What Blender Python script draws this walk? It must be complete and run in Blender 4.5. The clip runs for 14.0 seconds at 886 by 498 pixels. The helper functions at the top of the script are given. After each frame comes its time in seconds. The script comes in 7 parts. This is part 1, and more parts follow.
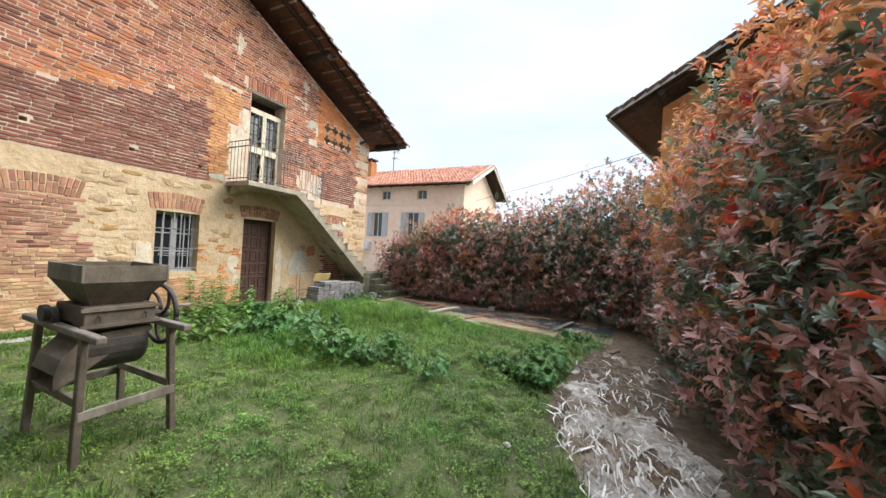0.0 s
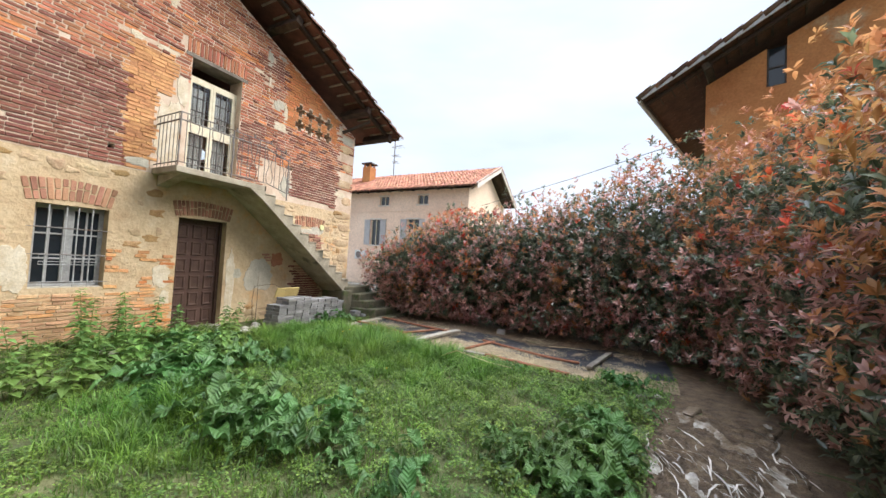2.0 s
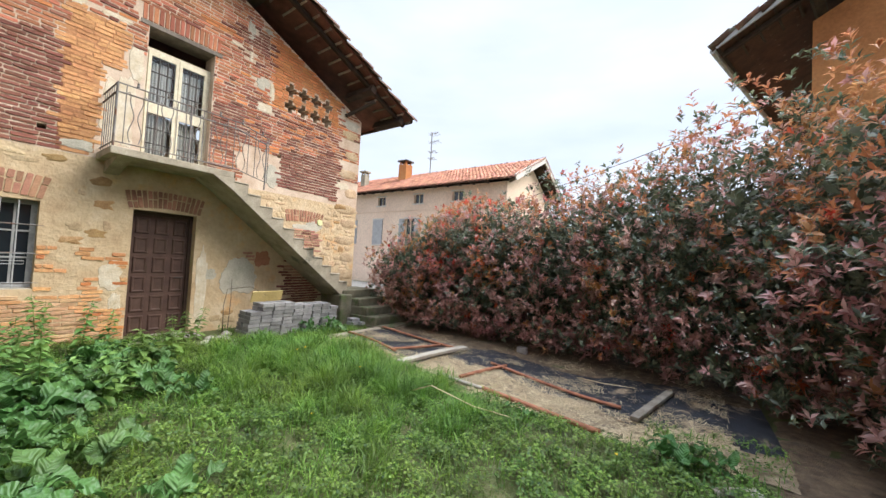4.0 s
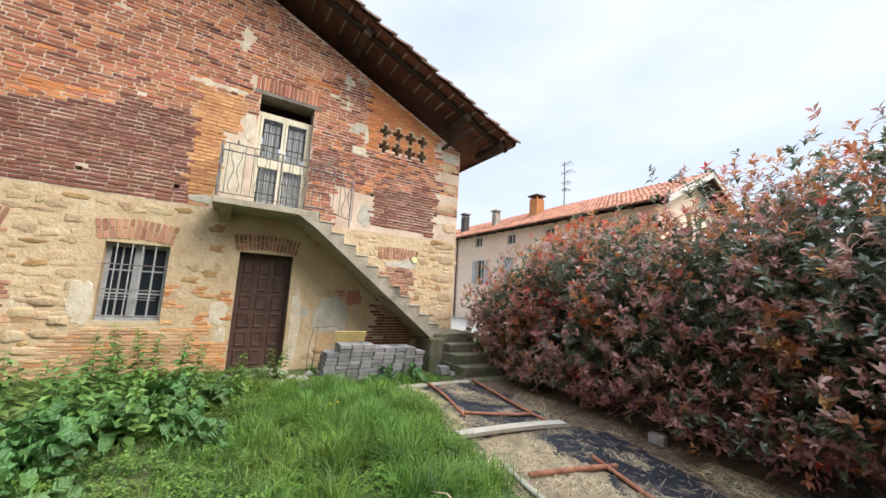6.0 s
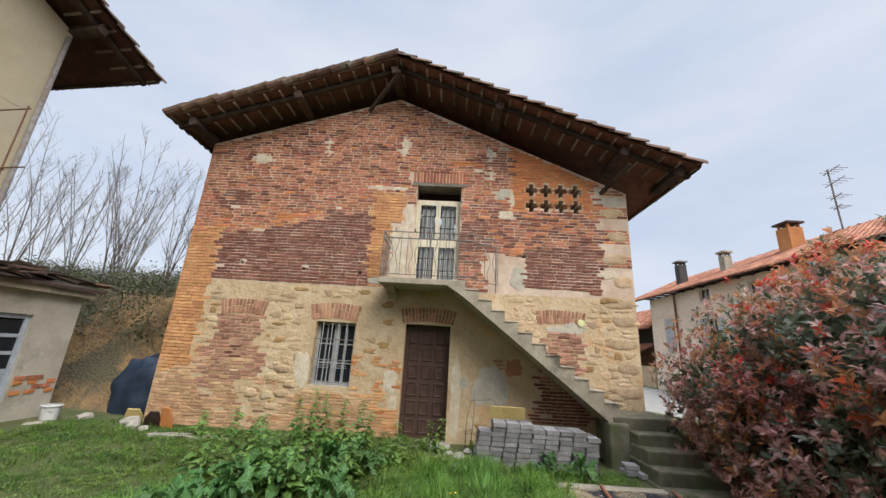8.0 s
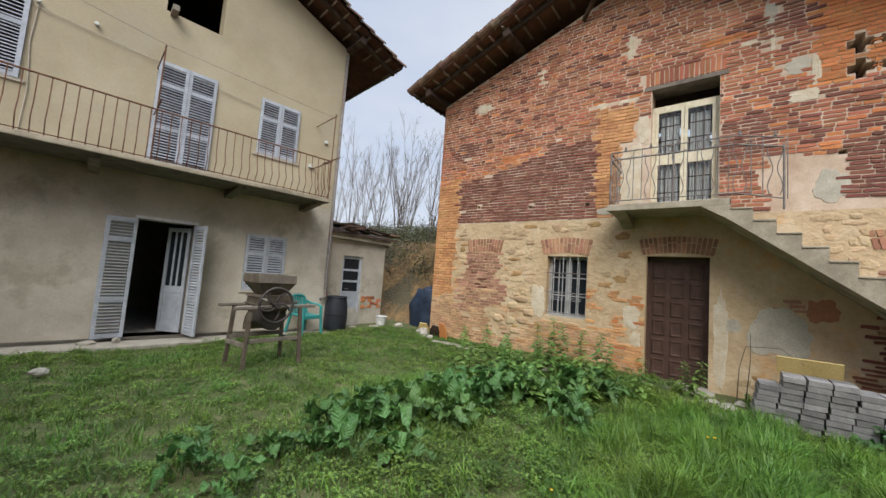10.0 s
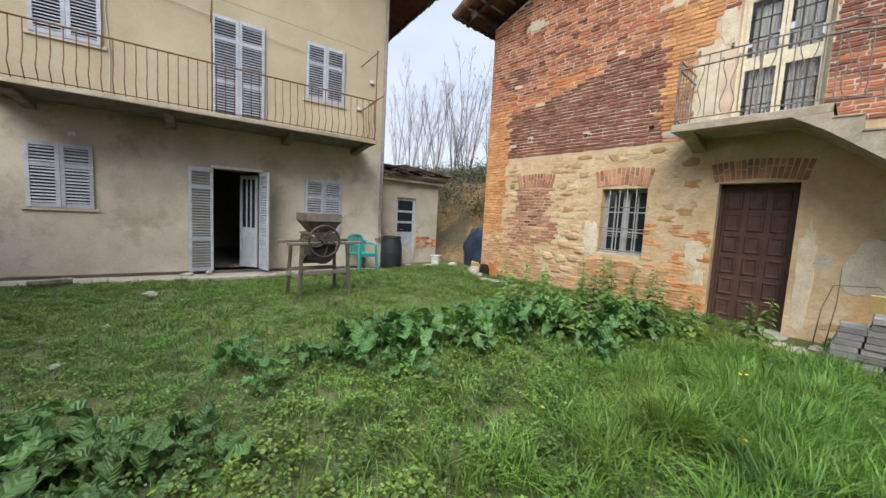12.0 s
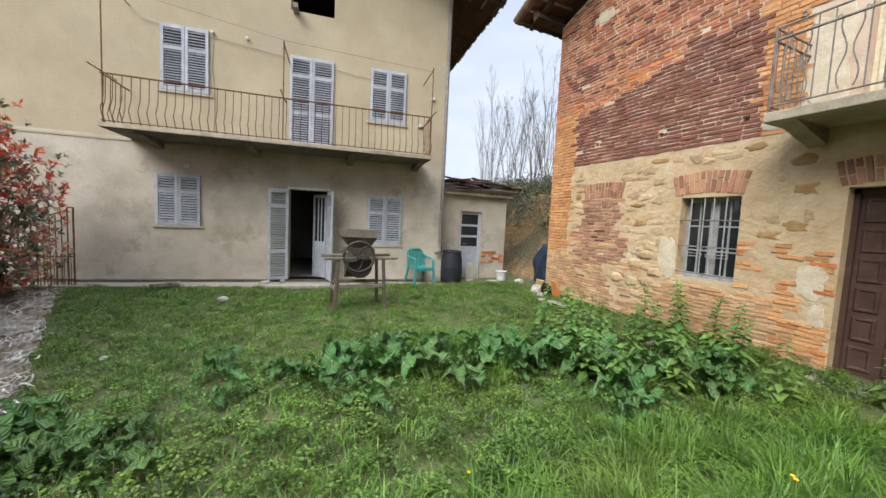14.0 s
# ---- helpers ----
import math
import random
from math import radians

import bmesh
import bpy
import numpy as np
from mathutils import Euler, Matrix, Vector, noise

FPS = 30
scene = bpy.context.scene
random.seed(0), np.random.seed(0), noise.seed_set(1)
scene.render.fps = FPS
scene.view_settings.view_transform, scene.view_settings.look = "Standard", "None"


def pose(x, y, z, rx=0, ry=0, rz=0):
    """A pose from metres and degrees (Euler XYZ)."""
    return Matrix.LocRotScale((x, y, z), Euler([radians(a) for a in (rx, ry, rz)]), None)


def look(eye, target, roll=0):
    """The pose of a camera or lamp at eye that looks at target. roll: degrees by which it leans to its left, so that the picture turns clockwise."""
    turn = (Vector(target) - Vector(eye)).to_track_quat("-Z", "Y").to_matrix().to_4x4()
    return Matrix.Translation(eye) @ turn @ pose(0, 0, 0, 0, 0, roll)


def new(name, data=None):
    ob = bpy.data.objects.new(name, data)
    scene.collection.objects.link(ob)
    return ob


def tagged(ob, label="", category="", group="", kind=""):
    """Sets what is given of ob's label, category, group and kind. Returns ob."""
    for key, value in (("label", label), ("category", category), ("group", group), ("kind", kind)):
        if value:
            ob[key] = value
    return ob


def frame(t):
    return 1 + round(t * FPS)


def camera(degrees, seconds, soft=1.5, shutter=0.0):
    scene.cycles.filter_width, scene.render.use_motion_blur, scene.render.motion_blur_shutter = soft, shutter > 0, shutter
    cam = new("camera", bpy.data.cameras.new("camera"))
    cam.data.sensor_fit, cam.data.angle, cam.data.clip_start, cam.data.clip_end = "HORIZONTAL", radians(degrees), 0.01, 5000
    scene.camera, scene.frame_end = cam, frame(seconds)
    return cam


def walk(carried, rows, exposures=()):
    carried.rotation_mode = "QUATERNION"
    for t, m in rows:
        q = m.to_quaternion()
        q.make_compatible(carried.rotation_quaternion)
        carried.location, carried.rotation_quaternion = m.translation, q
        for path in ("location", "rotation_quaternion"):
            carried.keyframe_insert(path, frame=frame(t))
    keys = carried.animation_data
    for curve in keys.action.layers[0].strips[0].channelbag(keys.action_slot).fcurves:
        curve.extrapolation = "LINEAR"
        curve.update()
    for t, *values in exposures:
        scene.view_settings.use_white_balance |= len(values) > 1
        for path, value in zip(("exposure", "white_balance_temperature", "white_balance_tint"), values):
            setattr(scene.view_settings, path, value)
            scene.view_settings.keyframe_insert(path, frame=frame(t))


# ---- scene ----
cam = camera(102.4, 14.0)
METRES, EYE, TILT, LEAN, TURN = 9.0, 1.55, 0.0, 0.0, 25.7
ROWS = [
    (0.0, 0.0, 0.0, 0.0, -0.03, 0.6, -3.18),
    (0.5, -0.0009, 0.0596, -0.0018, -0.14, 1.12, -3.18),
    (1.0, 0.0002, 0.1179, -0.0027, 0.04, 1.23, -3.13),
    (1.5, 0.0162, 0.1765, -0.0028, 0.57, 1.49, -3.18),
    (2.0, 0.0271, 0.2322, -0.004, 1.06, 2.28, -3.07),
    (4.5, 0.1447, 0.4636, -0.0036, 15.03, 1.9, -3.13),
    (5.0, 0.159, 0.5079, -0.0013, 21.95, 2.67, -3.28),
    (5.5, 0.1819, 0.5495, -0.001, 27.69, 5.81, -3.39),
    (6.0, 0.1965, 0.5884, -0.0004, 32.98, 7.38, -3.35),
    (6.5, 0.2085, 0.6213, 0.0057, 37.69, 8.7, -3.3),
    (7.0, 0.2318, 0.6588, 0.0041, 45.09, 11.95, -3.27),
    (7.5, 0.237, 0.683, 0.0065, 55.93, 14.13, -3.15),
    (8.0, 0.2412, 0.7025, 0.0101, 65.52, 15.89, -3.16),
    (8.5, 0.2412, 0.7154, 0.0086, 77.63, 16.47, -3.06),
    (9.0, 0.2374, 0.7174, 0.0028, 87.47, 13.86, -3.44),
    (11.5, 0.2388, 0.7578, -0.0169, 113.86, -4.65, -3.09),
    (12.0, 0.2178, 0.7835, -0.0184, 113.9, -5.21, -3.06),
    (12.5, 0.179, 0.8128, -0.0157, 115.83, -5.46, -2.97),
    (13.0, 0.1524, 0.8456, -0.0157, 117.28, -5.5, -2.89),
    (13.5, 0.135, 0.8681, -0.0087, 121.21, -5.4, -2.9),
    (14.0, 0.1214, 0.8761, -0.0044, 130.77, -4.22, -2.74),
]
walk(cam, [(t, pose(0, 0, EYE, TILT, LEAN, TURN) @ pose(METRES * x, METRES * y, METRES * z, 90 + pitch, roll, yaw)) for t, x, y, z, yaw, pitch, roll in ROWS],
     [(0.0, 0.68), (2.0, 0.66), (5.0, 0.6), (6.5, 0.5), (7.5, 0.28), (9.0, -0.04), (11.5, 0.36), (14.0, 0.42)])

# ---- world and light: a bright overcast sky, a weak wide sun behind the cloud ----
world = bpy.data.worlds.new("world")
scene.world = world
world.use_nodes = True
wn, wl = world.node_tree.nodes, world.node_tree.links
wn.clear()
sky = wn.new("ShaderNodeTexSky")
sky.sky_type, sky.sun_disc = "NISHITA", False
sky.sun_elevation, sky.sun_rotation = radians(44), radians(55)
coord = wn.new("ShaderNodeTexCoord")
stretch = wn.new("ShaderNodeMapping")
stretch.inputs["Scale"].default_value = (1.2, 1.2, 4.0)
cloud = wn.new("ShaderNodeTexNoise")
cloud.inputs["Scale"].default_value, cloud.inputs["Detail"].default_value = 1.6, 5
cramp = wn.new("ShaderNodeValToRGB")
cramp.color_ramp.elements[0].position, cramp.color_ramp.elements[0].color = 0.35, (0.60, 0.685, 0.85, 1)
cramp.color_ramp.elements[1].position, cramp.color_ramp.elements[1].color = 0.68, (0.76, 0.815, 0.92, 1)
dim = wn.new("ShaderNodeMix")
dim.data_type, dim.blend_type = "RGBA", "MULTIPLY"
dim.inputs["Factor"].default_value = 1.0
dim.inputs[7].default_value = (0.07, 0.07, 0.07, 1)
mixs = wn.new("ShaderNodeMix")
mixs.data_type = "RGBA"
mixs.inputs["Factor"].default_value = 0.85
back = wn.new("ShaderNodeBackground")
# an overcast dome brightens overhead; here 6.5 times, above the view, as added light
upward = wn.new("ShaderNodeSeparateXYZ")
dome = wn.new("ShaderNodeMapRange")
dome.inputs["From Min"].default_value, dome.inputs["From Max"].default_value = 0.79, 1.0
dome.interpolation_type = "SMOOTHSTEP"
dome.inputs["To Min"].default_value, dome.inputs["To Max"].default_value = 1.0, 6.5
wl.new(coord.outputs["Generated"], upward.inputs["Vector"])
wl.new(upward.outputs["Z"], dome.inputs["Value"])
wl.new(dome.outputs["Result"], back.inputs["Strength"])
wout = wn.new("ShaderNodeOutputWorld")
wl.new(coord.outputs["Generated"], stretch.inputs["Vector"])
wl.new(stretch.outputs["Vector"], cloud.inputs["Vector"])
wl.new(cloud.outputs["Fac"], cramp.inputs["Fac"])
wl.new(sky.outputs["Color"], dim.inputs[6])
wl.new(dim.outputs[2], mixs.inputs[6])
wl.new(cramp.outputs["Color"], mixs.inputs[7])
wl.new(mixs.outputs[2], back.inputs["Color"])
wl.new(back.outputs["Background"], wout.inputs["Surface"])

sun = new("sun", bpy.data.lights.new("sun", "SUN"))
sun.data.energy, sun.data.angle, sun.data.color = 3.4, radians(40), (1.0, 0.97, 0.92)
sun.matrix_world = look((5.9, 4.1, 7.0), (0, 0, 0))

# ---- materials ----


def material(name, base, dark, light=None, scale=6.0, fine=60.0, rough=0.85, bump=0.3, dist=0.01, metal=0.0,
             piece=0.0, stain=None, stain_scale=0.8, stain_at=0.6, spec=0.3, stretch=(1, 1, 1), trans=0.0, speck=0.19):
    """base and dark mottle at one scale, fine grain at another; piece varies whole pieces; stain is a third colour in patches."""
    m = bpy.data.materials.new(name)
    m.use_nodes = True
    n, l = m.node_tree.nodes, m.node_tree.links
    b = n["Principled BSDF"]
    geo = n.new("ShaderNodeNewGeometry")
    mp = n.new("ShaderNodeMapping")
    mp.inputs["Scale"].default_value = stretch
    l.new(geo.outputs["Position"], mp.inputs["Vector"])

    def noisy(sc, detail, rough_):
        t = n.new("ShaderNodeTexNoise")
        t.inputs["Scale"].default_value, t.inputs["Detail"].default_value, t.inputs["Roughness"].default_value = sc, detail, rough_
        l.new(mp.outputs["Vector"], t.inputs["Vector"])
        return t

    big, small = noisy(scale, 6, 0.6), noisy(fine, 4, 0.6)
    ramp = n.new("ShaderNodeValToRGB")
    e = ramp.color_ramp.elements
    e[0].position, e[0].color = 0.3, (*dark, 1)
    e[1].position, e[1].color = 0.55, (*base, 1)
    if light:
        q = e.new(0.75)
        q.color = (*light, 1)
    l.new(big.outputs["Fac"], ramp.inputs["Fac"])
    col = ramp.outputs["Color"]
    if stain:
        st = noisy(stain_scale, 7, 0.65)
        sr = n.new("ShaderNodeValToRGB")
        sr.color_ramp.elements[0].position, sr.color_ramp.elements[1].position = stain_at - 0.04, stain_at + 0.06
        l.new(st.outputs["Fac"], sr.inputs["Fac"])
        mx = n.new("ShaderNodeMix")
        mx.data_type = "RGBA"
        l.new(sr.outputs["Color"], mx.inputs["Factor"])
        l.new(col, mx.inputs[6])
        mx.inputs[7].default_value = (*stain, 1)
        col = mx.outputs[2]
    hsv = n.new("ShaderNodeHueSaturation")
    l.new(col, hsv.inputs["Color"])
    grain = n.new("ShaderNodeMapRange")
    grain.inputs["From Min"].default_value, grain.inputs["From Max"].default_value = 0.25, 0.75
    grain.inputs["To Min"].default_value, grain.inputs["To Max"].default_value = 1 - speck, 1 + speck
    l.new(small.outputs["Fac"], grain.inputs["Value"])
    value = grain.outputs["Result"]
    if piece:
        info = n.new("ShaderNodeObjectInfo")
        total = n.new("ShaderNodeMath")
        total.operation = "ADD"
        l.new(geo.outputs["Random Per Island"], total.inputs[0])
        l.new(info.outputs["Random"], total.inputs[1])
        part_ = n.new("ShaderNodeMath")
        part_.operation = "FRACT"
        l.new(total.outputs[0], part_.inputs[0])
        r = part_.outputs[0]
        vary = n.new("ShaderNodeMapRange")
        vary.inputs["To Min"].default_value, vary.inputs["To Max"].default_value = 1 - piece, 1 + piece
        l.new(r, vary.inputs["Value"])
        mu = n.new("ShaderNodeMath")
        mu.operation = "MULTIPLY"
        l.new(vary.outputs["Result"], mu.inputs[0])
        l.new(value, mu.inputs[1])
        value = mu.outputs[0]
        hue = n.new("ShaderNodeMath")
        hue.operation = "MULTIPLY"
        hue.inputs[1].default_value = 7.31
        l.new(r, hue.inputs[0])
        fr = n.new("ShaderNodeMath")
        fr.operation = "FRACT"
        l.new(hue.outputs[0], fr.inputs[0])
        hr = n.new("ShaderNodeMapRange")
        hr.inputs["To Min"].default_value, hr.inputs["To Max"].default_value = 0.5 - 0.035 * piece, 0.5 + 0.035 * piece
        l.new(fr.outputs[0], hr.inputs["Value"])
        l.new(hr.outputs["Result"], hsv.inputs["Hue"])
    l.new(value, hsv.inputs["Value"])
    l.new(hsv.outputs["Color"], b.inputs["Base Color"])
    b.inputs["Roughness"].default_value, b.inputs["Metallic"].default_value = rough, metal
    b.inputs["Specular IOR Level"].default_value = spec
    if trans:
        b.inputs["Transmission Weight"].default_value = trans
    if bump:
        bp = n.new("ShaderNodeBump")
        bp.inputs["Strength"].default_value, bp.inputs["Distance"].default_value = bump, dist
        add = n.new("ShaderNodeMath")
        add.operation = "ADD"
        l.new(big.outputs["Fac"], add.inputs[0])
        l.new(small.outputs["Fac"], add.inputs[1])
        l.new(add.outputs[0], bp.inputs["Height"])
        l.new(bp.outputs["Normal"], b.inputs["Normal"])
    return m


def leafy(name, c, d, piece=0.35, rough=0.45, spec=0.4, seep=0.25, veins=False):
    """Leaves: colour varied leaf by leaf, with some light let through."""
    m = bpy.data.materials.new(name)
    m.use_nodes = True
    n, l = m.node_tree.nodes, m.node_tree.links
    b, out = n["Principled BSDF"], n["Material Output"]
    geo = n.new("ShaderNodeNewGeometry")
    ramp = n.new("ShaderNodeValToRGB")
    ramp.color_ramp.elements[0].color, ramp.color_ramp.elements[1].color = (*d, 1), (*c, 1)
    l.new(geo.outputs["Random Per Island"], ramp.inputs["Fac"])
    tx = n.new("ShaderNodeTexNoise")
    tx.inputs["Scale"].default_value = 3.0
    l.new(geo.outputs["Position"], tx.inputs["Vector"])
    mr = n.new("ShaderNodeMapRange")
    mr.inputs["From Min"].default_value, mr.inputs["From Max"].default_value = 0.3, 0.7
    mr.inputs["To Min"].default_value, mr.inputs["To Max"].default_value = 1 - piece, 1 + piece
    l.new(tx.outputs["Fac"], mr.inputs["Value"])
    wide = n.new("ShaderNodeTexNoise")
    wide.inputs["Scale"].default_value, wide.inputs["Detail"].default_value = 0.9, 5
    l.new(geo.outputs["Position"], wide.inputs["Vector"])
    drift = n.new("ShaderNodeMapRange")
    drift.inputs["From Min"].default_value, drift.inputs["From Max"].default_value = 0.3, 0.7
    drift.inputs["To Min"].default_value, drift.inputs["To Max"].default_value = 0.475, 0.52
    l.new(wide.outputs["Fac"], drift.inputs["Value"])
    hsv = n.new("ShaderNodeHueSaturation")
    l.new(drift.outputs["Result"], hsv.inputs["Hue"])
    l.new(ramp.outputs["Color"], hsv.inputs["Color"])
    l.new(mr.outputs["Result"], hsv.inputs["Value"])
    l.new(hsv.outputs["Color"], b.inputs["Base Color"])
    b.inputs["Roughness"].default_value, b.inputs["Specular IOR Level"].default_value = rough, spec
    if veins:
        # ribs that leave the midrib aslant, in the leaf's own axes
        at = n.new("ShaderNodeTexCoord")
        xyz = n.new("ShaderNodeSeparateXYZ")
        l.new(at.outputs["Object"], xyz.inputs[0])
        ops = []
        for op, value in (("ABSOLUTE", None), ("MULTIPLY", -0.9), ("ADD", None), ("MULTIPLY", 190.0), ("SINE", None)):
            q = n.new("ShaderNodeMath")
            q.operation = op
            if value is not None:
                q.inputs[1].default_value = value
            l.new(ops[-1].outputs[0] if ops else xyz.outputs["X"], q.inputs[0])
            ops.append(q)
        l.new(xyz.outputs["Y"], ops[2].inputs[1])
        crinkle = n.new("ShaderNodeBump")
        crinkle.inputs["Strength"].default_value, crinkle.inputs["Distance"].default_value = 0.7, 0.006
        l.new(ops[-1].outputs[0], crinkle.inputs["Height"])
        l.new(crinkle.outputs["Normal"], b.inputs["Normal"])
    tr = n.new("ShaderNodeBsdfTranslucent")
    l.new(hsv.outputs["Color"], tr.inputs["Color"])
    mix = n.new("ShaderNodeMixShader")
    mix.inputs["Fac"].default_value = seep
    l.new(b.outputs["BSDF"], mix.inputs[1])
    l.new(tr.outputs["BSDF"], mix.inputs[2])
    l.new(mix.outputs["Shader"], out.inputs["Surface"])
    return m


MORTAR = material("lime mortar", (0.62, 0.49, 0.375), (0.47, 0.34, 0.245), (0.70, 0.60, 0.49), scale=3, fine=70, rough=0.95)
BRICK_RED = material("weathered red brick", (0.44, 0.170, 0.090), (0.32, 0.116, 0.068), (0.51, 0.235, 0.130), scale=1.3, fine=50, piece=0.3, bump=0.5)
BRICK_ARCH = material("dull brown arch brick", (0.40, 0.20, 0.125), (0.28, 0.14, 0.095), (0.47, 0.27, 0.18), scale=3, fine=50, piece=0.28, bump=0.5)
BRICK_MAROON = material("dark maroon brick", (0.225, 0.086, 0.060), (0.16, 0.062, 0.048), (0.285, 0.118, 0.080), scale=1.6, fine=50, piece=0.22, bump=0.5)
BRICK_ORANGE = material("orange brick", (0.57, 0.215, 0.080), (0.47, 0.165, 0.068), (0.63, 0.28, 0.115), scale=1.5, fine=50, piece=0.18, bump=0.5)
BRICK_AMBER = material("soft amber brick", (0.60, 0.315, 0.14), (0.47, 0.225, 0.10), (0.68, 0.40, 0.20), scale=2.5, fine=40, piece=0.16, bump=0.6)
AMBER_BED = material("amber clay mortar", (0.44, 0.22, 0.105), (0.30, 0.14, 0.07), (0.57, 0.34, 0.18), scale=5, fine=50, rough=0.95)
BRICK_DULL = material("dusty rose brick", (0.40, 0.205, 0.14), (0.28, 0.145, 0.105), (0.50, 0.31, 0.215), scale=4, fine=40, piece=0.28, bump=0.5)
BRICK_PALE = material("pale yellowed brick", (0.54, 0.335, 0.19), (0.40, 0.225, 0.125), (0.63, 0.45, 0.28), scale=4, fine=40, piece=0.25, bump=0.6)
PLASTER = material("yellowed lime plaster", (0.56, 0.425, 0.265), (0.46, 0.325, 0.19), (0.63, 0.52, 0.365), scale=2.2, fine=14, bump=0.6, dist=0.035, speck=0.1,
                   stain=(0.60, 0.36, 0.17), stain_scale=1.4, stain_at=0.63)
RUBBLE = material("pale field stone", (0.52, 0.385, 0.235), (0.41, 0.275, 0.16), (0.59, 0.47, 0.325), scale=5, fine=30, piece=0.2, bump=0.6, dist=0.02)
OCHRE = material("ochre stone", (0.40, 0.25, 0.11), (0.28, 0.165, 0.07), (0.50, 0.34, 0.18), scale=6, piece=0.2, bump=0.6, dist=0.02)
CEMENT = material("grey cement patch", (0.50, 0.46, 0.37), (0.40, 0.37, 0.30), (0.57, 0.53, 0.44), scale=5, bump=0.5)
WHITEWASH = material("flaking white plaster", (0.63, 0.55, 0.42), (0.53, 0.43, 0.29), (0.70, 0.645, 0.55), scale=6, bump=0.5)
CONCRETE = material("weathered concrete", (0.37, 0.32, 0.24), (0.23, 0.20, 0.15), (0.46, 0.41, 0.33), scale=3, fine=50, bump=0.5, stain=(0.13, 0.12, 0.09), stain_scale=1.6, stain_at=0.64)
PAVER = material("grey concrete brick", (0.26, 0.25, 0.24), (0.19, 0.18, 0.18), (0.32, 0.31, 0.30), scale=8, piece=0.35)
OLDWOOD = material("dark old timber", (0.075, 0.050, 0.036), (0.04, 0.028, 0.022), (0.11, 0.08, 0.06), scale=5, fine=40, piece=0.3, bump=0.4)
BATTEN = material("grey weathered batten", (0.33, 0.26, 0.21), (0.19, 0.15, 0.12), scale=6, piece=0.4)
SOFFIT = material("terracotta soffit boards", (0.14, 0.066, 0.045), (0.085, 0.042, 0.033), (0.19, 0.09, 0.06), scale=4, piece=0.3)
TILE_OLD = material("mossy old roof tile", (0.165, 0.095, 0.066), (0.09, 0.062, 0.048), (0.23, 0.135, 0.09), scale=5, fine=40, piece=0.35, stain=(0.20, 0.19, 0.14), stain_scale=3, stain_at=0.6)
TILE_RED = material("red clay roof tile", (0.47, 0.225, 0.15), (0.33, 0.155, 0.105), (0.55, 0.32, 0.23), scale=3, fine=30, piece=0.3)
DOORWOOD = material("dark brown painted door", (0.085, 0.048, 0.036), (0.060, 0.033, 0.026), (0.11, 0.065, 0.05), scale=6, fine=70, rough=0.6, bump=0.15, piece=0.08)
STUCCO = material("beige cement render", (0.44, 0.38, 0.265), (0.38, 0.325, 0.22), (0.48, 0.425, 0.305), scale=0.9, fine=30, bump=0.25, speck=0.06, stain=(0.40, 0.35, 0.255), stain_scale=0.7, stain_at=0.6)
STUCCO_LOW = material("pale lower render", (0.49, 0.445, 0.37), (0.39, 0.35, 0.285), (0.57, 0.53, 0.45), scale=1.5, fine=30, bump=0.35, speck=0.08, stain=(0.37, 0.335, 0.265), stain_scale=1.3, stain_at=0.57)
SHUTTER = material("grey-blue painted shutter", (0.41, 0.44, 0.49), (0.33, 0.36, 0.40), (0.48, 0.51, 0.56), scale=7, fine=60, rough=0.65, piece=0.1, bump=0.15)
IRON = material("rusted grey iron", (0.20, 0.19, 0.18), (0.13, 0.09, 0.07), (0.28, 0.27, 0.26), scale=12, rough=0.7, spec=0.4, stain=(0.16, 0.07, 0.035), stain_scale=6, stain_at=0.6)
RUST = material("brown rusted iron", (0.17, 0.085, 0.05), (0.10, 0.055, 0.04), (0.24, 0.13, 0.07), scale=14, rough=0.85)
PIPE_RUST = material("red-brown rusted pipe", (0.36, 0.15, 0.085), (0.22, 0.09, 0.055), (0.44, 0.21, 0.12), scale=9, rough=0.8)
CREAMPAINT = material("cream window paint", (0.68, 0.62, 0.46), (0.58, 0.50, 0.36), (0.74, 0.70, 0.56), scale=9, rough=0.6, bump=0.2)
GREYPAINT = material("grey window paint", (0.36, 0.36, 0.355), (0.27, 0.27, 0.26), (0.44, 0.44, 0.43), scale=9, rough=0.6, bump=0.2)
GALVANISED = material("dull galvanised wire", (0.42, 0.42, 0.42), (0.30, 0.29, 0.28), (0.5, 0.5, 0.5), scale=14, rough=0.55, spec=0.5)
# dark colour that puts the shade of unlit rooms on floors and backing sheets
DARK = material("dark unlit room colour", (0.10, 0.09, 0.08), (0.07, 0.06, 0.055), scale=2)
GREYWOOD = material("weathered grey wood", (0.19, 0.165, 0.135), (0.12, 0.10, 0.08), (0.26, 0.23, 0.19), scale=5, fine=50, piece=0.2, bump=0.35, stretch=(1, 1, 0.4))
CHAIRGREEN = material("turquoise moulded plastic", (0.035, 0.27, 0.26), (0.03, 0.22, 0.215), scale=3, rough=0.45, bump=0.03, spec=0.5)
BLACKPLASTIC = material("black plastic", (0.022, 0.025, 0.032), (0.016, 0.018, 0.024), (0.035, 0.04, 0.05), scale=4, rough=0.5, bump=0.05)
WHITEPLASTIC = material("dirty white plastic", (0.62, 0.63, 0.62), (0.5, 0.5, 0.48), scale=6, rough=0.5, bump=0.05)
SLATE = material("grey stone slab", (0.37, 0.345, 0.29), (0.28, 0.26, 0.22), (0.45, 0.42, 0.36), scale=5, bump=0.4)
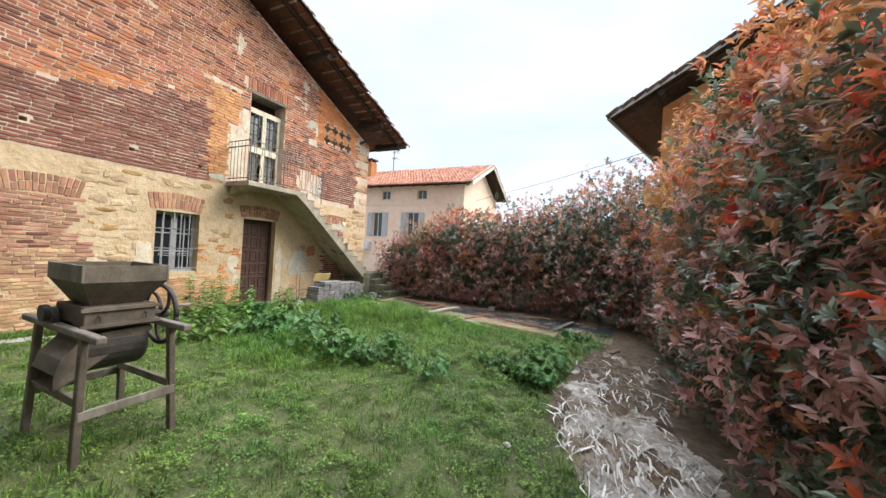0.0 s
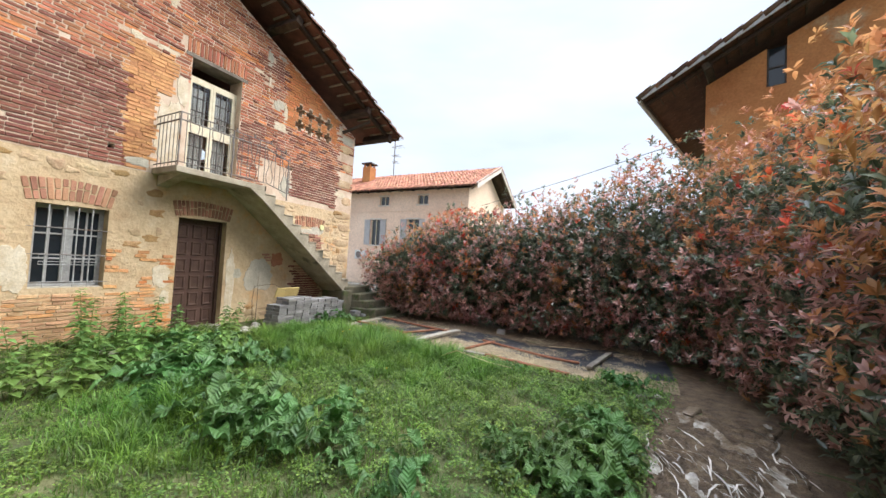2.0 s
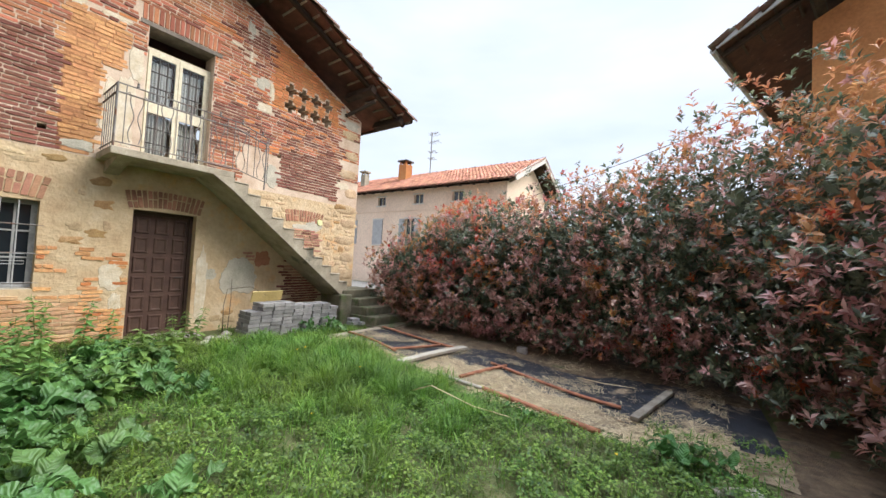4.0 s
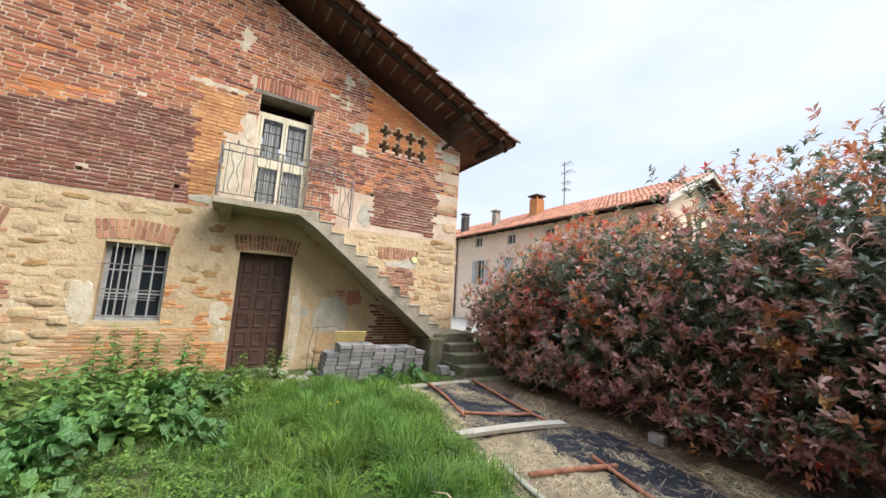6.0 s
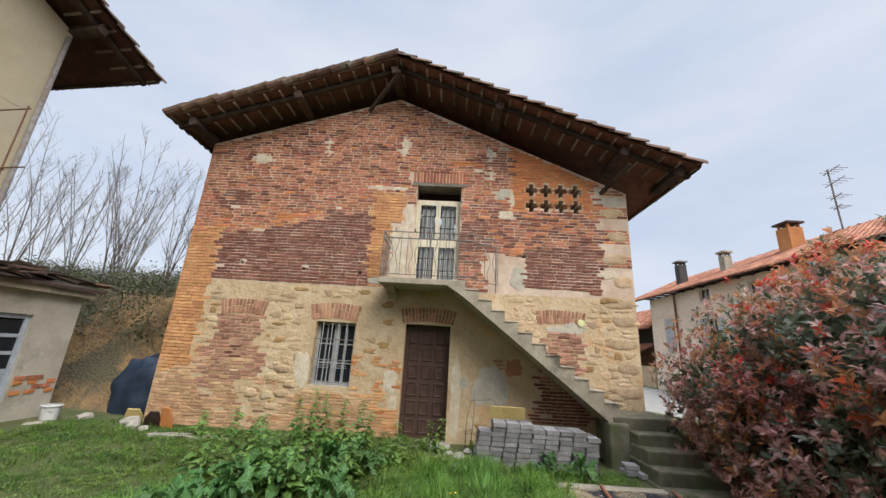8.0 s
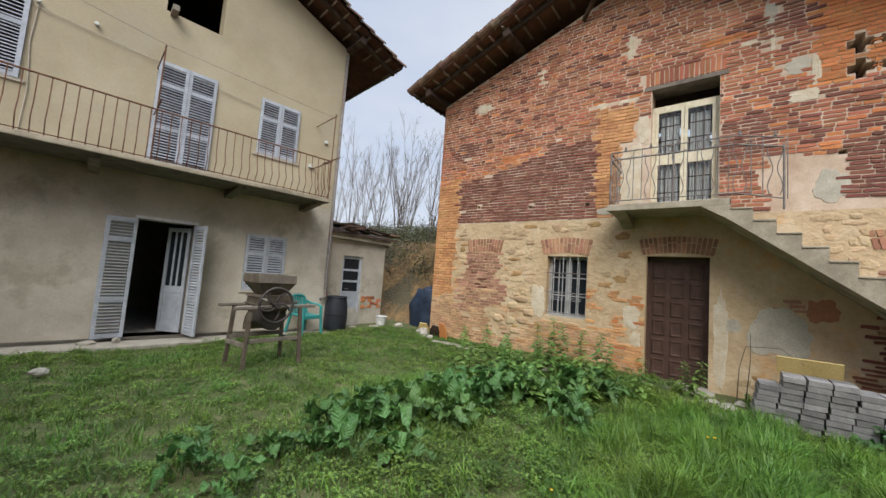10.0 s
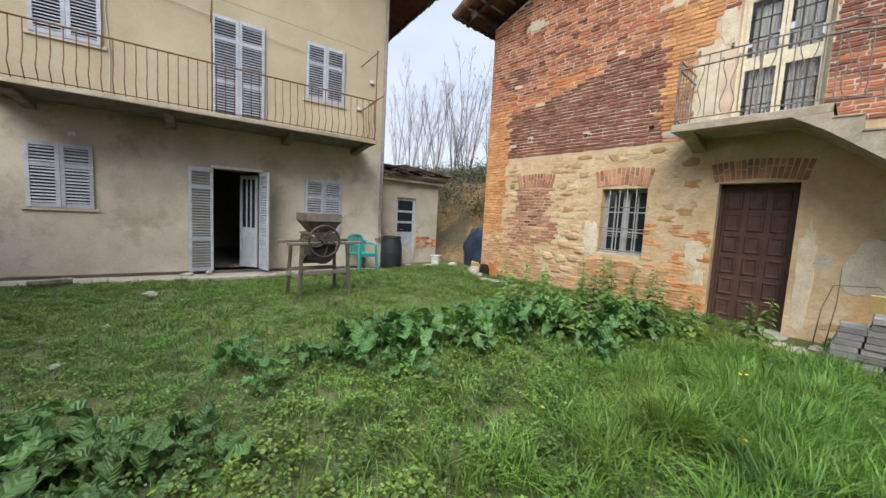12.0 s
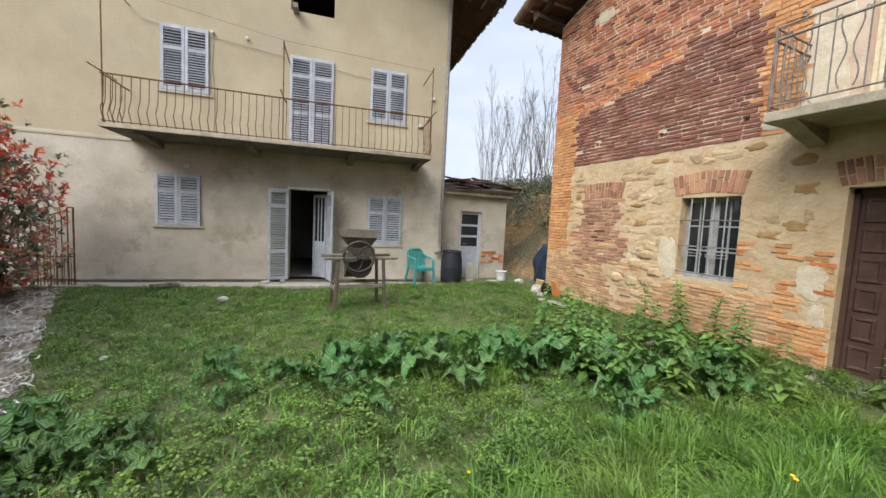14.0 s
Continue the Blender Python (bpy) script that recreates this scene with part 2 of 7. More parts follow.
TARP = material("dark blue tarpaulin", (0.022, 0.036, 0.062), (0.014, 0.022, 0.04), (0.04, 0.055, 0.09), scale=3, rough=0.5, bump=0.3, dist=0.03)
EARTH = material("clay bank", (0.27, 0.17, 0.075), (0.15, 0.10, 0.055), (0.40, 0.26, 0.115), scale=1.6, fine=14, bump=0.9, dist=0.08, stain=(0.10, 0.085, 0.05), stain_scale=0.9, stain_at=0.52)
SOIL = material("lawn soil with thatch", (0.10, 0.115, 0.04), (0.06, 0.07, 0.028), (0.17, 0.155, 0.075), scale=2.2, fine=35, bump=0.8, dist=0.03)
STRAW = material("pale straw", (0.56, 0.45, 0.28), (0.40, 0.30, 0.17), scale=6, piece=0.35)
MEMBRANE = material("black weed membrane", (0.020, 0.023, 0.030), (0.013, 0.015, 0.02), (0.035, 0.04, 0.05), scale=3, fine=40, rough=0.6, bump=0.4, dist=0.02, stain=(0.27, 0.205, 0.135), stain_scale=2.2, stain_at=0.585)
STRAWSOIL = material("trampled straw and soil", (0.30, 0.23, 0.145), (0.17, 0.13, 0.085), (0.42, 0.335, 0.22), scale=7, fine=60, bump=0.9, dist=0.03, stain=(0.10, 0.085, 0.07), stain_scale=2.4, stain_at=0.60)
FABRIC = material("shredded pale ground fabric", (0.42, 0.38, 0.32), (0.20, 0.16, 0.12), (0.60, 0.56, 0.50), scale=8, fine=45, bump=0.8, dist=0.03, stain=(0.19, 0.14, 0.09), stain_scale=1.1, stain_at=0.5)
FARPINK = material("peach render", (0.80, 0.62, 0.48), (0.74, 0.56, 0.43), (0.84, 0.67, 0.53), scale=0.6, fine=12, bump=0.1)
FARBRICK = material("orange brick wall far", (0.50, 0.22, 0.085), (0.40, 0.16, 0.06), (0.56, 0.28, 0.12), scale=0.9, fine=18, bump=0.4, stain=(0.5, 0.4, 0.26), stain_scale=0.6, stain_at=0.62)
BARK = material("grey-brown bark", (0.13, 0.105, 0.08), (0.08, 0.06, 0.045), (0.19, 0.16, 0.13), scale=12)
VERGEGREY = material("painted verge board", (0.42, 0.42, 0.42), (0.33, 0.33, 0.33), scale=4, rough=0.6)
PINKVERGE = material("pale plaster verge", (0.62, 0.58, 0.53), (0.54, 0.50, 0.45), scale=2)
MACHINE = material("grimy brown machine wood", (0.125, 0.10, 0.075), (0.075, 0.06, 0.045), (0.18, 0.15, 0.12), scale=7, fine=50, rough=0.7, bump=0.25, stretch=(0.5, 1, 1), piece=0.15)
CASTIRON = material("dark cast iron", (0.055, 0.046, 0.042), (0.035, 0.03, 0.028), (0.085, 0.07, 0.06), scale=9, rough=0.6, bump=0.2)
YELLOWBOARD = material("yellowed board", (0.55, 0.42, 0.17), (0.46, 0.34, 0.13), scale=4)
LIMEDISC = material("pale yellow-green plastic", (0.68, 0.70, 0.36), (0.6, 0.62, 0.3), scale=4, rough=0.5)
GLASS = bpy.data.materials.new("window glass")
GLASS.use_nodes = True
_g = GLASS.node_tree.nodes["Principled BSDF"]
_g.inputs["Base Color"].default_value = (0.02, 0.025, 0.03, 1)
_g.inputs["Roughness"].default_value, _g.inputs["Specular IOR Level"].default_value = 0.06, 0.6
CLEAR = bpy.data.materials.new("clear thin glass")
CLEAR.use_nodes = True
_c = CLEAR.node_tree.nodes["Principled BSDF"]
_c.inputs["Base Color"].default_value = (0.86, 0.90, 0.90, 1)
_c.inputs["Roughness"].default_value, _c.inputs["Transmission Weight"].default_value, _c.inputs["IOR"].default_value = 0.03, 1.0, 1.45
CURTAIN = material("pale dusty curtain", (0.40, 0.39, 0.37), (0.30, 0.29, 0.28), scale=3, stretch=(1, 6, 0.3), bump=0.4)
GRASS_L = leafy("short lawn blade", (0.17, 0.30, 0.050), (0.05, 0.12, 0.022), seep=0.35)
GRASS_T = leafy("tall grass blade", (0.20, 0.35, 0.055), (0.075, 0.16, 0.028), seep=0.35)
CLOVER = leafy("clover and chickweed leaf", (0.215, 0.335, 0.062), (0.04, 0.095, 0.02), seep=0.35)
DOCK = leafy("broad dock leaf", (0.115, 0.235, 0.06), (0.045, 0.12, 0.03), rough=0.42, spec=0.5, seep=0.25, veins=True)
NETTLE = leafy("nettle leaf", (0.21, 0.36, 0.09), (0.10, 0.20, 0.05), seep=0.3)
LEAF_RED = leafy("young red photinia leaf", (0.82, 0.17, 0.075), (0.50, 0.11, 0.06), rough=0.35, seep=0.5)
LEAF_ORANGE = leafy("bronze photinia leaf", (0.68, 0.35, 0.15), (0.44, 0.19, 0.085), rough=0.35, seep=0.5)
LEAF_MAROON = leafy("maroon photinia leaf", (0.74, 0.46, 0.385), (0.40, 0.19, 0.16), rough=0.36, spec=1.0, seep=0.5)
LEAF_GREEN = leafy("dark green photinia leaf", (0.22, 0.26, 0.15), (0.055, 0.085, 0.05), rough=0.36, spec=1.0, seep=0.4)
SCRUB = leafy("scrub leaf", (0.11, 0.14, 0.045), (0.055, 0.065, 0.03))
PALEWOOD = material("pale weathered wood", (0.44, 0.40, 0.33), (0.33, 0.29, 0.23), (0.52, 0.48, 0.41), scale=5, fine=50, bump=0.35, stretch=(1, 0.3, 1))
MOSSY = material("dark mossy concrete", (0.17, 0.15, 0.10), (0.10, 0.095, 0.06), (0.25, 0.22, 0.16), scale=4, fine=50, bump=0.6, stain=(0.10, 0.12, 0.05), stain_scale=2.5, stain_at=0.55)
LITTER = material("brown leaf litter", (0.17, 0.12, 0.075), (0.09, 0.065, 0.045), (0.26, 0.19, 0.12), scale=9, fine=55, bump=1.0, dist=0.04)
YELLOWPETAL = leafy("dandelion yellow", (0.75, 0.55, 0.03), (0.65, 0.42, 0.02))

# ---- building kit ----
WORLD = {}


def world_of(ob):
    return WORLD.get(ob.name, Matrix())


def thing(name, at=(0, 0, 0), label="", category="", group="", kind=""):
    """An Empty at the base of a thing."""
    ob = new(name)
    ob.empty_display_size = 0.1
    ob.matrix_basis = m = at if isinstance(at, Matrix) else Matrix.Translation(at)
    WORLD[ob.name] = m.copy()
    return tagged(ob, label, category, group, kind)


class Shape:
    """Faces gathered in plain lists; part() links them as one mesh, all in world metres."""

    def __init__(self, m=None):
        self.v, self.f, self.m = [], [], m

    def add(self, verts, faces, m=None):
        k = len(self.v)
        self.v += [tuple(m @ Vector(p)) for p in verts] if m else [tuple(p) for p in verts]
        self.f += [tuple(i + k for i in f) for f in faces]
        return self

    def box(self, lo, hi, m=None, jitter=0.0):
        x0, y0, z0 = lo
        x1, y1, z1 = hi
        vs = [(x0, y0, z0), (x1, y0, z0), (x1, y1, z0), (x0, y1, z0), (x0, y0, z1), (x1, y0, z1), (x1, y1, z1), (x0, y1, z1)]
        if jitter:
            vs = [tuple(c + random.uniform(-jitter, jitter) for c in p) for p in vs]
        return self.add(vs, [(3, 2, 1, 0), (4, 5, 6, 7), (0, 1, 5, 4), (1, 2, 6, 5), (2, 3, 7, 6), (3, 0, 4, 7)], m)

    def beam(self, a, b, w, h, up=(0, 0, 1)):
        """A squared bar from a to b."""
        a, b = Vector(a), Vector(b)
        d = (b - a).normalized()
        s = d.cross(Vector(up)).normalized() * (w / 2)
        t = s.cross(d).normalized() * (h / 2)
        vs = [a - s - t, a + s - t, a + s + t, a - s + t, b - s - t, b + s - t, b + s + t, b - s + t]
        return self.add(vs, [(0, 1, 2, 3), (7, 6, 5, 4), (4, 5, 1, 0), (5, 6, 2, 1), (6, 7, 3, 2), (7, 4, 0, 3)])

    def tube(self, pts, r, n=8, r2=None, caps=True):
        """A round bar along points, tapering from r to r2."""
        pts = [Vector(p) for p in pts]
        r2 = r if r2 is None else r2
        k, last = len(self.v), len(pts) - 1
        side = None
        for i, p in enumerate(pts):
            d = (pts[min(i + 1, last)] - pts[max(i - 1, 0)]).normalized()
            if side is None:
                side = d.orthogonal().normalized()
            side = (side - d * side.dot(d)).normalized()
            o = d.cross(side)
            rad = r + (r2 - r) * i / max(last, 1)
            self.v += [tuple(p + (side * math.cos(a) + o * math.sin(a)) * rad) for a in (2 * math.pi * j / n for j in range(n))]
        for i in range(last):
            for j in range(n):
                q = k + i * n
                self.f.append((q + j, q + (j + 1) % n, q + n + (j + 1) % n, q + n + j))
        if caps:
            self.f.append(tuple(k + j for j in reversed(range(n))))
            self.f.append(tuple(k + last * n + j for j in range(n)))
        return self

    def lathe(self, profile, at, n=24):
        """A turned body: profile of (radius, height)."""
        k = len(self.v)
        for r, z in profile:
            self.v += [(at[0] + r * math.cos(2 * math.pi * j / n), at[1] + r * math.sin(2 * math.pi * j / n), at[2] + z) for j in range(n)]
        for i in range(len(profile) - 1):
            for j in range(n):
                q = k + i * n
                self.f.append((q + j, q + (j + 1) % n, q + n + (j + 1) % n, q + n + j))
        return self

    def slab(self, outline, lo, hi, axis="z"):
        """A plate: an outline in two axes, pushed from lo to hi along the third."""
        put = {"z": lambda a, b, c: (a, b, c), "x": lambda a, b, c: (c, a, b), "y": lambda a, b, c: (a, c, b)}[axis]
        n = len(outline)
        vs = [put(a, b, lo) for a, b in outline] + [put(a, b, hi) for a, b in outline]
        fs = [tuple(range(n)), tuple(range(2 * n - 1, n - 1, -1))] + [(i, i + n, (i + 1) % n + n, (i + 1) % n) for i in range(n)]
        return self.add(vs, fs)

    def mesh(self, name, mat, smooth=False, fix=True):
        me = bpy.data.meshes.new(name)
        vs = [tuple(self.m @ Vector(p)) for p in self.v] if self.m else self.v
        me.from_pydata(vs, [], self.f)
        if fix:
            b = bmesh.new()
            b.from_mesh(me)
            bmesh.ops.recalc_face_normals(b, faces=b.faces)
            b.to_mesh(me)
            b.free()
        if smooth:
            me.shade_smooth()
        me.materials.append(mat)
        return me


def part(name, shape, mat=None, parent=None, label="", smooth=False, bevel=0.0, kind="", fix=True):
    """Links a Shape (or a mesh) as one object under a thing or a part."""
    me = shape.mesh(name, mat, smooth, fix) if isinstance(shape, Shape) else shape
    ob = new(name, me)
    if parent is not None:
        ob.parent = parent
        ob.matrix_parent_inverse = world_of(parent).inverted()
    if bevel:
        bv = ob.modifiers.new("bevel", "BEVEL")
        bv.width, bv.segments, bv.limit_method = bevel, 2, "ANGLE"
    return tagged(ob, label, "", "", kind)


def piece(name, me, m, parent):
    """One of many alike pieces that share a mesh."""
    ob = new(name, me)
    ob.parent = parent
    ob.matrix_parent_inverse = world_of(parent).inverted()
    ob.matrix_basis = m
    return ob


def bulk(name, verts, faces, mat, smooth=False):
    """A mesh from arrays: vertices n x 3, faces n x k."""
    me = bpy.data.meshes.new(name)
    verts, faces = np.asarray(verts, dtype=np.float32), np.asarray(faces, dtype=np.int32)
    me.vertices.add(len(verts))
    me.vertices.foreach_set("co", verts.ravel())
    k = faces.shape[1]
    me.loops.add(faces.size)
    me.loops.foreach_set("vertex_index", faces.ravel())
    me.polygons.add(len(faces))
    me.polygons.foreach_set("loop_start", np.arange(len(faces), dtype=np.int32) * k)
    me.update(calc_edges=True)
    me.materials.append(mat)
    if smooth:
        me.shade_smooth()
    return me


def pierced_wall(us, zs, holes, top, place, thick, base=0.0):
    """A wall of thickness thick in the plane (u, z) with rectangular holes (u0, u1, z0, z1); top(u) is its upper edge. place(u, z, d): a point d behind the face."""
    us = sorted({round(u, 4) for u in us} | {round(h[i], 4) for h in holes for i in (0, 1)})
    zs = sorted({round(z, 4) for z in zs} | {round(h[i], 4) for h in holes for i in (2, 3)})
    s, solid = Shape(), {}
    levels = [[z for z in zs if z < min(top(us[i]), top(us[i + 1])) - 0.01] for i in range(len(us) - 1)]
    for i, lv in enumerate(levels):
        for j in range(len(lv)):
            uc = (us[i] + us[i + 1]) / 2
            zc = (lv[j] + lv[j + 1]) / 2 if j + 1 < len(lv) else lv[j] + 0.005
            solid[i, j] = not any(h[0] < uc < h[1] and h[2] < zc < h[3] for h in holes)
    for (i, j), full in solid.items():
        if not full:
            continue
        a, b, lv = us[i], us[i + 1], levels[i]
        z0 = lv[j]
        z1, z2 = (lv[j + 1], lv[j + 1]) if j + 1 < len(lv) else (top(a), top(b))
        q = [(a, z0), (b, z0), (b, z2), (a, z1)]
        s.add([place(u, z, 0) for u, z in q], [(0, 1, 2, 3)])
        s.add([place(u, z, thick) for u, z in q], [(3, 2, 1, 0)])
        for (di, dj), (p, r) in (((-1, 0), (q[3], q[0])), ((1, 0), (q[1], q[2])), ((0, -1), (q[0], q[1])), ((0, 1), (q[2], q[3]))):
            if not solid.get((i + di, j + dj), False):
                s.add([place(*p, 0), place(*p, thick), place(*r, thick), place(*r, 0)], [(0, 1, 2, 3)])
    return s

# ---- ground ----


def ground_z(x, y):
    """The yard lies nearly level, with soft humps; it rises behind the houses."""
    z = -0.06 + 0.035 * math.sin(0.9 * x + 0.4) * math.cos(0.7 * y) + 0.02 * math.sin(2.3 * x + 1.7 * y)
    z += 0.06 * math.exp(-((x + 3.55) ** 2 + (y - 1.4) ** 2) / 1.5)
    if x < -6.6:
        z += 0.05 * min(1, (-6.6 - x))
    return z


def build_ground():
    xs = [-400, -150, -60, -30, -18] + [-13 + 0.4 * i for i in range(44)] + [6, 9, 14, 30, 80, 200, 400]
    ys = [-400, -150, -60, -25, -10] + [-5 + 0.4 * i for i in range(48)] + [16, 22, 35, 60, 150, 400]
    s = Shape()
    for x in xs:
        for y in ys:
            s.v.append((x, y, ground_z(x, y) if -14 < x < 6 and -6 < y < 15 else -0.1))
    n = len(ys)
    s.f = [(i * n + j, (i + 1) * n + j, (i + 1) * n + j + 1, i * n + j + 1) for i in range(len(xs) - 1) for j in range(n - 1)]
    g = part("ground", s, SOIL, smooth=True, fix=False)
    tagged(g, "uneven soil of an overgrown yard under grass", "ground", kind="structure")


build_ground()

# ---- roofs ----


def tile_mesh(mat, length=0.46, r=0.095):
    """One barrel tile lying along +y from 0 to length, hollow below, a little narrower at its far end."""
    s, n = Shape(), 7
    for y, q in ((0, r), (length, r * 0.8)):
        for rr in (q, q - 0.014):
            for i in range(n):
                a = math.pi * i / (n - 1)
                s.v.append((rr * math.cos(a), y, rr * math.sin(a) * 0.85))
    for i in range(n - 1):
        s.f += [(i, i + 1, 2 * n + i + 1, 2 * n + i), (n + i + 1, n + i, 3 * n + i, 3 * n + i + 1), (i + 1, i, n + i, n + i + 1),
                (2 * n + i, 2 * n + i + 1, 3 * n + i + 1, 3 * n + i)]
    return s.mesh("roof_tile", mat)


def slope_roof(parent, place, top, foot, d0, d1, tile_mat, singles=2, soffit=SOFFIT, timber=OLDWOOD, batten=BATTEN, over=0.9, step=0.36, pitch=0.21, beams=()):
    """One slope from top (u, z) to foot (u, z) between depths d0 (in front) and d1 (behind)."""
    (ua, za), (ub, zb) = top, foot
    run = math.hypot(ub - ua, zb - za)
    du, dz = (ub - ua) / run, (zb - za) / run
    nu, nz = (-dz, du) if du > 0 else (dz, -du)

    def at(s, d, h):
        return Vector(place(ua + du * s + nu * h, za + dz * s + nz * h, d))

    deck = Shape()
    deck.add([at(s, d, h) for s in (0, run) for d in (d0, d1) for h in (0, 0.035)],
             [(0, 1, 3, 2), (4, 6, 7, 5), (0, 4, 5, 1), (2, 3, 7, 6), (0, 2, 6, 4), (1, 5, 7, 3)])
    roof = part("roof", deck, soffit, parent, "dark boarded roof slope with old clay tiles")
    WORLD[roof.name] = Matrix()
    n = int(run / 0.34)
    for i in range(n + 1):
        s = 0.05 + (run - 0.1) * i / n
        b = Shape().beam(at(s, d0 + 0.04, -0.02), at(s, 0.05, -0.02), 0.045, 0.04, up=at(1, 0, 0) - at(0, 0, 0))
        part("batten", b, batten, roof)
    for s in beams:
        b = Shape().beam(at(s, d0 + 0.12, -0.15), at(s, 0.3, -0.15), 0.17, 0.2, up=at(0, 0, 1) - at(0, 0, 0))
        part("purlin", b, timber, roof, bevel=0.02)
    verge = Shape().beam(at(0, d0 + 0.3, -0.075), at(run - 0.02, d0 + 0.3, -0.075), 0.1, 0.1, up=at(0, 0, 1) - at(0, 0, 0))
    part("verge_rafter", verge, timber, roof, bevel=0.015)
    eave = Shape().beam(at(run - 0.04, d0, -0.0), at(run - 0.04, d1, -0.0), 0.05, 0.1, up=at(0, 0, 1) - at(0, 0, 0))
    part("eave_board", eave, timber, roof)
    # the tiles: courses down the slope, columns back from the verge
    one = tile_mesh(tile_mat)
    ex = (at(0, 1, 0) - at(0, 0, 0)).normalized()
    ey = (at(0, 0, 0) - at(1, 0, 0)).normalized()
    ez = ex.cross(ey)
    rest_v, rest_f = [], []
    base = np.array([v.co for v in one.vertices])
    faces = np.array([tuple(p.vertices) for p in one.polygons])
    cols, rows = int((d1 - d0) / pitch), int(run / step)
    for c in range(cols + 1):
        for r in range(rows + 1):
            p = at(min(run + 0.05, 0.4 + r * step * run / (rows * step)), d0 + 0.03 + c * pitch, 0.045 + 0.03)
            tilt = Matrix.Rotation(radians(-3.5 - (3.5 if c == 0 else 0) + random.uniform(-1.2, 1.2)), 3, "X") @ Matrix.Rotation(radians(random.uniform(-2.5, 2.5)), 3, "Z")
            m3 = Matrix((ex, ey, ez)).transposed() @ tilt
            p = p + ex * random.uniform(-0.012, 0.012) + ey * random.uniform(-0.03, 0.03)
            if c == 0 and over:
                m3 = m3 @ Matrix.Diagonal((1.35, 1.0, 1.5))
                p = p - ez * 0.035 - ex * 0.03
            m = m3.to_4x4()
            m.translation = p
            if c < singles:
                piece("roof_tile", one, m, roof)
            else:
                rest_f.append(faces + len(rest_v) * len(base))
                rest_v.append(base @ np.array(m3).T + np.array(p))
    if rest_v:
        me = bulk("tiling", np.concatenate(rest_v), np.concatenate(rest_f), tile_mat)
        part("tiling", me, tile_mat, roof, kind="stuff")
    return roof


# ---- the brick farmhouse: gable wall in the plane x = WX, from y 0.77 to 10.36 ----
WX = -8.17
Y0, Y1, YA = 0.77, 10.36, 5.12


def brick_at(u, z, d):
    return (WX - d, u, z)


def gable_top(y):
    return 7.50 - 0.325 * (YA - y) if y < YA else 7.50 - 0.437 * (y - YA)


DOOR = (5.70, 6.61, -0.02, 2.12)
WINDOW = (3.86, 4.68, 0.84, 2.08)
FRENCH = (5.71, 6.71, 2.93, 5.23)
CROSSES = [(8.225 + 0.325 * i, z) for i in range(4) for z in (5.21, 4.84)]
HOLES = [DOOR, WINDOW, FRENCH] + [(y, y + 0.09, z, z + 0.07) for y, z in ((3.36, 3.12), (4.58, 3.10), (2.0, 3.2), (8.05, 3.62), (9.68, 3.42))]
for cy, cz in CROSSES:
    HOLES += [(cy, cy + 0.10, cz - 0.15, cz + 0.15), (cy - 0.08, cy + 0.18, cz - 0.06, cz + 0.06)]
SLOTS = [(8.225 + 0.325 * i + 0.2125, z) for i in range(3) for z in (5.21, 4.84)]
HOLES += [(cy - 0.045, cy + 0.045, cz - 0.03, cz + 0.03) for cy, cz in SLOTS]

farmhouse = thing("farmhouse", (WX, YA, 0), "old farmhouse of weathered brick and patched plaster with tiled gable roof", "house")
wall_shape = pierced_wall([Y0, Y1, YA], [-0.3, 2.83], HOLES, gable_top, brick_at, 0.42)
wall_me = wall_shape.mesh("wall", MORTAR, fix=False)
wall_me.materials.append(PLASTER)
for p in wall_me.polygons:
    p.material_index = 1 if p.center.z < 2.83 else 0
gable = part("wall", wall_me, MORTAR, farmhouse, "gable wall, brick above and yellowed plaster with rubble below")
for nm, lo, hi in (("side_wall", (WX - 8.4, Y0, -0.3), (WX - 0.42, Y0 + 0.4, 5.95)), ("side_wall", (WX - 8.4, Y1 - 0.4, -0.3), (WX - 0.42, Y1, 5.05))):
    part(nm, Shape().box(lo, hi), BRICK_RED, farmhouse)
rear = pierced_wall([Y0 + 0.4, Y1 - 0.4, YA], [-0.3], [], gable_top, lambda u, z, d: (WX - 8.4 + d, u, z), 0.4)
part("rear_wall", rear, MORTAR, farmhouse, fix=False)
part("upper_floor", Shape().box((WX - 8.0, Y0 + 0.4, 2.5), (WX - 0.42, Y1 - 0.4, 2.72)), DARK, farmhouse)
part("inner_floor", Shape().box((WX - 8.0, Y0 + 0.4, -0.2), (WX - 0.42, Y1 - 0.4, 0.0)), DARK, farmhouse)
slope_roof(farmhouse, brick_at, (5.15, 7.92), (0.28, 6.19), -0.87, 8.6, TILE_OLD, beams=(0.14, 2.4, 4.75))
slope_roof(farmhouse, brick_at, (5.15, 7.95), (11.47, 5.44), -0.87, 8.6, TILE_OLD, beams=(2.55, 5.35, 6.5))
for a, b in (((WX + 0.75, 5.2, 7.66), (WX + 0.05, 4.4, 7.1)), ((WX + 0.72, 10.15, 5.55), (WX + 0.02, 9.8, 5.18))):
    part("brace", Shape().beam(a, b, 0.07, 0.07), OLDWOOD, farmhouse)
ridge = Shape()
for i in range(21):
    d = -0.85 + i * 0.42
    me_m = Matrix.Translation(brick_at(5.15, 8.01, d)) @ Matrix.Rotation(radians(90), 4, "Z") @ Matrix.Diagonal((1.5, 1.1, 1.2, 1))
    n = 7
    ring = [(0.12 * math.cos(math.pi * k / 6), y, 0.10 * math.sin(math.pi * k / 6)) for y in (0, 0.45) for k in range(n)]
    ridge.add(ring, [(k, k + 1, n + k + 1, n + k) for k in range(n - 1)], me_m)
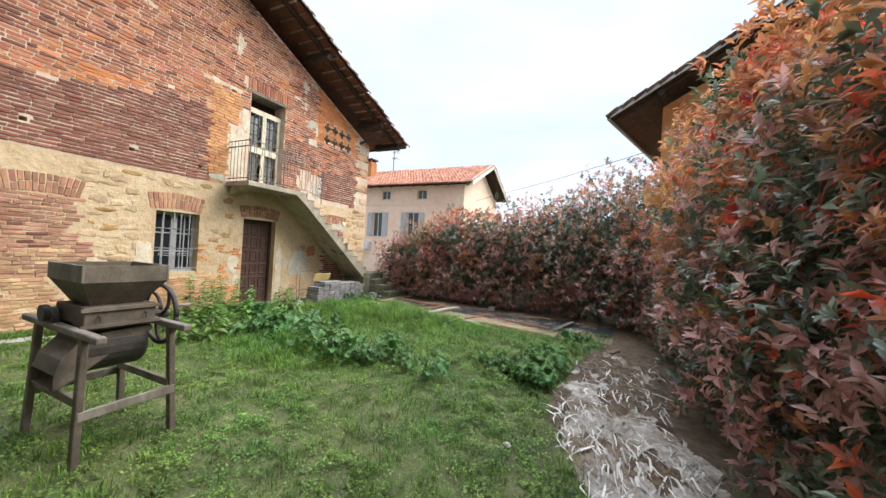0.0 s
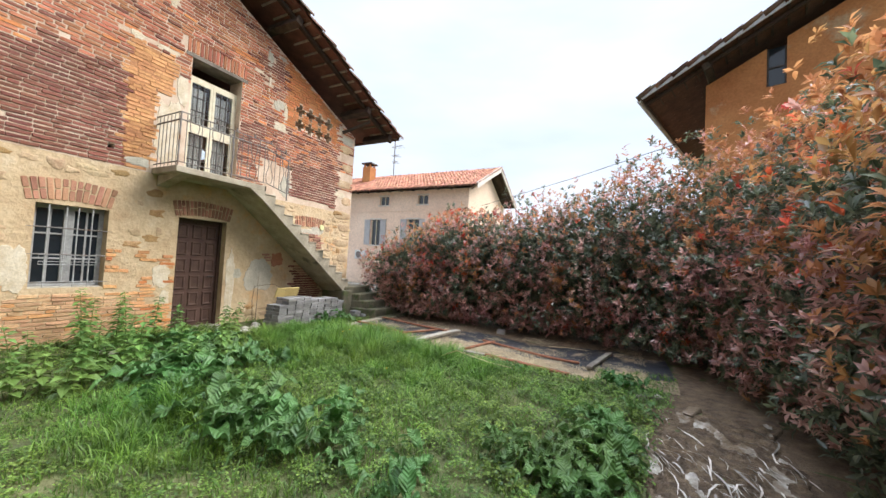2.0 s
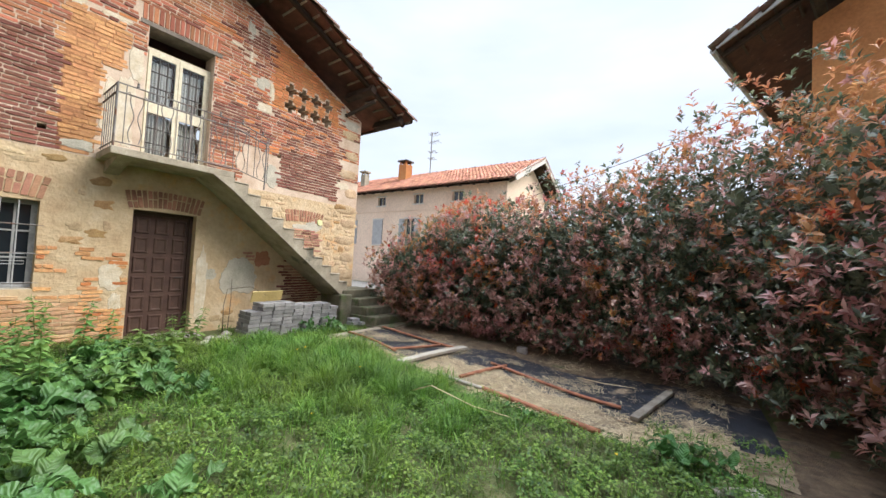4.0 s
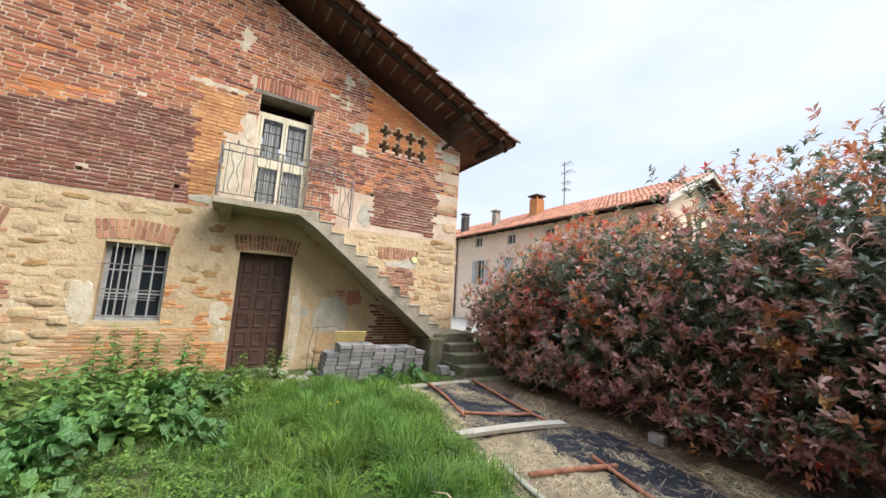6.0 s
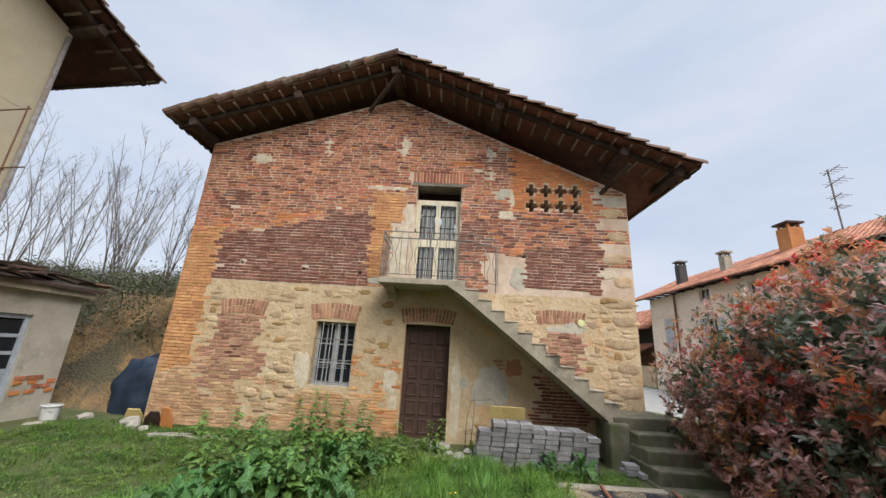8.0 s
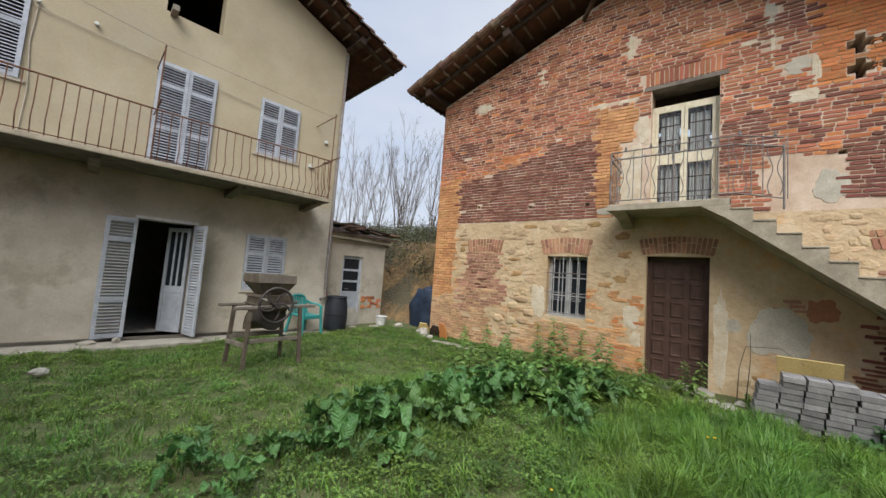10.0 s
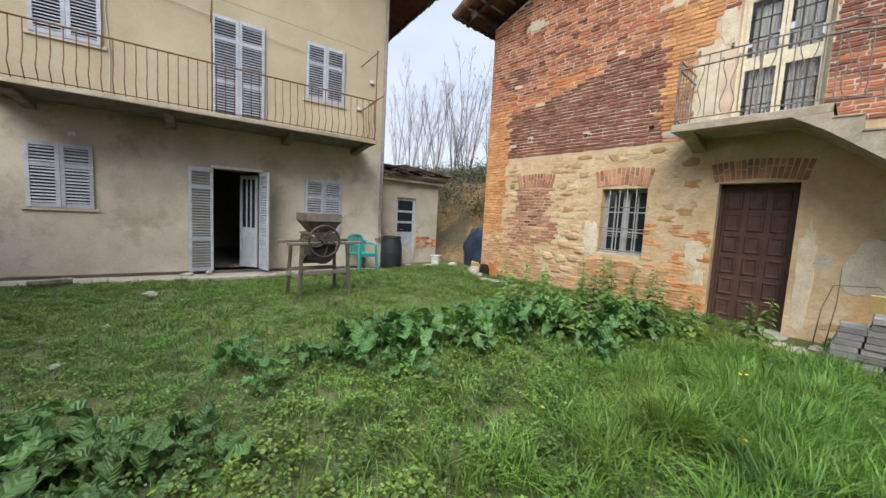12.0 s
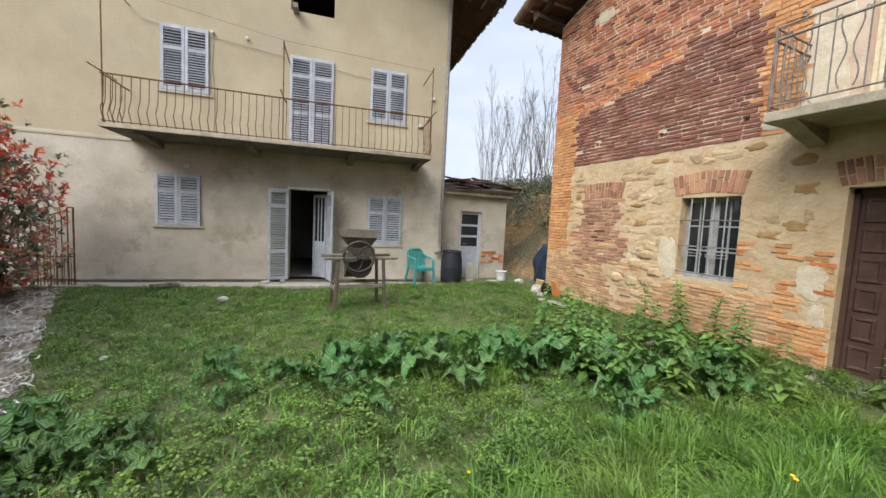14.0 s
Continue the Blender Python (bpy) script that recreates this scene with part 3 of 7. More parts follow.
part("ridge_tiles", ridge, TILE_OLD, farmhouse, kind="stuff", fix=False)

# brickwork: courses laid in patches of different brick


def wobble(y, z, s=1.0):
    return noise.noise(Vector((y * s, z * s, 3.7)))


# bare patches of the gable (y, z, half width, half height)
CEMENT_SPOTS = ((7.34, 6.07, 0.075, 0.27), (7.98, 3.18, 0.18, 0.24), (7.42, 1.0, 0.36, 0.33), (6.90, 1.05, 0.11, 0.10), (9.08, 2.22, 0.2, 0.13), (8.78, 2.16, 0.28, 0.07), (7.64, 5.07, 0.14, 0.14), (7.72, 6.22, 0.12, 0.05), (4.98, 2.97, 0.2, 0.08), (10.0, 5.0, 0.3, 0.13))
PLASTER_SPOTS = ((5.42, 3.65, 0.22, 0.62), (5.58, 4.5, 0.10, 0.3), (3.70, 1.12, 0.15, 0.34), (5.48, 1.02, 0.15, 0.22), (5.56, 0.6, 0.08, 0.14), (5.33, 6.22, 0.055, 0.42), (7.36, 5.45, 0.03, 0.4), (7.72, 4.58, 0.2, 0.09), (7.84, 4.95, 0.05, 0.25), (6.76, 0.85, 0.09, 0.75), (2.05, 5.75, 0.2, 0.12), (3.55, 6.1, 0.05, 0.28), (4.85, 5.12, 0.1, 0.07), (5.3, 5.1, 0.2, 0.05), (7.1, 5.62, 0.2, 0.03), (9.75, 5.2, 0.09, 0.14), (9.85, 3.35, 0.22, 0.1))


def patched(y, z):
    return any(((y - a) / b) ** 2 + ((z - c) / d) ** 2 < 0.9 for a, c, b, d in CEMENT_SPOTS + PLASTER_SPOTS)


def brick_kind(y, z):
    """Which brick shows at a spot of the gable, or None where there is plaster."""
    w = 0.14 * wobble(y, z, 2.6) + 0.06 * wobble(y, z, 7.0)
    spot = wobble(y * 9.1, z * 23.0)
    if 5.52 < y < 6.82 and 5.2 < z < 5.57:
        return None
    if z > 2.84 + 0.3 * w:
        if y < 1.44 + 0.5 * w and z < 3.95 + w:
            return "amber"
        crest = 3.87 + 0.2 * (y - 1.46) + 0.4 * w
        if 1.4 < y < 4.76 + 0.15 * w and z < crest:
            return "maroon"
        if y < 3.6 and z < crest + 0.52 - 0.14 * y + w:
            return "orange" if spot > 0.12 else "red"
        if 4.70 < y < 5.20 + 0.5 * w and z < 4.35 or 4.76 + 0.2 * w < y < 5.44 + 0.4 * w and 4.3 < z < 5.08 + 0.5 * w:
            return "amber"
        if 5.15 < y < 5.72 and z < 4.72 + 1.5 * w - 0.4 * abs(y - 5.6):
            return None
        if 7.84 + 0.3 * w < y < 9.72 + w - (0.16 if z < 5.3 else 0) and z > 4.72 + 0.5 * w:
            return "orange"
        if 7.33 + 0.8 * w < y < 8.12 + 0.5 * w and z < 3.66 + w or y > 8.0 and z < 2.98 + 0.4 * w:
            return None
        if 8.1 < y < 9.78 + w and z < 3.88 + 0.5 * w:
            return "maroon"
        if y > 9.74 + 0.7 * w and (int(z / 0.27) % 2 == 0 or z < 3.4):
            return None
        if y > 7.3 and z < 4.7:
            return "orange" if spot > 0.33 else "maroon" if spot < -0.12 else "red"
        if abs(y - 3.1) < 0.5 and 4.28 + w < z < 4.46 + w or abs(y - 6.75 + w) < 0.35 and 5.72 < z < 5.9:
            return "orange"
        return "orange" if spot > 0.52 else "maroon" if spot < -0.3 or wobble(y * 0.8 + 5, z * 1.6) > 0.42 else "red"
    # lower storey
    if 5.5 < y < 6.8 and 2.05 < z < 2.5 or 3.66 < y < 4.8 and 2.03 < z < 2.5 or 1.72 < y < 2.86 and 2.1 < z < 2.5 or 8.27 < y < 9.4 and 2.15 < z < 2.62:
        return None
    if y < 1.46 + 0.8 * w:
        return "amber" if z > 0.95 + 2 * w else "pale"
    if 1.82 + w < y < 2.74 + w and 1.3 < z < 2.12:
        return "dull" if spot > -0.4 else "maroon"
    if 1.55 < y < 2.86 + w and 0.85 + w < z < 1.5 + w:
        return "dull" if spot > -0.1 else "pale"
    if 2.6 + w < y < 3.45 and 0.45 < z < 0.82:
        return None
    if y < 3.15 + 2 * w and z < 0.95 + w:
        return "pale" if wobble(y * 1.5, z * 2.2 + 3, 1.6) < 0.24 else "dull" if spot > 0.2 else None
    if 3.3 < y < 5.1 + w and z < 0.70 + w:
        return "pale" if spot > -0.35 else "amber"
    if 4.70 < y < 5.66 and 0.15 < z < 1.46 and wobble(y * 2.6, z * 3.4 + 4, 1.3) > -0.04 - 0.5 * max(0.0, 5.0 - y) - 0.3 * max(0.0, 0.9 - z) and spot > -0.35:
        return "orange" if spot > 0.28 else "amber"
    if 4.9 < y < 5.65 and z < 0.42:
        return "amber" if spot > 0 else "pale"
    if 8.46 + 0.3 * w < y < 9.26 + 0.3 * w and 1.0 < z < 2.14 + w:
        return "dull" if spot > -0.2 else "maroon"
    if 8.25 + w < y < 9.35 and 0.4 < z < 1.26 + w:
        return "maroon"
    if 7.46 < y < 7.70 and 1.34 < z < 1.54:
        return "dull"
    return None


BRICKS = {"red": BRICK_RED, "maroon": BRICK_MAROON, "orange": BRICK_ORANGE, "amber": BRICK_AMBER, "pale": BRICK_PALE, "dull": BRICK_DULL}
BRICK_WORDS = {"red": "courses of weathered dusty red brick", "maroon": "rough dark maroon brick courses", "orange": "bright orange brick infill",
               "amber": "crumbling soft amber brick", "pale": "pale yellowed thin brick courses", "dull": "dusty rose brick infill"}


def worn_brick(l, h, e=0.0045, wear=0.004, rng=random):
    """A worn brick with nibbled corners and an uneven face: x out of the wall, y along it."""
    c, k = min(0.007, 0.1 * l), min(0.007, 0.2 * h)
    ring = [(-l / 2 + c, -h / 2), (-l / 6, -h / 2), (l / 6, -h / 2), (l / 2 - c, -h / 2), (l / 2, -h / 2 + k), (l / 2, h / 2 - k), (l / 2 - c, h / 2), (l / 6, h / 2), (-l / 6, h / 2), (-l / 2 + c, h / 2), (-l / 2, h / 2 - k), (-l / 2, -h / 2 + k)]
    back, front = [], []
    for y, z in ring:
        jy, jz = rng.uniform(-wear, wear), rng.uniform(-wear, wear) * 0.75
        back.append((-0.03, y + jy, z + jz))
        front.append((rng.uniform(-0.003, 0.003), y * (1 - 2 * e / l) + jy, z * (1 - 2 * e / h) + jz))
    n = len(ring)
    return back + front, [tuple(range(n, 2 * n))] + [(i, (i + 1) % n, n + (i + 1) % n, n + i) for i in range(n)]


def lay_bricks():
    joined = {k: Shape() for k in BRICKS}
    single = {k: [Shape().add(*worn_brick(0.22, 0.052)).mesh("brick", m) for _ in range(4)] for k, m in BRICKS.items()}
    made = 0
    z, row = 0.0, 0
    while z < 7.6:
        low = z < 2.8
        ch = 0.066 + random.uniform(-0.003, 0.003) - (0.008 if z < 0.8 else 0)
        y = Y0 + (0.0 if row % 2 else 0.12) - 0.13 + random.uniform(-0.03, 0.03)
        while y < Y1:
            l = random.choice((0.24, 0.24, 0.23, 0.12, 0.19)) + random.uniform(-0.02, 0.02)
            ya, yb = max(y, Y0), min(y + l, Y1)
            y += l
            for h in HOLES:
                if h[2] < z + ch - 0.012 and h[3] > z + 0.012 and ya < h[1] and yb > h[0]:
                    if h[0] - ya > yb - h[1]:
                        yb = h[0]
                    else:
                        ya = h[1]
            c = (ya + yb) / 2
            if yb - ya < 0.035 or z + ch > gable_top(c) - 0.02:
                continue
            sag = 0.02 * wobble(c * 0.5, z * 0.6 + 9)
            kind = brick_kind(c, z + ch / 2)
            if kind is None or patched(c, z + ch / 2) or random.random() < 0.002:
                continue
            proud = random.uniform(0.003, 0.013) + (0.010 if kind == "maroon" else 0.006 if low else 0.0) * random.random()
            gap_y, gap_z = {"maroon": (0.004, 0.014), "orange": (0.008, 0.006), "amber": (0.006, 0.006), "red": (0.011, 0.010), "pale": (0.008, 0.008), "dull": (0.009, 0.009)}[kind]
            bl, bh = yb - ya - gap_y, ch - gap_z - random.uniform(0, 0.004)
            turn = Matrix.Rotation(radians(random.gauss(0, 1.4 if low else 0.7)), 4, "X")
            m = Matrix.Translation((WX + proud, c, z + ch / 2 + sag)) @ turn
            if made < 300 and 6.85 < c < 8.4 and 2.9 < z < 4.7:
                piece("brick", random.choice(single[kind]), m @ Matrix.Diagonal((1, bl / 0.22, bh / 0.052, 1)), gable)
                made += 1
            else:
                joined[kind].add(*worn_brick(bl, bh, wear=0.007 if low else 0.0045), m)
        z += ch
        row += 1
    for kind, s in joined.items():
        part("brickwork", s, BRICKS[kind], gable, BRICK_WORDS[kind], kind="stuff", fix=False)
    # clay-coloured mortar behind the amber and orange brick
    bed, cell = Shape(), 0.05
    for i in range(int((Y1 - Y0) / cell)):
        for j in range(int(7.4 / cell)):
            y, z = Y0 + i * cell, j * cell
            if any(h[0] < y + cell and h[1] > y and h[2] < z + cell and h[3] > z for h in HOLES) or z + cell > gable_top(y + cell / 2) - 0.04:
                continue
            if (z > 2.8 or y < 1.6) and all(brick_kind(y + a, z + b) in ("amber", "orange") for a in (0, cell) for b in (0, cell)):
                bed.add([(WX + 0.002, y, z), (WX + 0.002, y + cell, z), (WX + 0.002, y + cell, z + cell), (WX + 0.002, y, z + cell)], [(0, 1, 2, 3)])
    part("mortar_bed", bed, AMBER_BED, gable, "amber clay mortar between orange bricks", kind="stuff", fix=False)
    # little crosses of clay in the slots between the pierced crosses
    for cy, cz in SLOTS:
        part("vent_cross", Shape().box((WX - 0.05, cy - 0.045, cz - 0.007), (WX - 0.004, cy + 0.045, cz + 0.007)).box((WX - 0.05, cy - 0.007, cz - 0.03), (WX - 0.006, cy + 0.007, cz + 0.03)), BRICK_ORANGE, gable)


def soldier_arch(y0, y1, z0, z1, rise, mat, n, lean=0.5):
    """A flat arch of bricks on end, fanning outwards, some of two pieces, each brick an object."""
    for i in range(n):
        t = (i + 0.5) / n
        y = y0 + (y1 - y0) * t
        zc = rise * math.sin(math.pi * t)
        h = z1 - z0
        w = (y1 - y0) / n - 0.010
        a = Matrix.Translation((WX + random.uniform(0.006, 0.016), y, (z0 + z1) / 2 + zc)) @ Matrix.Rotation(-(t - 0.5) * lean, 4, "X")
        split = random.choice((0.0, 0.5, 0.62, 0.38)) if lean > 0.1 else 0.0
        runs = [(-h / 2, h / 2)] if not split else [(-h / 2, -h / 2 + h * split - 0.006), (-h / 2 + h * split + 0.006, h / 2)]
        for lo, hi in runs:
            vs, fs = worn_brick(w, hi - lo, wear=0.004)
            part("brick", Shape().add(vs, fs, a @ Matrix.Translation((0, 0, (lo + hi) / 2))), mat, gable, fix=False)


def blob(y, z, ry, rz, proud, n=16, seed=0.0, jag=0.3):
    """A field stone half sunk in plaster: an uneven outline, a soft rim and a low dome."""
    rings = [[], [], []]
    for k in range(n):
        a = 2 * math.pi * k / n
        q = 1 + jag * noise.noise(Vector((math.cos(a) * 1.3, math.sin(a) * 1.3, seed))) + 0.5 * jag * noise.noise(Vector((math.cos(a) * 3.4, math.sin(a) * 3.4, seed + 5)))
        cy, cz = math.copysign(abs(math.cos(a)) ** 0.7, math.cos(a)), math.copysign(abs(math.sin(a)) ** 0.7, math.sin(a))
        for ring, f, d in zip(rings, (1.0, 0.82, 0.45), (-0.004, 0.75, 1.0)):
            bump = 0.004 * noise.noise(Vector((a * 2, f * 5, seed)))
            ring.append((WX + (d * proud + bump if d > 0 else d), y + ry * q * cy * f, z + rz * q * cz * f))
    vs = rings[0] + rings[1] + rings[2]
    fs = [(k * n + i, k * n + (i + 1) % n, (k + 1) * n + (i + 1) % n, (k + 1) * n + i) for k in range(2) for i in range(n)] + [tuple(range(2 * n, 3 * n))]
    return vs, fs


def ragged(y, z, ry, rz, proud, seed):
    """A thin skin of plaster with a torn outline."""
    n, rings = 72, [[], [], []]
    for k in range(n):
        a = 2 * math.pi * k / n
        c, s_ = math.cos(a), math.sin(a)
        box = (abs(c) ** 3 + abs(s_) ** 3) ** (-1 / 3)
        q = box * (0.95 + 0.32 * noise.noise(Vector((c * 1.4, s_ * 1.4, seed))) + 0.16 * noise.noise(Vector((c * 3.6, s_ * 3.6, seed + 3))) + 0.07 * noise.noise(Vector((c * 8, s_ * 8, seed + 7))))
        for ring, f, d in zip(rings, (1.0, 0.965, 0.5), (-0.006, proud, proud + 0.003)):
            ring.append((WX + d + (0.003 * noise.noise(Vector((c * 4 * f, s_ * 4 * f, seed))) if d > 0 else 0), y + ry * q * c * f, z + rz * q * s_ * f))
    fs = [(k * n + i, k * n + (i + 1) % n, (k + 1) * n + (i + 1) % n, (k + 1) * n + i) for k in range(2) for i in range(n)] + [tuple(range(2 * n, 3 * n))]
    return Shape().add(rings[0] + rings[1] + rings[2], fs)


def lay_rubble():
    """Field stones that show in the plaster of the lower storey, one object each."""
    rng = random.Random(5)
    count, laid = 0, []
    for _ in range(3500):
        y, z = rng.uniform(1.5, 10.2), rng.uniform(0.1, 2.75)
        if 5.5 < y < 7.9 and not (z < 0.35 and y > 6.8):
            continue
        if y > 7.9 and z < 2.9 - (y - 6.9) * 0.84 + 0.1:
            continue
        if any(h[0] - 0.3 < y < h[1] + 0.3 and h[2] - 0.2 < z < h[3] + 0.5 for h in HOLES[:2]):
            continue
        if any(brick_kind(y + a, z + b) for a in (-0.12, 0, 0.12) for b in (-0.06, 0.06)) or 1.7 < y < 2.8 and z > 2.1 or 8.3 < y < 9.4 and 2.1 < z < 2.8:
            continue
        if 4.7 < y < 5.6 and z > 0.5 and rng.random() < 0.8:
            continue
        ry, rz = rng.uniform(0.05, 0.18), rng.uniform(0.035, 0.085)
        if any(abs(y - a) < (ry + c) * 0.85 and abs(z - b) < (rz + e) * 0.85 for a, b, c, e in laid):
            continue
        laid.append((y, z, ry, rz))
        vs, fs = blob(y, z, ry, rz, rng.uniform(0.003, 0.011), seed=count * 1.3, jag=0.6)
        part("stone", Shape().add(vs, fs), OCHRE if rng.random() < 0.12 else RUBBLE, gable, smooth=True, fix=False)
        count += 1
        if count > 270:
            break
    for k, (y, z, ry, rz) in enumerate(((3.12, 0.95, 0.15, 0.08), (3.32, 1.12, 0.17, 0.07), (2.78, 0.64, 0.15, 0.08), (3.08, 0.62, 0.14, 0.09), (3.36, 0.66, 0.13, 0.08), (3.5, 0.85, 0.13, 0.08), (3.2, 0.42, 0.15, 0.07))):
        vs, fs = blob(y, z, ry, rz, 0.018 + 0.006 * (k % 3), seed=k * 2.7, jag=0.3)
        part("stone", Shape().add(vs, fs), RUBBLE, gable, smooth=True, fix=False)
    # quoin stones on the right-hand corner
    for i, z in enumerate((4.72, 4.2, 3.68, 3.2, 2.76, 2.4, 1.95, 1.5, 1.05)):
        ln = (0.62, 0.5, 0.66, 0.42, 0.7, 0.5, 0.62, 0.45, 0.55)[i]
        vs, fs = blob(Y1 - ln / 2 - 0.01, z, ln / 2, 0.125, 0.014, n=22, seed=i * 2.1, jag=0.12)
        part("quoin_stone", Shape().add(vs, fs), RUBBLE, gable, smooth=True, fix=False)
    for mat, nm, spots in ((CEMENT, "cement_patch", CEMENT_SPOTS), (WHITEWASH, "plaster_patch", PLASTER_SPOTS)):
        for k, (y, z, ry, rz) in enumerate(spots):
            part(nm, ragged(y, z, ry, rz, 0.006 + 0.001 * (k % 3), k * 3.3 + len(nm)), mat, gable, fix=False)
    red = material("red patched plaster", (0.42, 0.19, 0.11), (0.33, 0.14, 0.08), scale=5)
    part("plaster_patch", ragged(7.88, 1.38, 0.16, 0.18, 0.010, 4.0), red, gable, fix=False)
    vs, fs = blob(9.82, 2.80, 0.22, 0.07, 0.02, seed=8, jag=0.4)
    part("stone", Shape().add(vs, fs), OCHRE, gable, smooth=True, fix=False)


def farm_door():
    y0, y1, z0, z1 = DOOR
    x = WX - 0.2
    s = Shape().box((x - 0.05, y0, z0), (x, y1, z1))
    d = part("door", s, DOORWOOD, farmhouse, "closed dark brown panelled wooden door")
    WORLD[d.name] = Matrix()
    for a, b, c, e in ((y0, y0 + 0.05, z0, z1), (y1 - 0.05, y1, z0, z1), (y0, y1, z1 - 0.06, z1)):
        part("door_frame", Shape().box((x, a, c), (x + 0.05, b, e)), DOORWOOD, d)
    w = (y1 - y0 - 0.1) / 3
    for i in range(3):
        for j in range(6):
            a, c = y0 + 0.05 + w * i + 0.035, z0 + 0.08 + j * 0.335
            p = Shape()
            vs = []
            for dx, g in ((0.001, 0), (0.018, 0.012), (0.018, 0.03), (0.006, 0.045)):
                vs += [(x + dx, a + g, c + g), (x + dx, a + w - 0.07 - g, c + g), (x + dx, a + w - 0.07 - g, c + 0.275 - g), (x + dx, a + g, c + 0.275 - g)]
            fs = [(4 * k + q, 4 * k + (q + 1) % 4, 4 * k + 4 + (q + 1) % 4, 4 * k + 4 + q) for k in range(3) for q in range(4)] + [(12, 13, 14, 15)]
            part("door_panel", p.add(vs, fs), DOORWOOD, d)
    hnd = Shape().tube([(x, y1 - 0.11, 0.98), (x + 0.06, y1 - 0.11, 0.98), (x + 0.06, y1 - 0.23, 0.985)], 0.011)
    part("handle", hnd, CASTIRON, d, "dark lever handle")
    part("threshold", Shape().box((WX - 0.3, y0 - 0.05, -0.2), (WX + 0.42, y1 + 0.1, -0.015), jitter=0.012), SLATE, farmhouse, "pale worn stone doorstep", bevel=0.015)


def farm_window():
    y0, y1, z0, z1 = WINDOW
    x = WX - 0.17
    w = part("window", Shape().box((x - 0.03, y0, z0), (x, y0 + 0.06, z1)).box((x - 0.03, y1 - 0.06, z0), (x, y1, z1)).box((x - 0.03, y0 + 0.06, z1 - 0.06), (x, y1 - 0.06, z1))
             .box((x - 0.03, y0 + 0.06, z0), (x, y1 - 0.06, z0 + 0.06)), GREYPAINT, farmhouse, "small barred window with grey frame")
    WORLD[w.name] = Matrix()
    mid = (y0 + y1) / 2
    part("mullion", Shape().box((x - 0.025, mid - 0.06, z0 + 0.06), (x + 0.012, mid + 0.06, z1 - 0.06)), GREYPAINT, w, bevel=0.008)
    for a, b in ((y0 + 0.06, mid - 0.06), (mid + 0.06, y1 - 0.06)):
        part("pane", Shape().box((x - 0.018, a, z0 + 0.06), (x - 0.012, b, z1 - 0.06)), GLASS, w)
        part("glazing_bar", Shape().box((x - 0.011, (a + b) / 2 - 0.012, z0 + 0.06), (x + 0.003, (a + b) / 2 + 0.012, z1 - 0.06)), GREYPAINT, w)
        for k in (1, 2):
            zz = z0 + 0.06 + (z1 - z0 - 0.12) * k / 3
            part("glazing_bar", Shape().box((x - 0.011, a, zz - 0.012), (x + 0.002, b, zz + 0.012)), GREYPAINT, w)
    xb, wide, tall_ = WX - 0.02, y1 - y0, z1 - z0
    for q in (0.18, 0.41, 0.57, 0.77):
        part("bar", Shape().tube([(xb, y0 + q * wide, z0 + 0.01), (xb, y0 + q * wide, z1 - 0.01)], 0.009, 6), GALVANISED, w)
    for q in (0.07, 0.40, 0.72):
        part("bar", Shape().tube([(xb + 0.012, y0 - 0.07, z0 + q * tall_), (xb + 0.012, y1 + 0.05, z0 + q * tall_)], 0.010, 6), IRON, w)
    for a, b in ((0.10, 0.45), (0.52, 0.88)):
        for q in (0.28, 0.36, 0.04):
            pts = [(xb + 0.016, y0 + u * wide, z0 + v * tall_) for u, v in ((a, q), (b, q), (b, q + 0.035), (a, q + 0.035), (a, q))]
            part("wire_loop", Shape().tube(pts, 0.005, 5), GALVANISED, w)
    part("sill", Shape().box((WX - 0.3, y0 + 0.002, z0 - 0.05), (WX - 0.02, y1 - 0.002, z0 + 0.012), jitter=0.005), CEMENT, w)


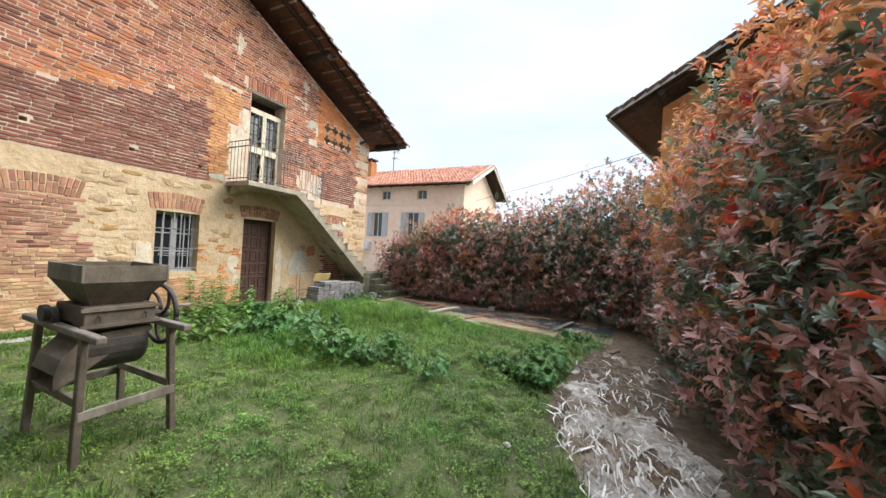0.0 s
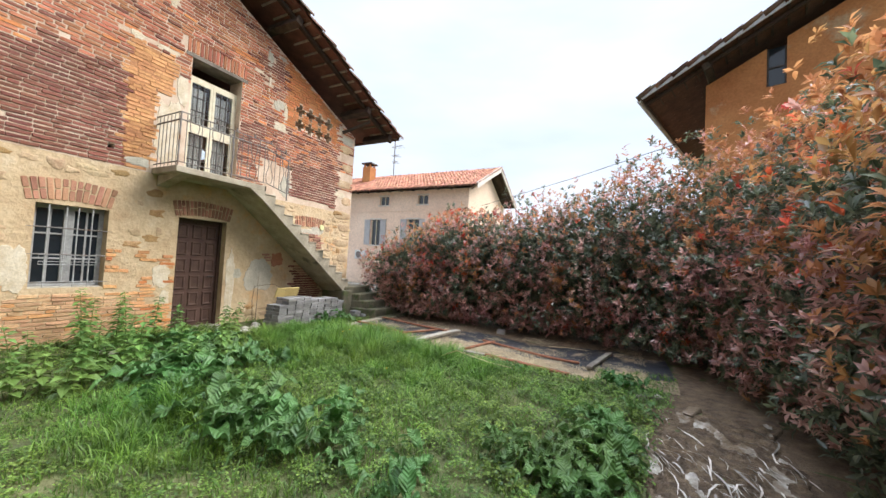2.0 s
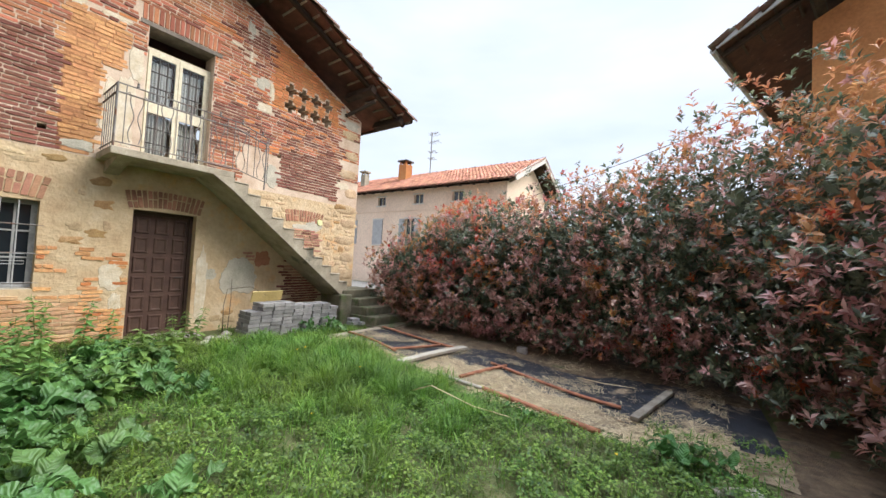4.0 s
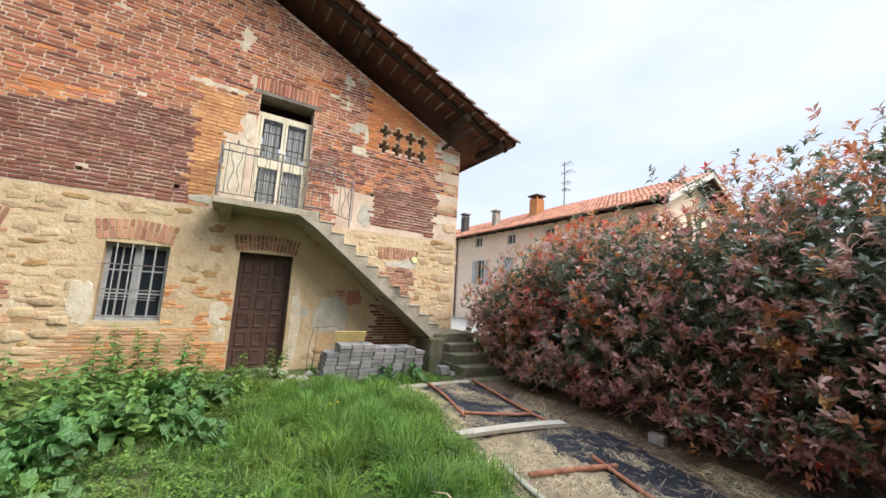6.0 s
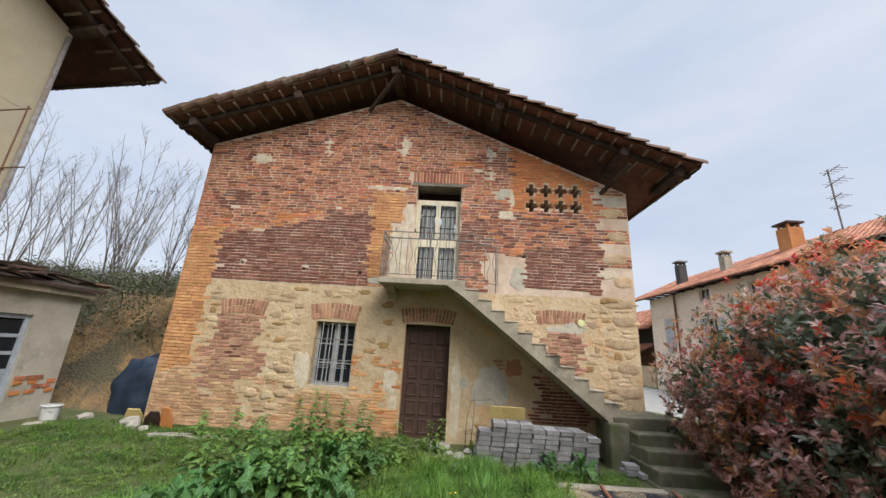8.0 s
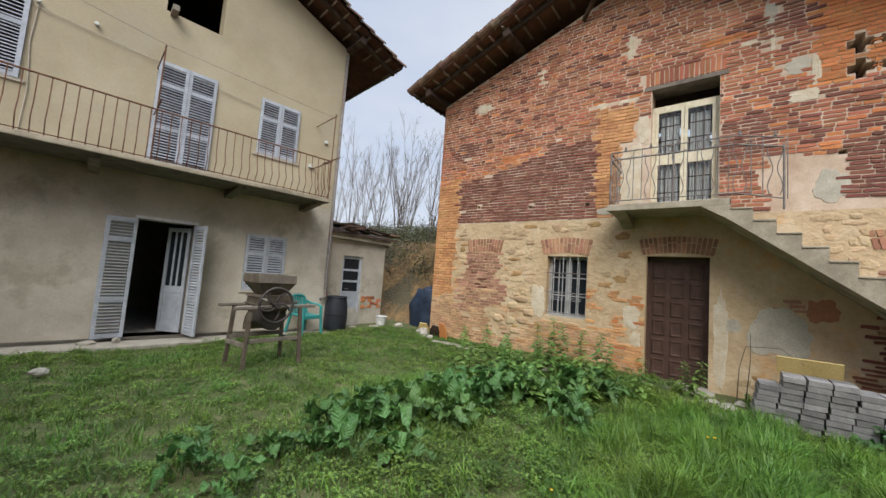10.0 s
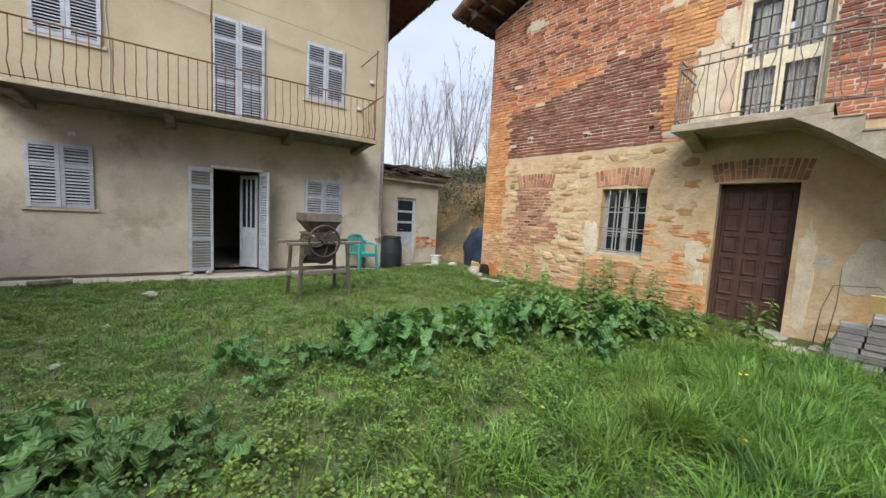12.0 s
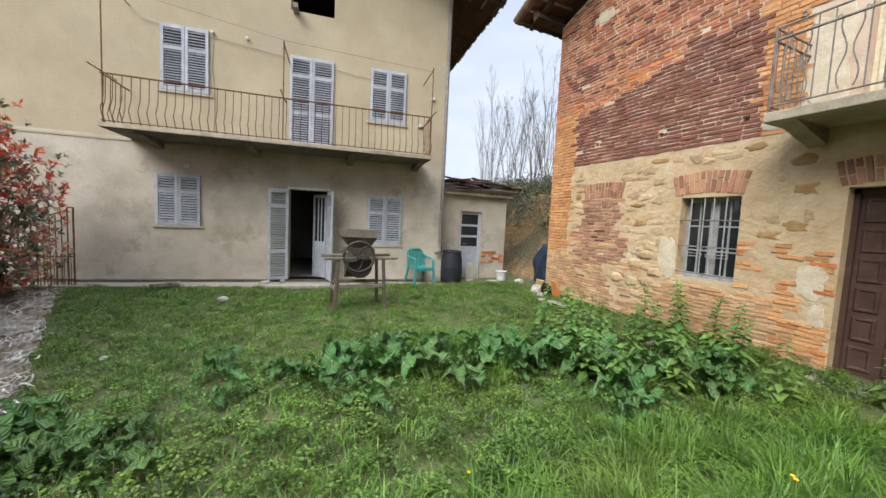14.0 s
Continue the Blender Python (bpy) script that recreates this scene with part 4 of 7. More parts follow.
def french_window():
    y0, y1, z0, z1 = FRENCH
    zt = z1 - 0.3
    x = WX - 0.16
    s = Shape().box((x - 0.05, y0, z0), (x, y0 + 0.05, zt)).box((x - 0.05, y1 - 0.05, z0), (x, y1, zt)).box((x - 0.05, y0 + 0.05, zt - 0.05), (x, y1 - 0.05, zt))
    w = part("french_window", s, CREAMPAINT, farmhouse, "cream painted glazed double door onto the balcony")
    WORLD[w.name] = Matrix()
    part("lintel", Shape().box((WX - 0.42, y0 - 0.12, z1 - 0.02), (WX + 0.015, y1 + 0.12, z1 + 0.05)), GREYWOOD, w)
    mid = (y0 + y1) / 2
    for a, b in ((y0 + 0.05, mid), (mid, y1 - 0.05)):
        part("leaf_frame", Shape().box((x - 0.02, a + 0.004, z0), (x + 0.02, a + 0.05, zt - 0.05)).box((x - 0.02, b - 0.05, z0), (x + 0.02, b - 0.004, zt - 0.05))
             .box((x - 0.02, a + 0.05, zt - 0.13), (x + 0.02, b - 0.05, zt - 0.05)).box((x - 0.02, a + 0.05, z0), (x + 0.02, b - 0.05, z0 + 0.1))
             .box((x - 0.02, a + 0.05, z0 + 0.88), (x + 0.02, b - 0.05, z0 + 1.06)), CREAMPAINT, w)
        for c, e in ((z0 + 0.1, z0 + 0.88), (z0 + 1.06, zt - 0.13)):
            part("pane", Shape().box((x - 0.006, a + 0.05, c), (x - 0.003, b - 0.05, e)), CLEAR, w).visible_shadow = False
            folds, gathers = Shape(), 30
            for k in range(gathers + 1):
                yy = a + 0.08 + (b - a - 0.16) * k / gathers
                xx = x - 0.09 + 0.018 * math.sin(k * 1.35 + a * 3) + 0.006 * math.sin(k * 2.9)
                folds.v += [(xx, yy, c + 0.015), (xx, yy, e - (0.0 if c < 3.5 else 0.06))]
            folds.f = [(2 * k, 2 * k + 2, 2 * k + 3, 2 * k + 1) for k in range(gathers)]
            part("curtain", folds, CURTAIN, w, smooth=True, fix=False)
            for k in (1, 2):
                yy = a + 0.05 + (b - a - 0.10) * k / 3
                part("glazing_bar", Shape().box((x - 0.002, yy - 0.009, c), (x + 0.014, yy + 0.009, e)), CASTIRON, w)
                zz = c + (e - c) * k / 3
                part("glazing_bar", Shape().box((x - 0.002, a + 0.05, zz - 0.009), (x + 0.012, b - 0.05, zz + 0.009)), CASTIRON, w)


def balcony_and_stair():
    bx = WX + 0.80
    top, y0, y1 = 2.92, 5.20, 6.86
    # a slab with a splayed front edge that runs into the stair
    sl = Shape().slab([(WX, y0), (bx, y0), (bx, y1), (WX, y1)], top - 0.11, top)
    b = part("balcony", sl, CONCRETE, farmhouse, "narrow concrete balcony with a wrought iron railing", bevel=0.012)
    WORLD[b.name] = Matrix()
    part("bracket", Shape().slab([(WX, top - 0.11), (bx - 0.05, top - 0.11), (WX, top - 0.3)], y0 + 0.1, y0 + 0.28, "y"), CONCRETE, b)
    rx, zr = bx - 0.04, top + 0.92
    # railing: posts, rails, plain bars and scrolled bars
    for y in (y0 + 0.03, y0 + 0.95, 7.42):
        part("post", Shape().tube([(rx, y, top - 0.02 if y < 7 else 2.72), (rx, y, zr if y < 7 else 3.62)], 0.014, 6), IRON, b)
    for z, r in ((zr, 0.011), (zr - 0.13, 0.014), (top + 0.07, 0.01)):
        part("rail", Shape().tube([(rx, y0 + 0.03, z), (rx, 6.9, z), (rx, 7.42, z - 0.12)], r, 6), IRON, b)
        part("rail", Shape().tube([(rx, y0 + 0.03, z), (WX, y0 + 0.03, z)], r, 6), IRON, b)
    for i in range(18):
        y = y0 + 0.13 + i * 0.125
        drop = max(0, (y - 6.9) / 0.52 * 0.12)
        if i % 3 == 1:
            for sgn in (-1, 1):
                pts = [(rx, y + sgn * (0.05 + 0.028 * math.sin(k * 0.85)), top + 0.1 + k * 0.068 - drop) for k in range(11)]
                pts += [(rx, y + sgn * 0.09, top + 0.83 - drop), (rx, y + sgn * 0.12, top + 0.80 - drop)]
                part("scroll_bar", Shape().tube(pts, 0.007, 5), IRON, b)
            part("finial", Shape().lathe([(0.0, 0), (0.022, 0.02), (0.012, 0.05), (0.02, 0.065), (0, 0.085)], (rx, y, zr - drop), 8), IRON, b)
        else:
            part("baluster", Shape().tube([(rx, y, top + 0.07 - drop), (rx, y, zr - drop)], 0.007, 5), IRON, b)
    for i in range(6):
        x = WX + 0.1 + i * 0.12
        part("baluster", Shape().tube([(x, y0 + 0.03, top), (x, y0 + 0.03, zr)], 0.007, 5), IRON, b)
    # the upper flight along the wall
    n, ya, yb, zb = 11, y1, 9.52, 0.74
    st = (yb - ya) / n
    rise = (top - zb) / (n + 1)
    saw = [(ya, top)]
    for i in range(n):
        z = top - rise * (i + 1)
        saw += [(ya + st * i, z), (ya + st * (i + 1), z)]
    saw += [(yb, zb - 0.12), (yb - 0.1, zb - 0.16), (ya - 0.05, top - 0.30), (ya - 0.35, top - 0.11), (ya, top - 0.11)]
    s = Shape().slab(saw, WX + 0.02, bx + 0.02, "x")
    flight = part("staircase", s, CONCRETE, farmhouse, "steep open concrete staircase climbing along the wall")
    WORLD[flight.name] = Matrix()
    for i in range(n):
        z = top - rise * (i + 1)
        part("tread", Shape().box((WX + 0.02, ya + st * i - 0.004, z), (bx + 0.035, ya + st * (i + 1), z + 0.025), jitter=0.004), CONCRETE, flight, bevel=0.006)
    part("landing", Shape().box((WX + 0.02, yb - 0.12, -0.2), (bx + 0.05, 10.45, zb), jitter=0.01), MOSSY, flight, bevel=0.02)
    for i in range(4):
        z = zb - 0.18 * (i + 1)
        part("step", Shape().box((bx + 0.05 + 0.0, 9.62 - 0.02 * i, -0.25), (bx + 0.05 + 0.30 * (i + 1), 10.50 + 0.06 * i, z), jitter=0.012), MOSSY, flight, "mossy worn concrete step", bevel=0.025)
    part("newel_block", Shape().box((bx - 0.25, 9.28, -0.2), (bx + 0.12, 9.62, zb - 0.1), jitter=0.02), MOSSY, flight, bevel=0.04)


lay_rubble()
farm_door()
farm_window()
french_window()
balcony_and_stair()

# ---- the rendered house across the yard: its own axes u (along the front), d (behind it) ----
SO, SU, SN = Vector((0, -1.70, 0)), Vector((-0.9935, 0.114, 0)), Vector((0.114, 0.9935, 0))


def st_at(u, z, d):
    p = SO + SU * u - SN * d
    return (p.x, p.y, z)


STM = Matrix(((SU.x, -SN.x, 0, SO.x), (SU.y, -SN.y, 0, SO.y), (0, 0, 1, 0), (0, 0, 0, 1)))
U1, UA, U0 = 6.20, 1.1, -4.0


def st_top(u):
    return 9.06 - 0.37 * abs(u - UA)


S_DOOR, S_ATTIC = (2.48, 3.34, 0.02, 2.12), (2.46, 3.38, 6.05, 7.25)
S_WIN = [(0.02, 0.88, 3.98, 5.28), (4.24, 5.10, 3.87, 5.10), (-0.10, 0.72, 1.19, 2.27), (4.26, 5.10, 0.89, 2.09)]
S_FD = (2.46, 3.40, 3.14, 5.08)
house = thing("house", STM, "three-storey farmhouse with beige render and grey-blue louvred shutters", "house")
front = pierced_wall([U0, U1, UA], [-0.3, 2.95], [S_DOOR, S_ATTIC, S_FD] + S_WIN, st_top, st_at, 0.4)
fm = front.mesh("wall", STUCCO, fix=False)
fm.materials.append(STUCCO_LOW)
for p in fm.polygons:
    p.material_index = 1 if p.center.z < 2.95 else 0
swall = part("wall", fm, STUCCO, house)
for u0, u1 in ((U0, U0 + 0.4), (U1 - 0.4, U1)):
    part("side_wall", Shape(STM).box((u0, 0.4, -0.3), (u1, 9.0, st_top(U1) - 0.05)), STUCCO, house)
part("rear_wall", pierced_wall([U0 + 0.4, U1 - 0.4, UA], [-0.3], [], st_top, lambda u, z, d: st_at(u, z, 9.0 - d), 0.3), STUCCO, house, fix=False)
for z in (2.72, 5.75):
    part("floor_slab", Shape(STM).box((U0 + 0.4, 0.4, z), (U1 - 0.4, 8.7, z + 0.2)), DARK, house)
part("inner_floor", Shape(STM).box((U0 + 0.4, 0.0, -0.2), (U1 - 0.4, 8.7, 0.02)), SLATE, house)
part("inner_wall", Shape(STM).box((U0 + 0.4, 4.5, 0.02), (U1 - 0.4, 4.6, 2.72)), STUCCO_LOW, house)
slope_roof(house, st_at, (UA, 9.25), (7.35, 6.95), -0.8, 9.2, TILE_OLD, beams=(0.1, 3.0, 5.5))
slope_roof(house, st_at, (UA, 9.25), (-5.15, 6.95), -0.8, 9.2, TILE_OLD, singles=0, beams=(3.0, 5.5))
part("pavement", Shape(STM).box((-2.2, -0.55, -0.25), (6.15, 0.0, -0.03), jitter=0.015), SLATE, house, "narrow worn concrete strip along the house front", bevel=0.02)
part("string_course", Shape(STM).box((-2.5, -0.012, 2.86), (0.3, 0.0, 2.90)), STUCCO, house)
pipe = Shape().tube([st_at(6.13, 7.0, -0.06), st_at(6.13, 1.0, -0.06), st_at(6.16, 0.78, -0.06), st_at(6.0, 0.72, -0.14)], 0.04, 8)
part("downpipe", pipe, IRON, house, "grey metal downpipe", smooth=True)


def shutter_leaf(parent, m, w, h, rails=(0.45,)):
    """A louvred leaf w wide and h high in the plane (x, z) of m, its face towards -y."""
    t, e = 0.035, 0.055
    s = Shape(m).box((0, -t, 0), (e, 0, h)).box((w - e, -t, 0), (w, 0, h))
    zs = [0.0] + [r * h for r in rails] + [h - e * 1.3]
    for z in zs:
        s.box((e, -t + 0.004, z), (w - e, -0.004, z + e * 1.3))
    lf = part("shutter", s, SHUTTER, parent, "grey-blue louvred wooden shutter leaf", fix=True)
    WORLD[lf.name] = Matrix()
    for a, b in zip(zs[:-1], zs[1:]):
        lo, hi = a + e * 1.3, b
        n = max(2, int((hi - lo) / 0.052))
        for i in range(n):
            z = lo + (hi - lo) * (i + 0.5) / n
            mm = m @ Matrix.Translation((w / 2, -t / 2, z)) @ Matrix.Rotation(radians(38), 4, "X")
            part("slat", Shape(mm).box((-w / 2 + e, -0.026, -0.004), (w / 2 - e, 0.026, 0.004)), SHUTTER, lf, fix=False)
    return lf


def shuttered(u0, u1, z0, z1, rails):
    w = (u1 - u0) / 2 - 0.005
    for i in range(2):
        shutter_leaf(house, STM @ Matrix.Translation((u0 + 0.002 + i * (w + 0.006), -0.005, z0)), w, z1 - z0, rails)
    # added dark sheet in place of the shaded room behind the louvres
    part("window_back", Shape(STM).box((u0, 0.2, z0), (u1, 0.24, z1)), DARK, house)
    part("sill", Shape(STM).box((u0 - 0.06, -0.03, z0 - 0.05), (u1 + 0.06, 0.1, z0)), STUCCO_LOW, house)


for (u0, u1, z0, z1) in S_WIN:
    shuttered(u0, u1, z0, z1, (0.62,))
shuttered(*S_FD, (0.34, 0.76))


def house_door():
    u0, u1, z0, z1 = S_DOOR
    # leaf folded back on the wall, the other seen nearly edge on
    shutter_leaf(house, STM @ Matrix.Translation((u0 - 0.01, -0.02, 0.03)) @ Matrix.Rotation(radians(192), 4, "Z") @ Matrix.Translation((0, 0.035, 0)), 0.42, 2.07, (0.30, 0.80))
    shutter_leaf(house, STM @ Matrix.Translation((u1 + 0.01, -0.02, 0.03)) @ Matrix.Rotation(radians(-74), 4, "Z"), 0.40, 2.07, (0.30, 0.80))
    part("lintel", Shape(STM).box((u0 - 0.04, -0.015, z1), (u1 + 0.04, 0.05, z1 + 0.05)), WHITEPLASTIC, house)
    m = STM @ Matrix.Translation((u1 - 0.03, 0.16, 0.03)) @ Matrix.Rotation(radians(132), 4, "Z")
    w, h = 0.46, 2.02
    s = Shape(m).box((0, -0.02, 0), (0.06, 0.02, h)).box((w - 0.06, -0.02, 0), (w, 0.02, h)).box((0.06, -0.02, h - 0.08), (w - 0.06, 0.02, h)).box((0.06, -0.02, 0), (w - 0.06, 0.02, 0.14)) \
        .box((0.06, -0.02, 0.76), (w - 0.06, 0.02, 0.88)).box((0.06, -0.008, 0.14), (w - 0.06, 0.008, 0.76))
    d = part("door", s, SHUTTER, house, "grey-blue half-glazed door standing ajar")
    WORLD[d.name] = Matrix()
    for k in range(1, 3):
        x = 0.06 + (w - 0.12) * k / 3
        part("glazing_bar", Shape(m).box((x - 0.018, -0.014, 0.88), (x + 0.018, 0.014, h - 0.08)), SHUTTER, d)
    part("pane", Shape(m).box((0.06, -0.003, 0.88), (w - 0.06, 0.003, h - 0.08)), GLASS, d)
    part("raised_panel", Shape(m).box((0.1, 0.008, 0.2), (w - 0.1, 0.016, 0.70)).box((0.1, -0.016, 0.2), (w - 0.1, -0.008, 0.70)), SHUTTER, d, bevel=0.005)


def house_balcony():
    z, u0, u1, out = 2.98, -0.52, 5.55, 1.0
    b = part("balcony", Shape(STM).box((u0, -out, z - 0.07), (u1, 0.0, z)), GREYWOOD, house, "long narrow balcony with thin bent iron railing", bevel=0.01)
    WORLD[b.name] = Matrix()
    part("fascia", Shape(STM).box((u0 - 0.01, -out - 0.02, z - 0.06), (u1 + 0.01, -out, z + 0.02), jitter=0.006), CONCRETE, b)
    for u in (u0 + 0.45, 1.75, 3.75, u1 - 0.25):
        part("corbel", Shape(STM).slab([(-0.0, z - 0.07), (-out + 0.12, z - 0.07), (-out + 0.12, z - 0.12), (0, z - 0.22)], u, u + 0.14, "x"), GREYWOOD, b)
    zr = z + 0.88
    part("rail", Shape().tube([st_at(u0, zr, 0), st_at(u0, zr, -out + 0.05), st_at(2.5, zr - 0.015, -out + 0.05), st_at(u1, zr, -out + 0.05), st_at(u1, zr, 0)], 0.014, 6), RUST, b)
    part("rail", Shape().tube([st_at(u0, z + 0.06, -out + 0.05), st_at(u1, z + 0.06, -out + 0.05)], 0.009, 6), RUST, b)

    def bar(u, d, ou, od):
        part("baluster", Shape().tube([st_at(u, z + 0.02, d), st_at(u - 0.02 * ou, z + 0.08, d - od * 0.03), st_at(u - 0.06 * ou, z + 0.24, d - od * 0.11), st_at(u - 0.01 * ou, z + 0.46, d - od * 0.02), st_at(u, zr, d)], 0.0075, 5), RUST, b)
    n = 44
    for i in range(n + 1):
        bar(u0 + 0.05 + (u1 - u0 - 0.1) * i / n, -out + 0.05, 0, 1)
    for i in range(1, 6):
        bar(u0, -out + 0.05 + i * 0.16, 1, 0)
        bar(u1, -out + 0.05 + i * 0.16, -1, 0)
    for u in (u0 + 0.03, 2.45, u1 - 0.02):
        part("line_post", Shape().tube([st_at(u, z, -out + 0.05), st_at(u, 4.95 if u > 0 else 5.6, -out + 0.05)], 0.012, 6), RUST, b)
        part("line_arm", Shape().tube([st_at(u, 4.9 if u > 0 else 5.5, -out - 0.02), st_at(u, 4.9 if u > 0 else 5.5, 0.0)], 0.011, 6), RUST, b)
        part("line_arm", Shape().tube([st_at(u, zr + 0.02, -out - 0.35), st_at(u, zr + 0.02, -out + 0.5)], 0.011, 6), RUST, b)
    part("clothes_line", Shape().tube([st_at(u0, 5.4, -0.9), st_at(2.45, 4.98, -0.9), st_at(u1, 4.88, -0.9)], 0.004, 4), IRON, b)


house_door()
house_balcony()
for u in (0.95, 1.6):
    part("insulator", Shape().tube([st_at(u, 5.26, 0), st_at(u, 5.26, -0.07)], 0.03, 8), WHITEPLASTIC, house)
part("cable", Shape().tube([st_at(-0.3 + 0.65 * i, 5.30 - 0.065 * i, -0.03) for i in range(9)], 0.006, 5), STUCCO_LOW, house)
part("cable", Shape().tube([st_at(0.96, 5.22, -0.015), st_at(0.93, 4.6, -0.015), st_at(0.98, 3.9, -0.015), st_at(0.95, 3.0, -0.015)], 0.007, 5), STUCCO_LOW, house)
for u, z in ((0.42, 2.40), (5.42, 3.85), (5.75, 4.55)):
    part("junction_box", Shape(STM).box((u, -0.05, z), (u + 0.09, 0, z + 0.08)), WHITEPLASTIC, house, bevel=0.01)
part("beam_end", Shape(STM).box((2.52, -0.28, 5.98), (2.62, 0.1, 6.08)), GREYWOOD, house)

# ---- lean-to shed beside it ----
shed = thing("shed", (-7.3, -1.35, 0), "small rendered lean-to shed with a broken tile roof", "shed")
SHD = (-7.53, -6.84, 0.0, 1.86)
sw = pierced_wall([-8.34, -6.22], [-0.3], [SHD], lambda u: 2.30, lambda u, z, d: (u, -1.36 - d, z), 0.25)
part("wall", sw, STUCCO_LOW, shed, fix=False)
part("side_wall", Shape().box((-8.34, -4.5, -0.3), (-8.1, -1.61, 2.3)), STUCCO_LOW, shed)
part("rear_wall", Shape().box((-8.34, -4.7, -0.3), (-6.2, -4.5, 2.3)), STUCCO_LOW, shed)
part("lintel_band", Shape().box((-8.44, -1.40, 2.30), (-6.22, -1.22, 2.42), jitter=0.01), CONCRETE, shed)
part("roof", Shape().slab([(-1.15, 2.42), (-4.8, 3.0), (-4.8, 3.08), (-1.15, 2.48)], -8.6, -6.2, "x"), OLDWOOD, shed)
rr = random.Random(3)
for i in range(26):
    x, y = rr.uniform(-8.55, -6.5), rr.uniform(-2.6, -1.15)
    m = Matrix.Translation((x, y, 2.53 + (-1.15 - y) * 0.16 + rr.uniform(0, 0.12))) @ Matrix.Rotation(rr.uniform(-0.5, 0.5), 4, "Z") @ Matrix.Rotation(rr.uniform(-0.25, 0.25), 4, "X") @ Matrix.Rotation(rr.uniform(-0.15, 0.15), 4, "Y")
    part("broken_tile" if i % 2 else "loose_board", Shape(m).box((-0.28, -0.11, 0), (0.28, 0.11, 0.03), jitter=0.015) if i % 2 else Shape(m).box((-0.5, -0.06, 0), (0.5, 0.06, 0.035), jitter=0.01), TILE_OLD if i % 4 == 1 else OLDWOOD, shed)
sd = part("door", Shape().box((-7.53, -1.46, 0), (-7.45, -1.41, 1.86)).box((-6.92, -1.46, 0), (-6.84, -1.41, 1.86)).box((-7.45, -1.46, 1.78), (-6.92, -1.41, 1.86)).box((-7.45, -1.455, 0), (-6.92, -1.42, 0.82)), SHUTTER, shed, "grey half-glazed shed door")
WORLD[sd.name] = Matrix()
for i in range(3):
    z0 = 0.88 + i * 0.31
    part("pane", Shape().box((-7.45, -1.445, z0), (-6.92, -1.44, z0 + 0.25)), GLASS, sd)
    part("rail", Shape().box((-7.45, -1.46, z0 - 0.06), (-6.92, -1.415, z0)), SHUTTER, sd)
part("handle", Shape().tube([(-7.0, -1.41, 0.95), (-7.0, -1.36, 0.95), (-7.09, -1.36, 0.95)], 0.01, 6), IRON, sd)
for i in range(16):
    r, c = divmod(i, 4)
    if rr.random() < 0.25:
        continue
    y = -8.30 + c * 0.17 + (r % 2) * 0.07 if c < 3 else -7.72
    part("brick", Shape().box((y, -1.37, 0.42 + r * 0.085), (y + 0.15, -1.345, 0.49 + r * 0.085), jitter=0.006), BRICK_RED if r % 2 else BRICK_ORANGE, shed)

# ---- houses beyond the hedge ----
far = thing("far_house", (-17, 21, 0), "long peach rendered house with a red tile roof", "house")
FX0, FX1, FY = -27.6, -8.9, 21.2


def far_at(u, z, d):
    return (u, FY + d, z)


fwin = [(-15.35 + 2.0 * 0, -14.6, 5.15, 5.72), (-12.4, -11.65, 5.15, 5.72), (-18.6, -17.85, 5.15, 5.72), (-22.2, -21.35, 5.25, 5.9),
        (-16.0, -15.2, 2.5, 4.2), (-18.9, -18.0, 2.5, 4.2), (-21.9, -21.0, 2.5, 4.2), (-13.1, -12.2, 2.5, 4.2), (-25.9, -24.95, 2.4, 4.5)]
part("wall", pierced_wall([FX0, FX1], [-0.3], fwin, lambda u: 6.05, far_at, 0.4), FARPINK, far, fix=False)
part("rear_wall", Shape().box((FX0, FY + 6.4, -0.3), (FX1, FY + 6.8, 6.05)), FARPINK, far)
part("gable_wall", Shape().slab([(FY + 0.4, -0.3), (FY + 6.4, -0.3), (FY + 6.4, 6.0), (FY + 3.4, 7.6), (FY + 0.4, 6.0)], FX1 - 0.35, FX1, "x"), FARPINK, far)
part("gable_wall", Shape().slab([(FY + 0.4, -0.3), (FY + 6.4, -0.3), (FY + 6.4, 6.0), (FY + 3.4, 7.6), (FY + 0.4, 6.0)], FX0, FX0 + 0.35, "x"), FARPINK, far)
part("string_course", Shape().box((FX0, FY - 0.05, 4.72), (FX1, FY, 4.86)), FARPINK, far)
for k, (u0, u1, z0, z1) in enumerate(fwin):
    w = part("window", Shape().box((u0 - 0.08, FY - 0.02, z1), (u1 + 0.08, FY + 0.02, z1 + 0.08)), PINKVERGE, far)
    WORLD[w.name] = Matrix()
    part("sill", Shape().box((u0 - 0.08, FY - 0.05, z0 - 0.08), (u1 + 0.08, FY + 0.05, z0)), PINKVERGE, w)
    part("pane", Shape().box((u0, FY + 0.15, z0), (u1, FY + 0.17, z1)), GLASS, w)
    for a in (u0, u1 - 0.05, (u0 + u1) / 2 - 0.03):
        part("frame_bar", Shape().box((a, FY + 0.1, z0), (a + 0.05, FY + 0.16, z1)), CREAMPAINT, w)
    if k > 3:
        closed = k in (5, 8)
        for sgn in (0, 1):
            a = (u0 if sgn == 0 else (u0 + u1) / 2) if closed else (u0 - 0.48 if sgn == 0 else u1 + 0.02)
            part("shutter", Shape().box((a, FY - 0.06, z0), (a + 0.45, FY - 0.02, z1)), VERGEGREY, w, "pale grey-blue shutter")


def far_roof_at(u, z, d):
    return (FX1 + 0.75 - d, u, z)


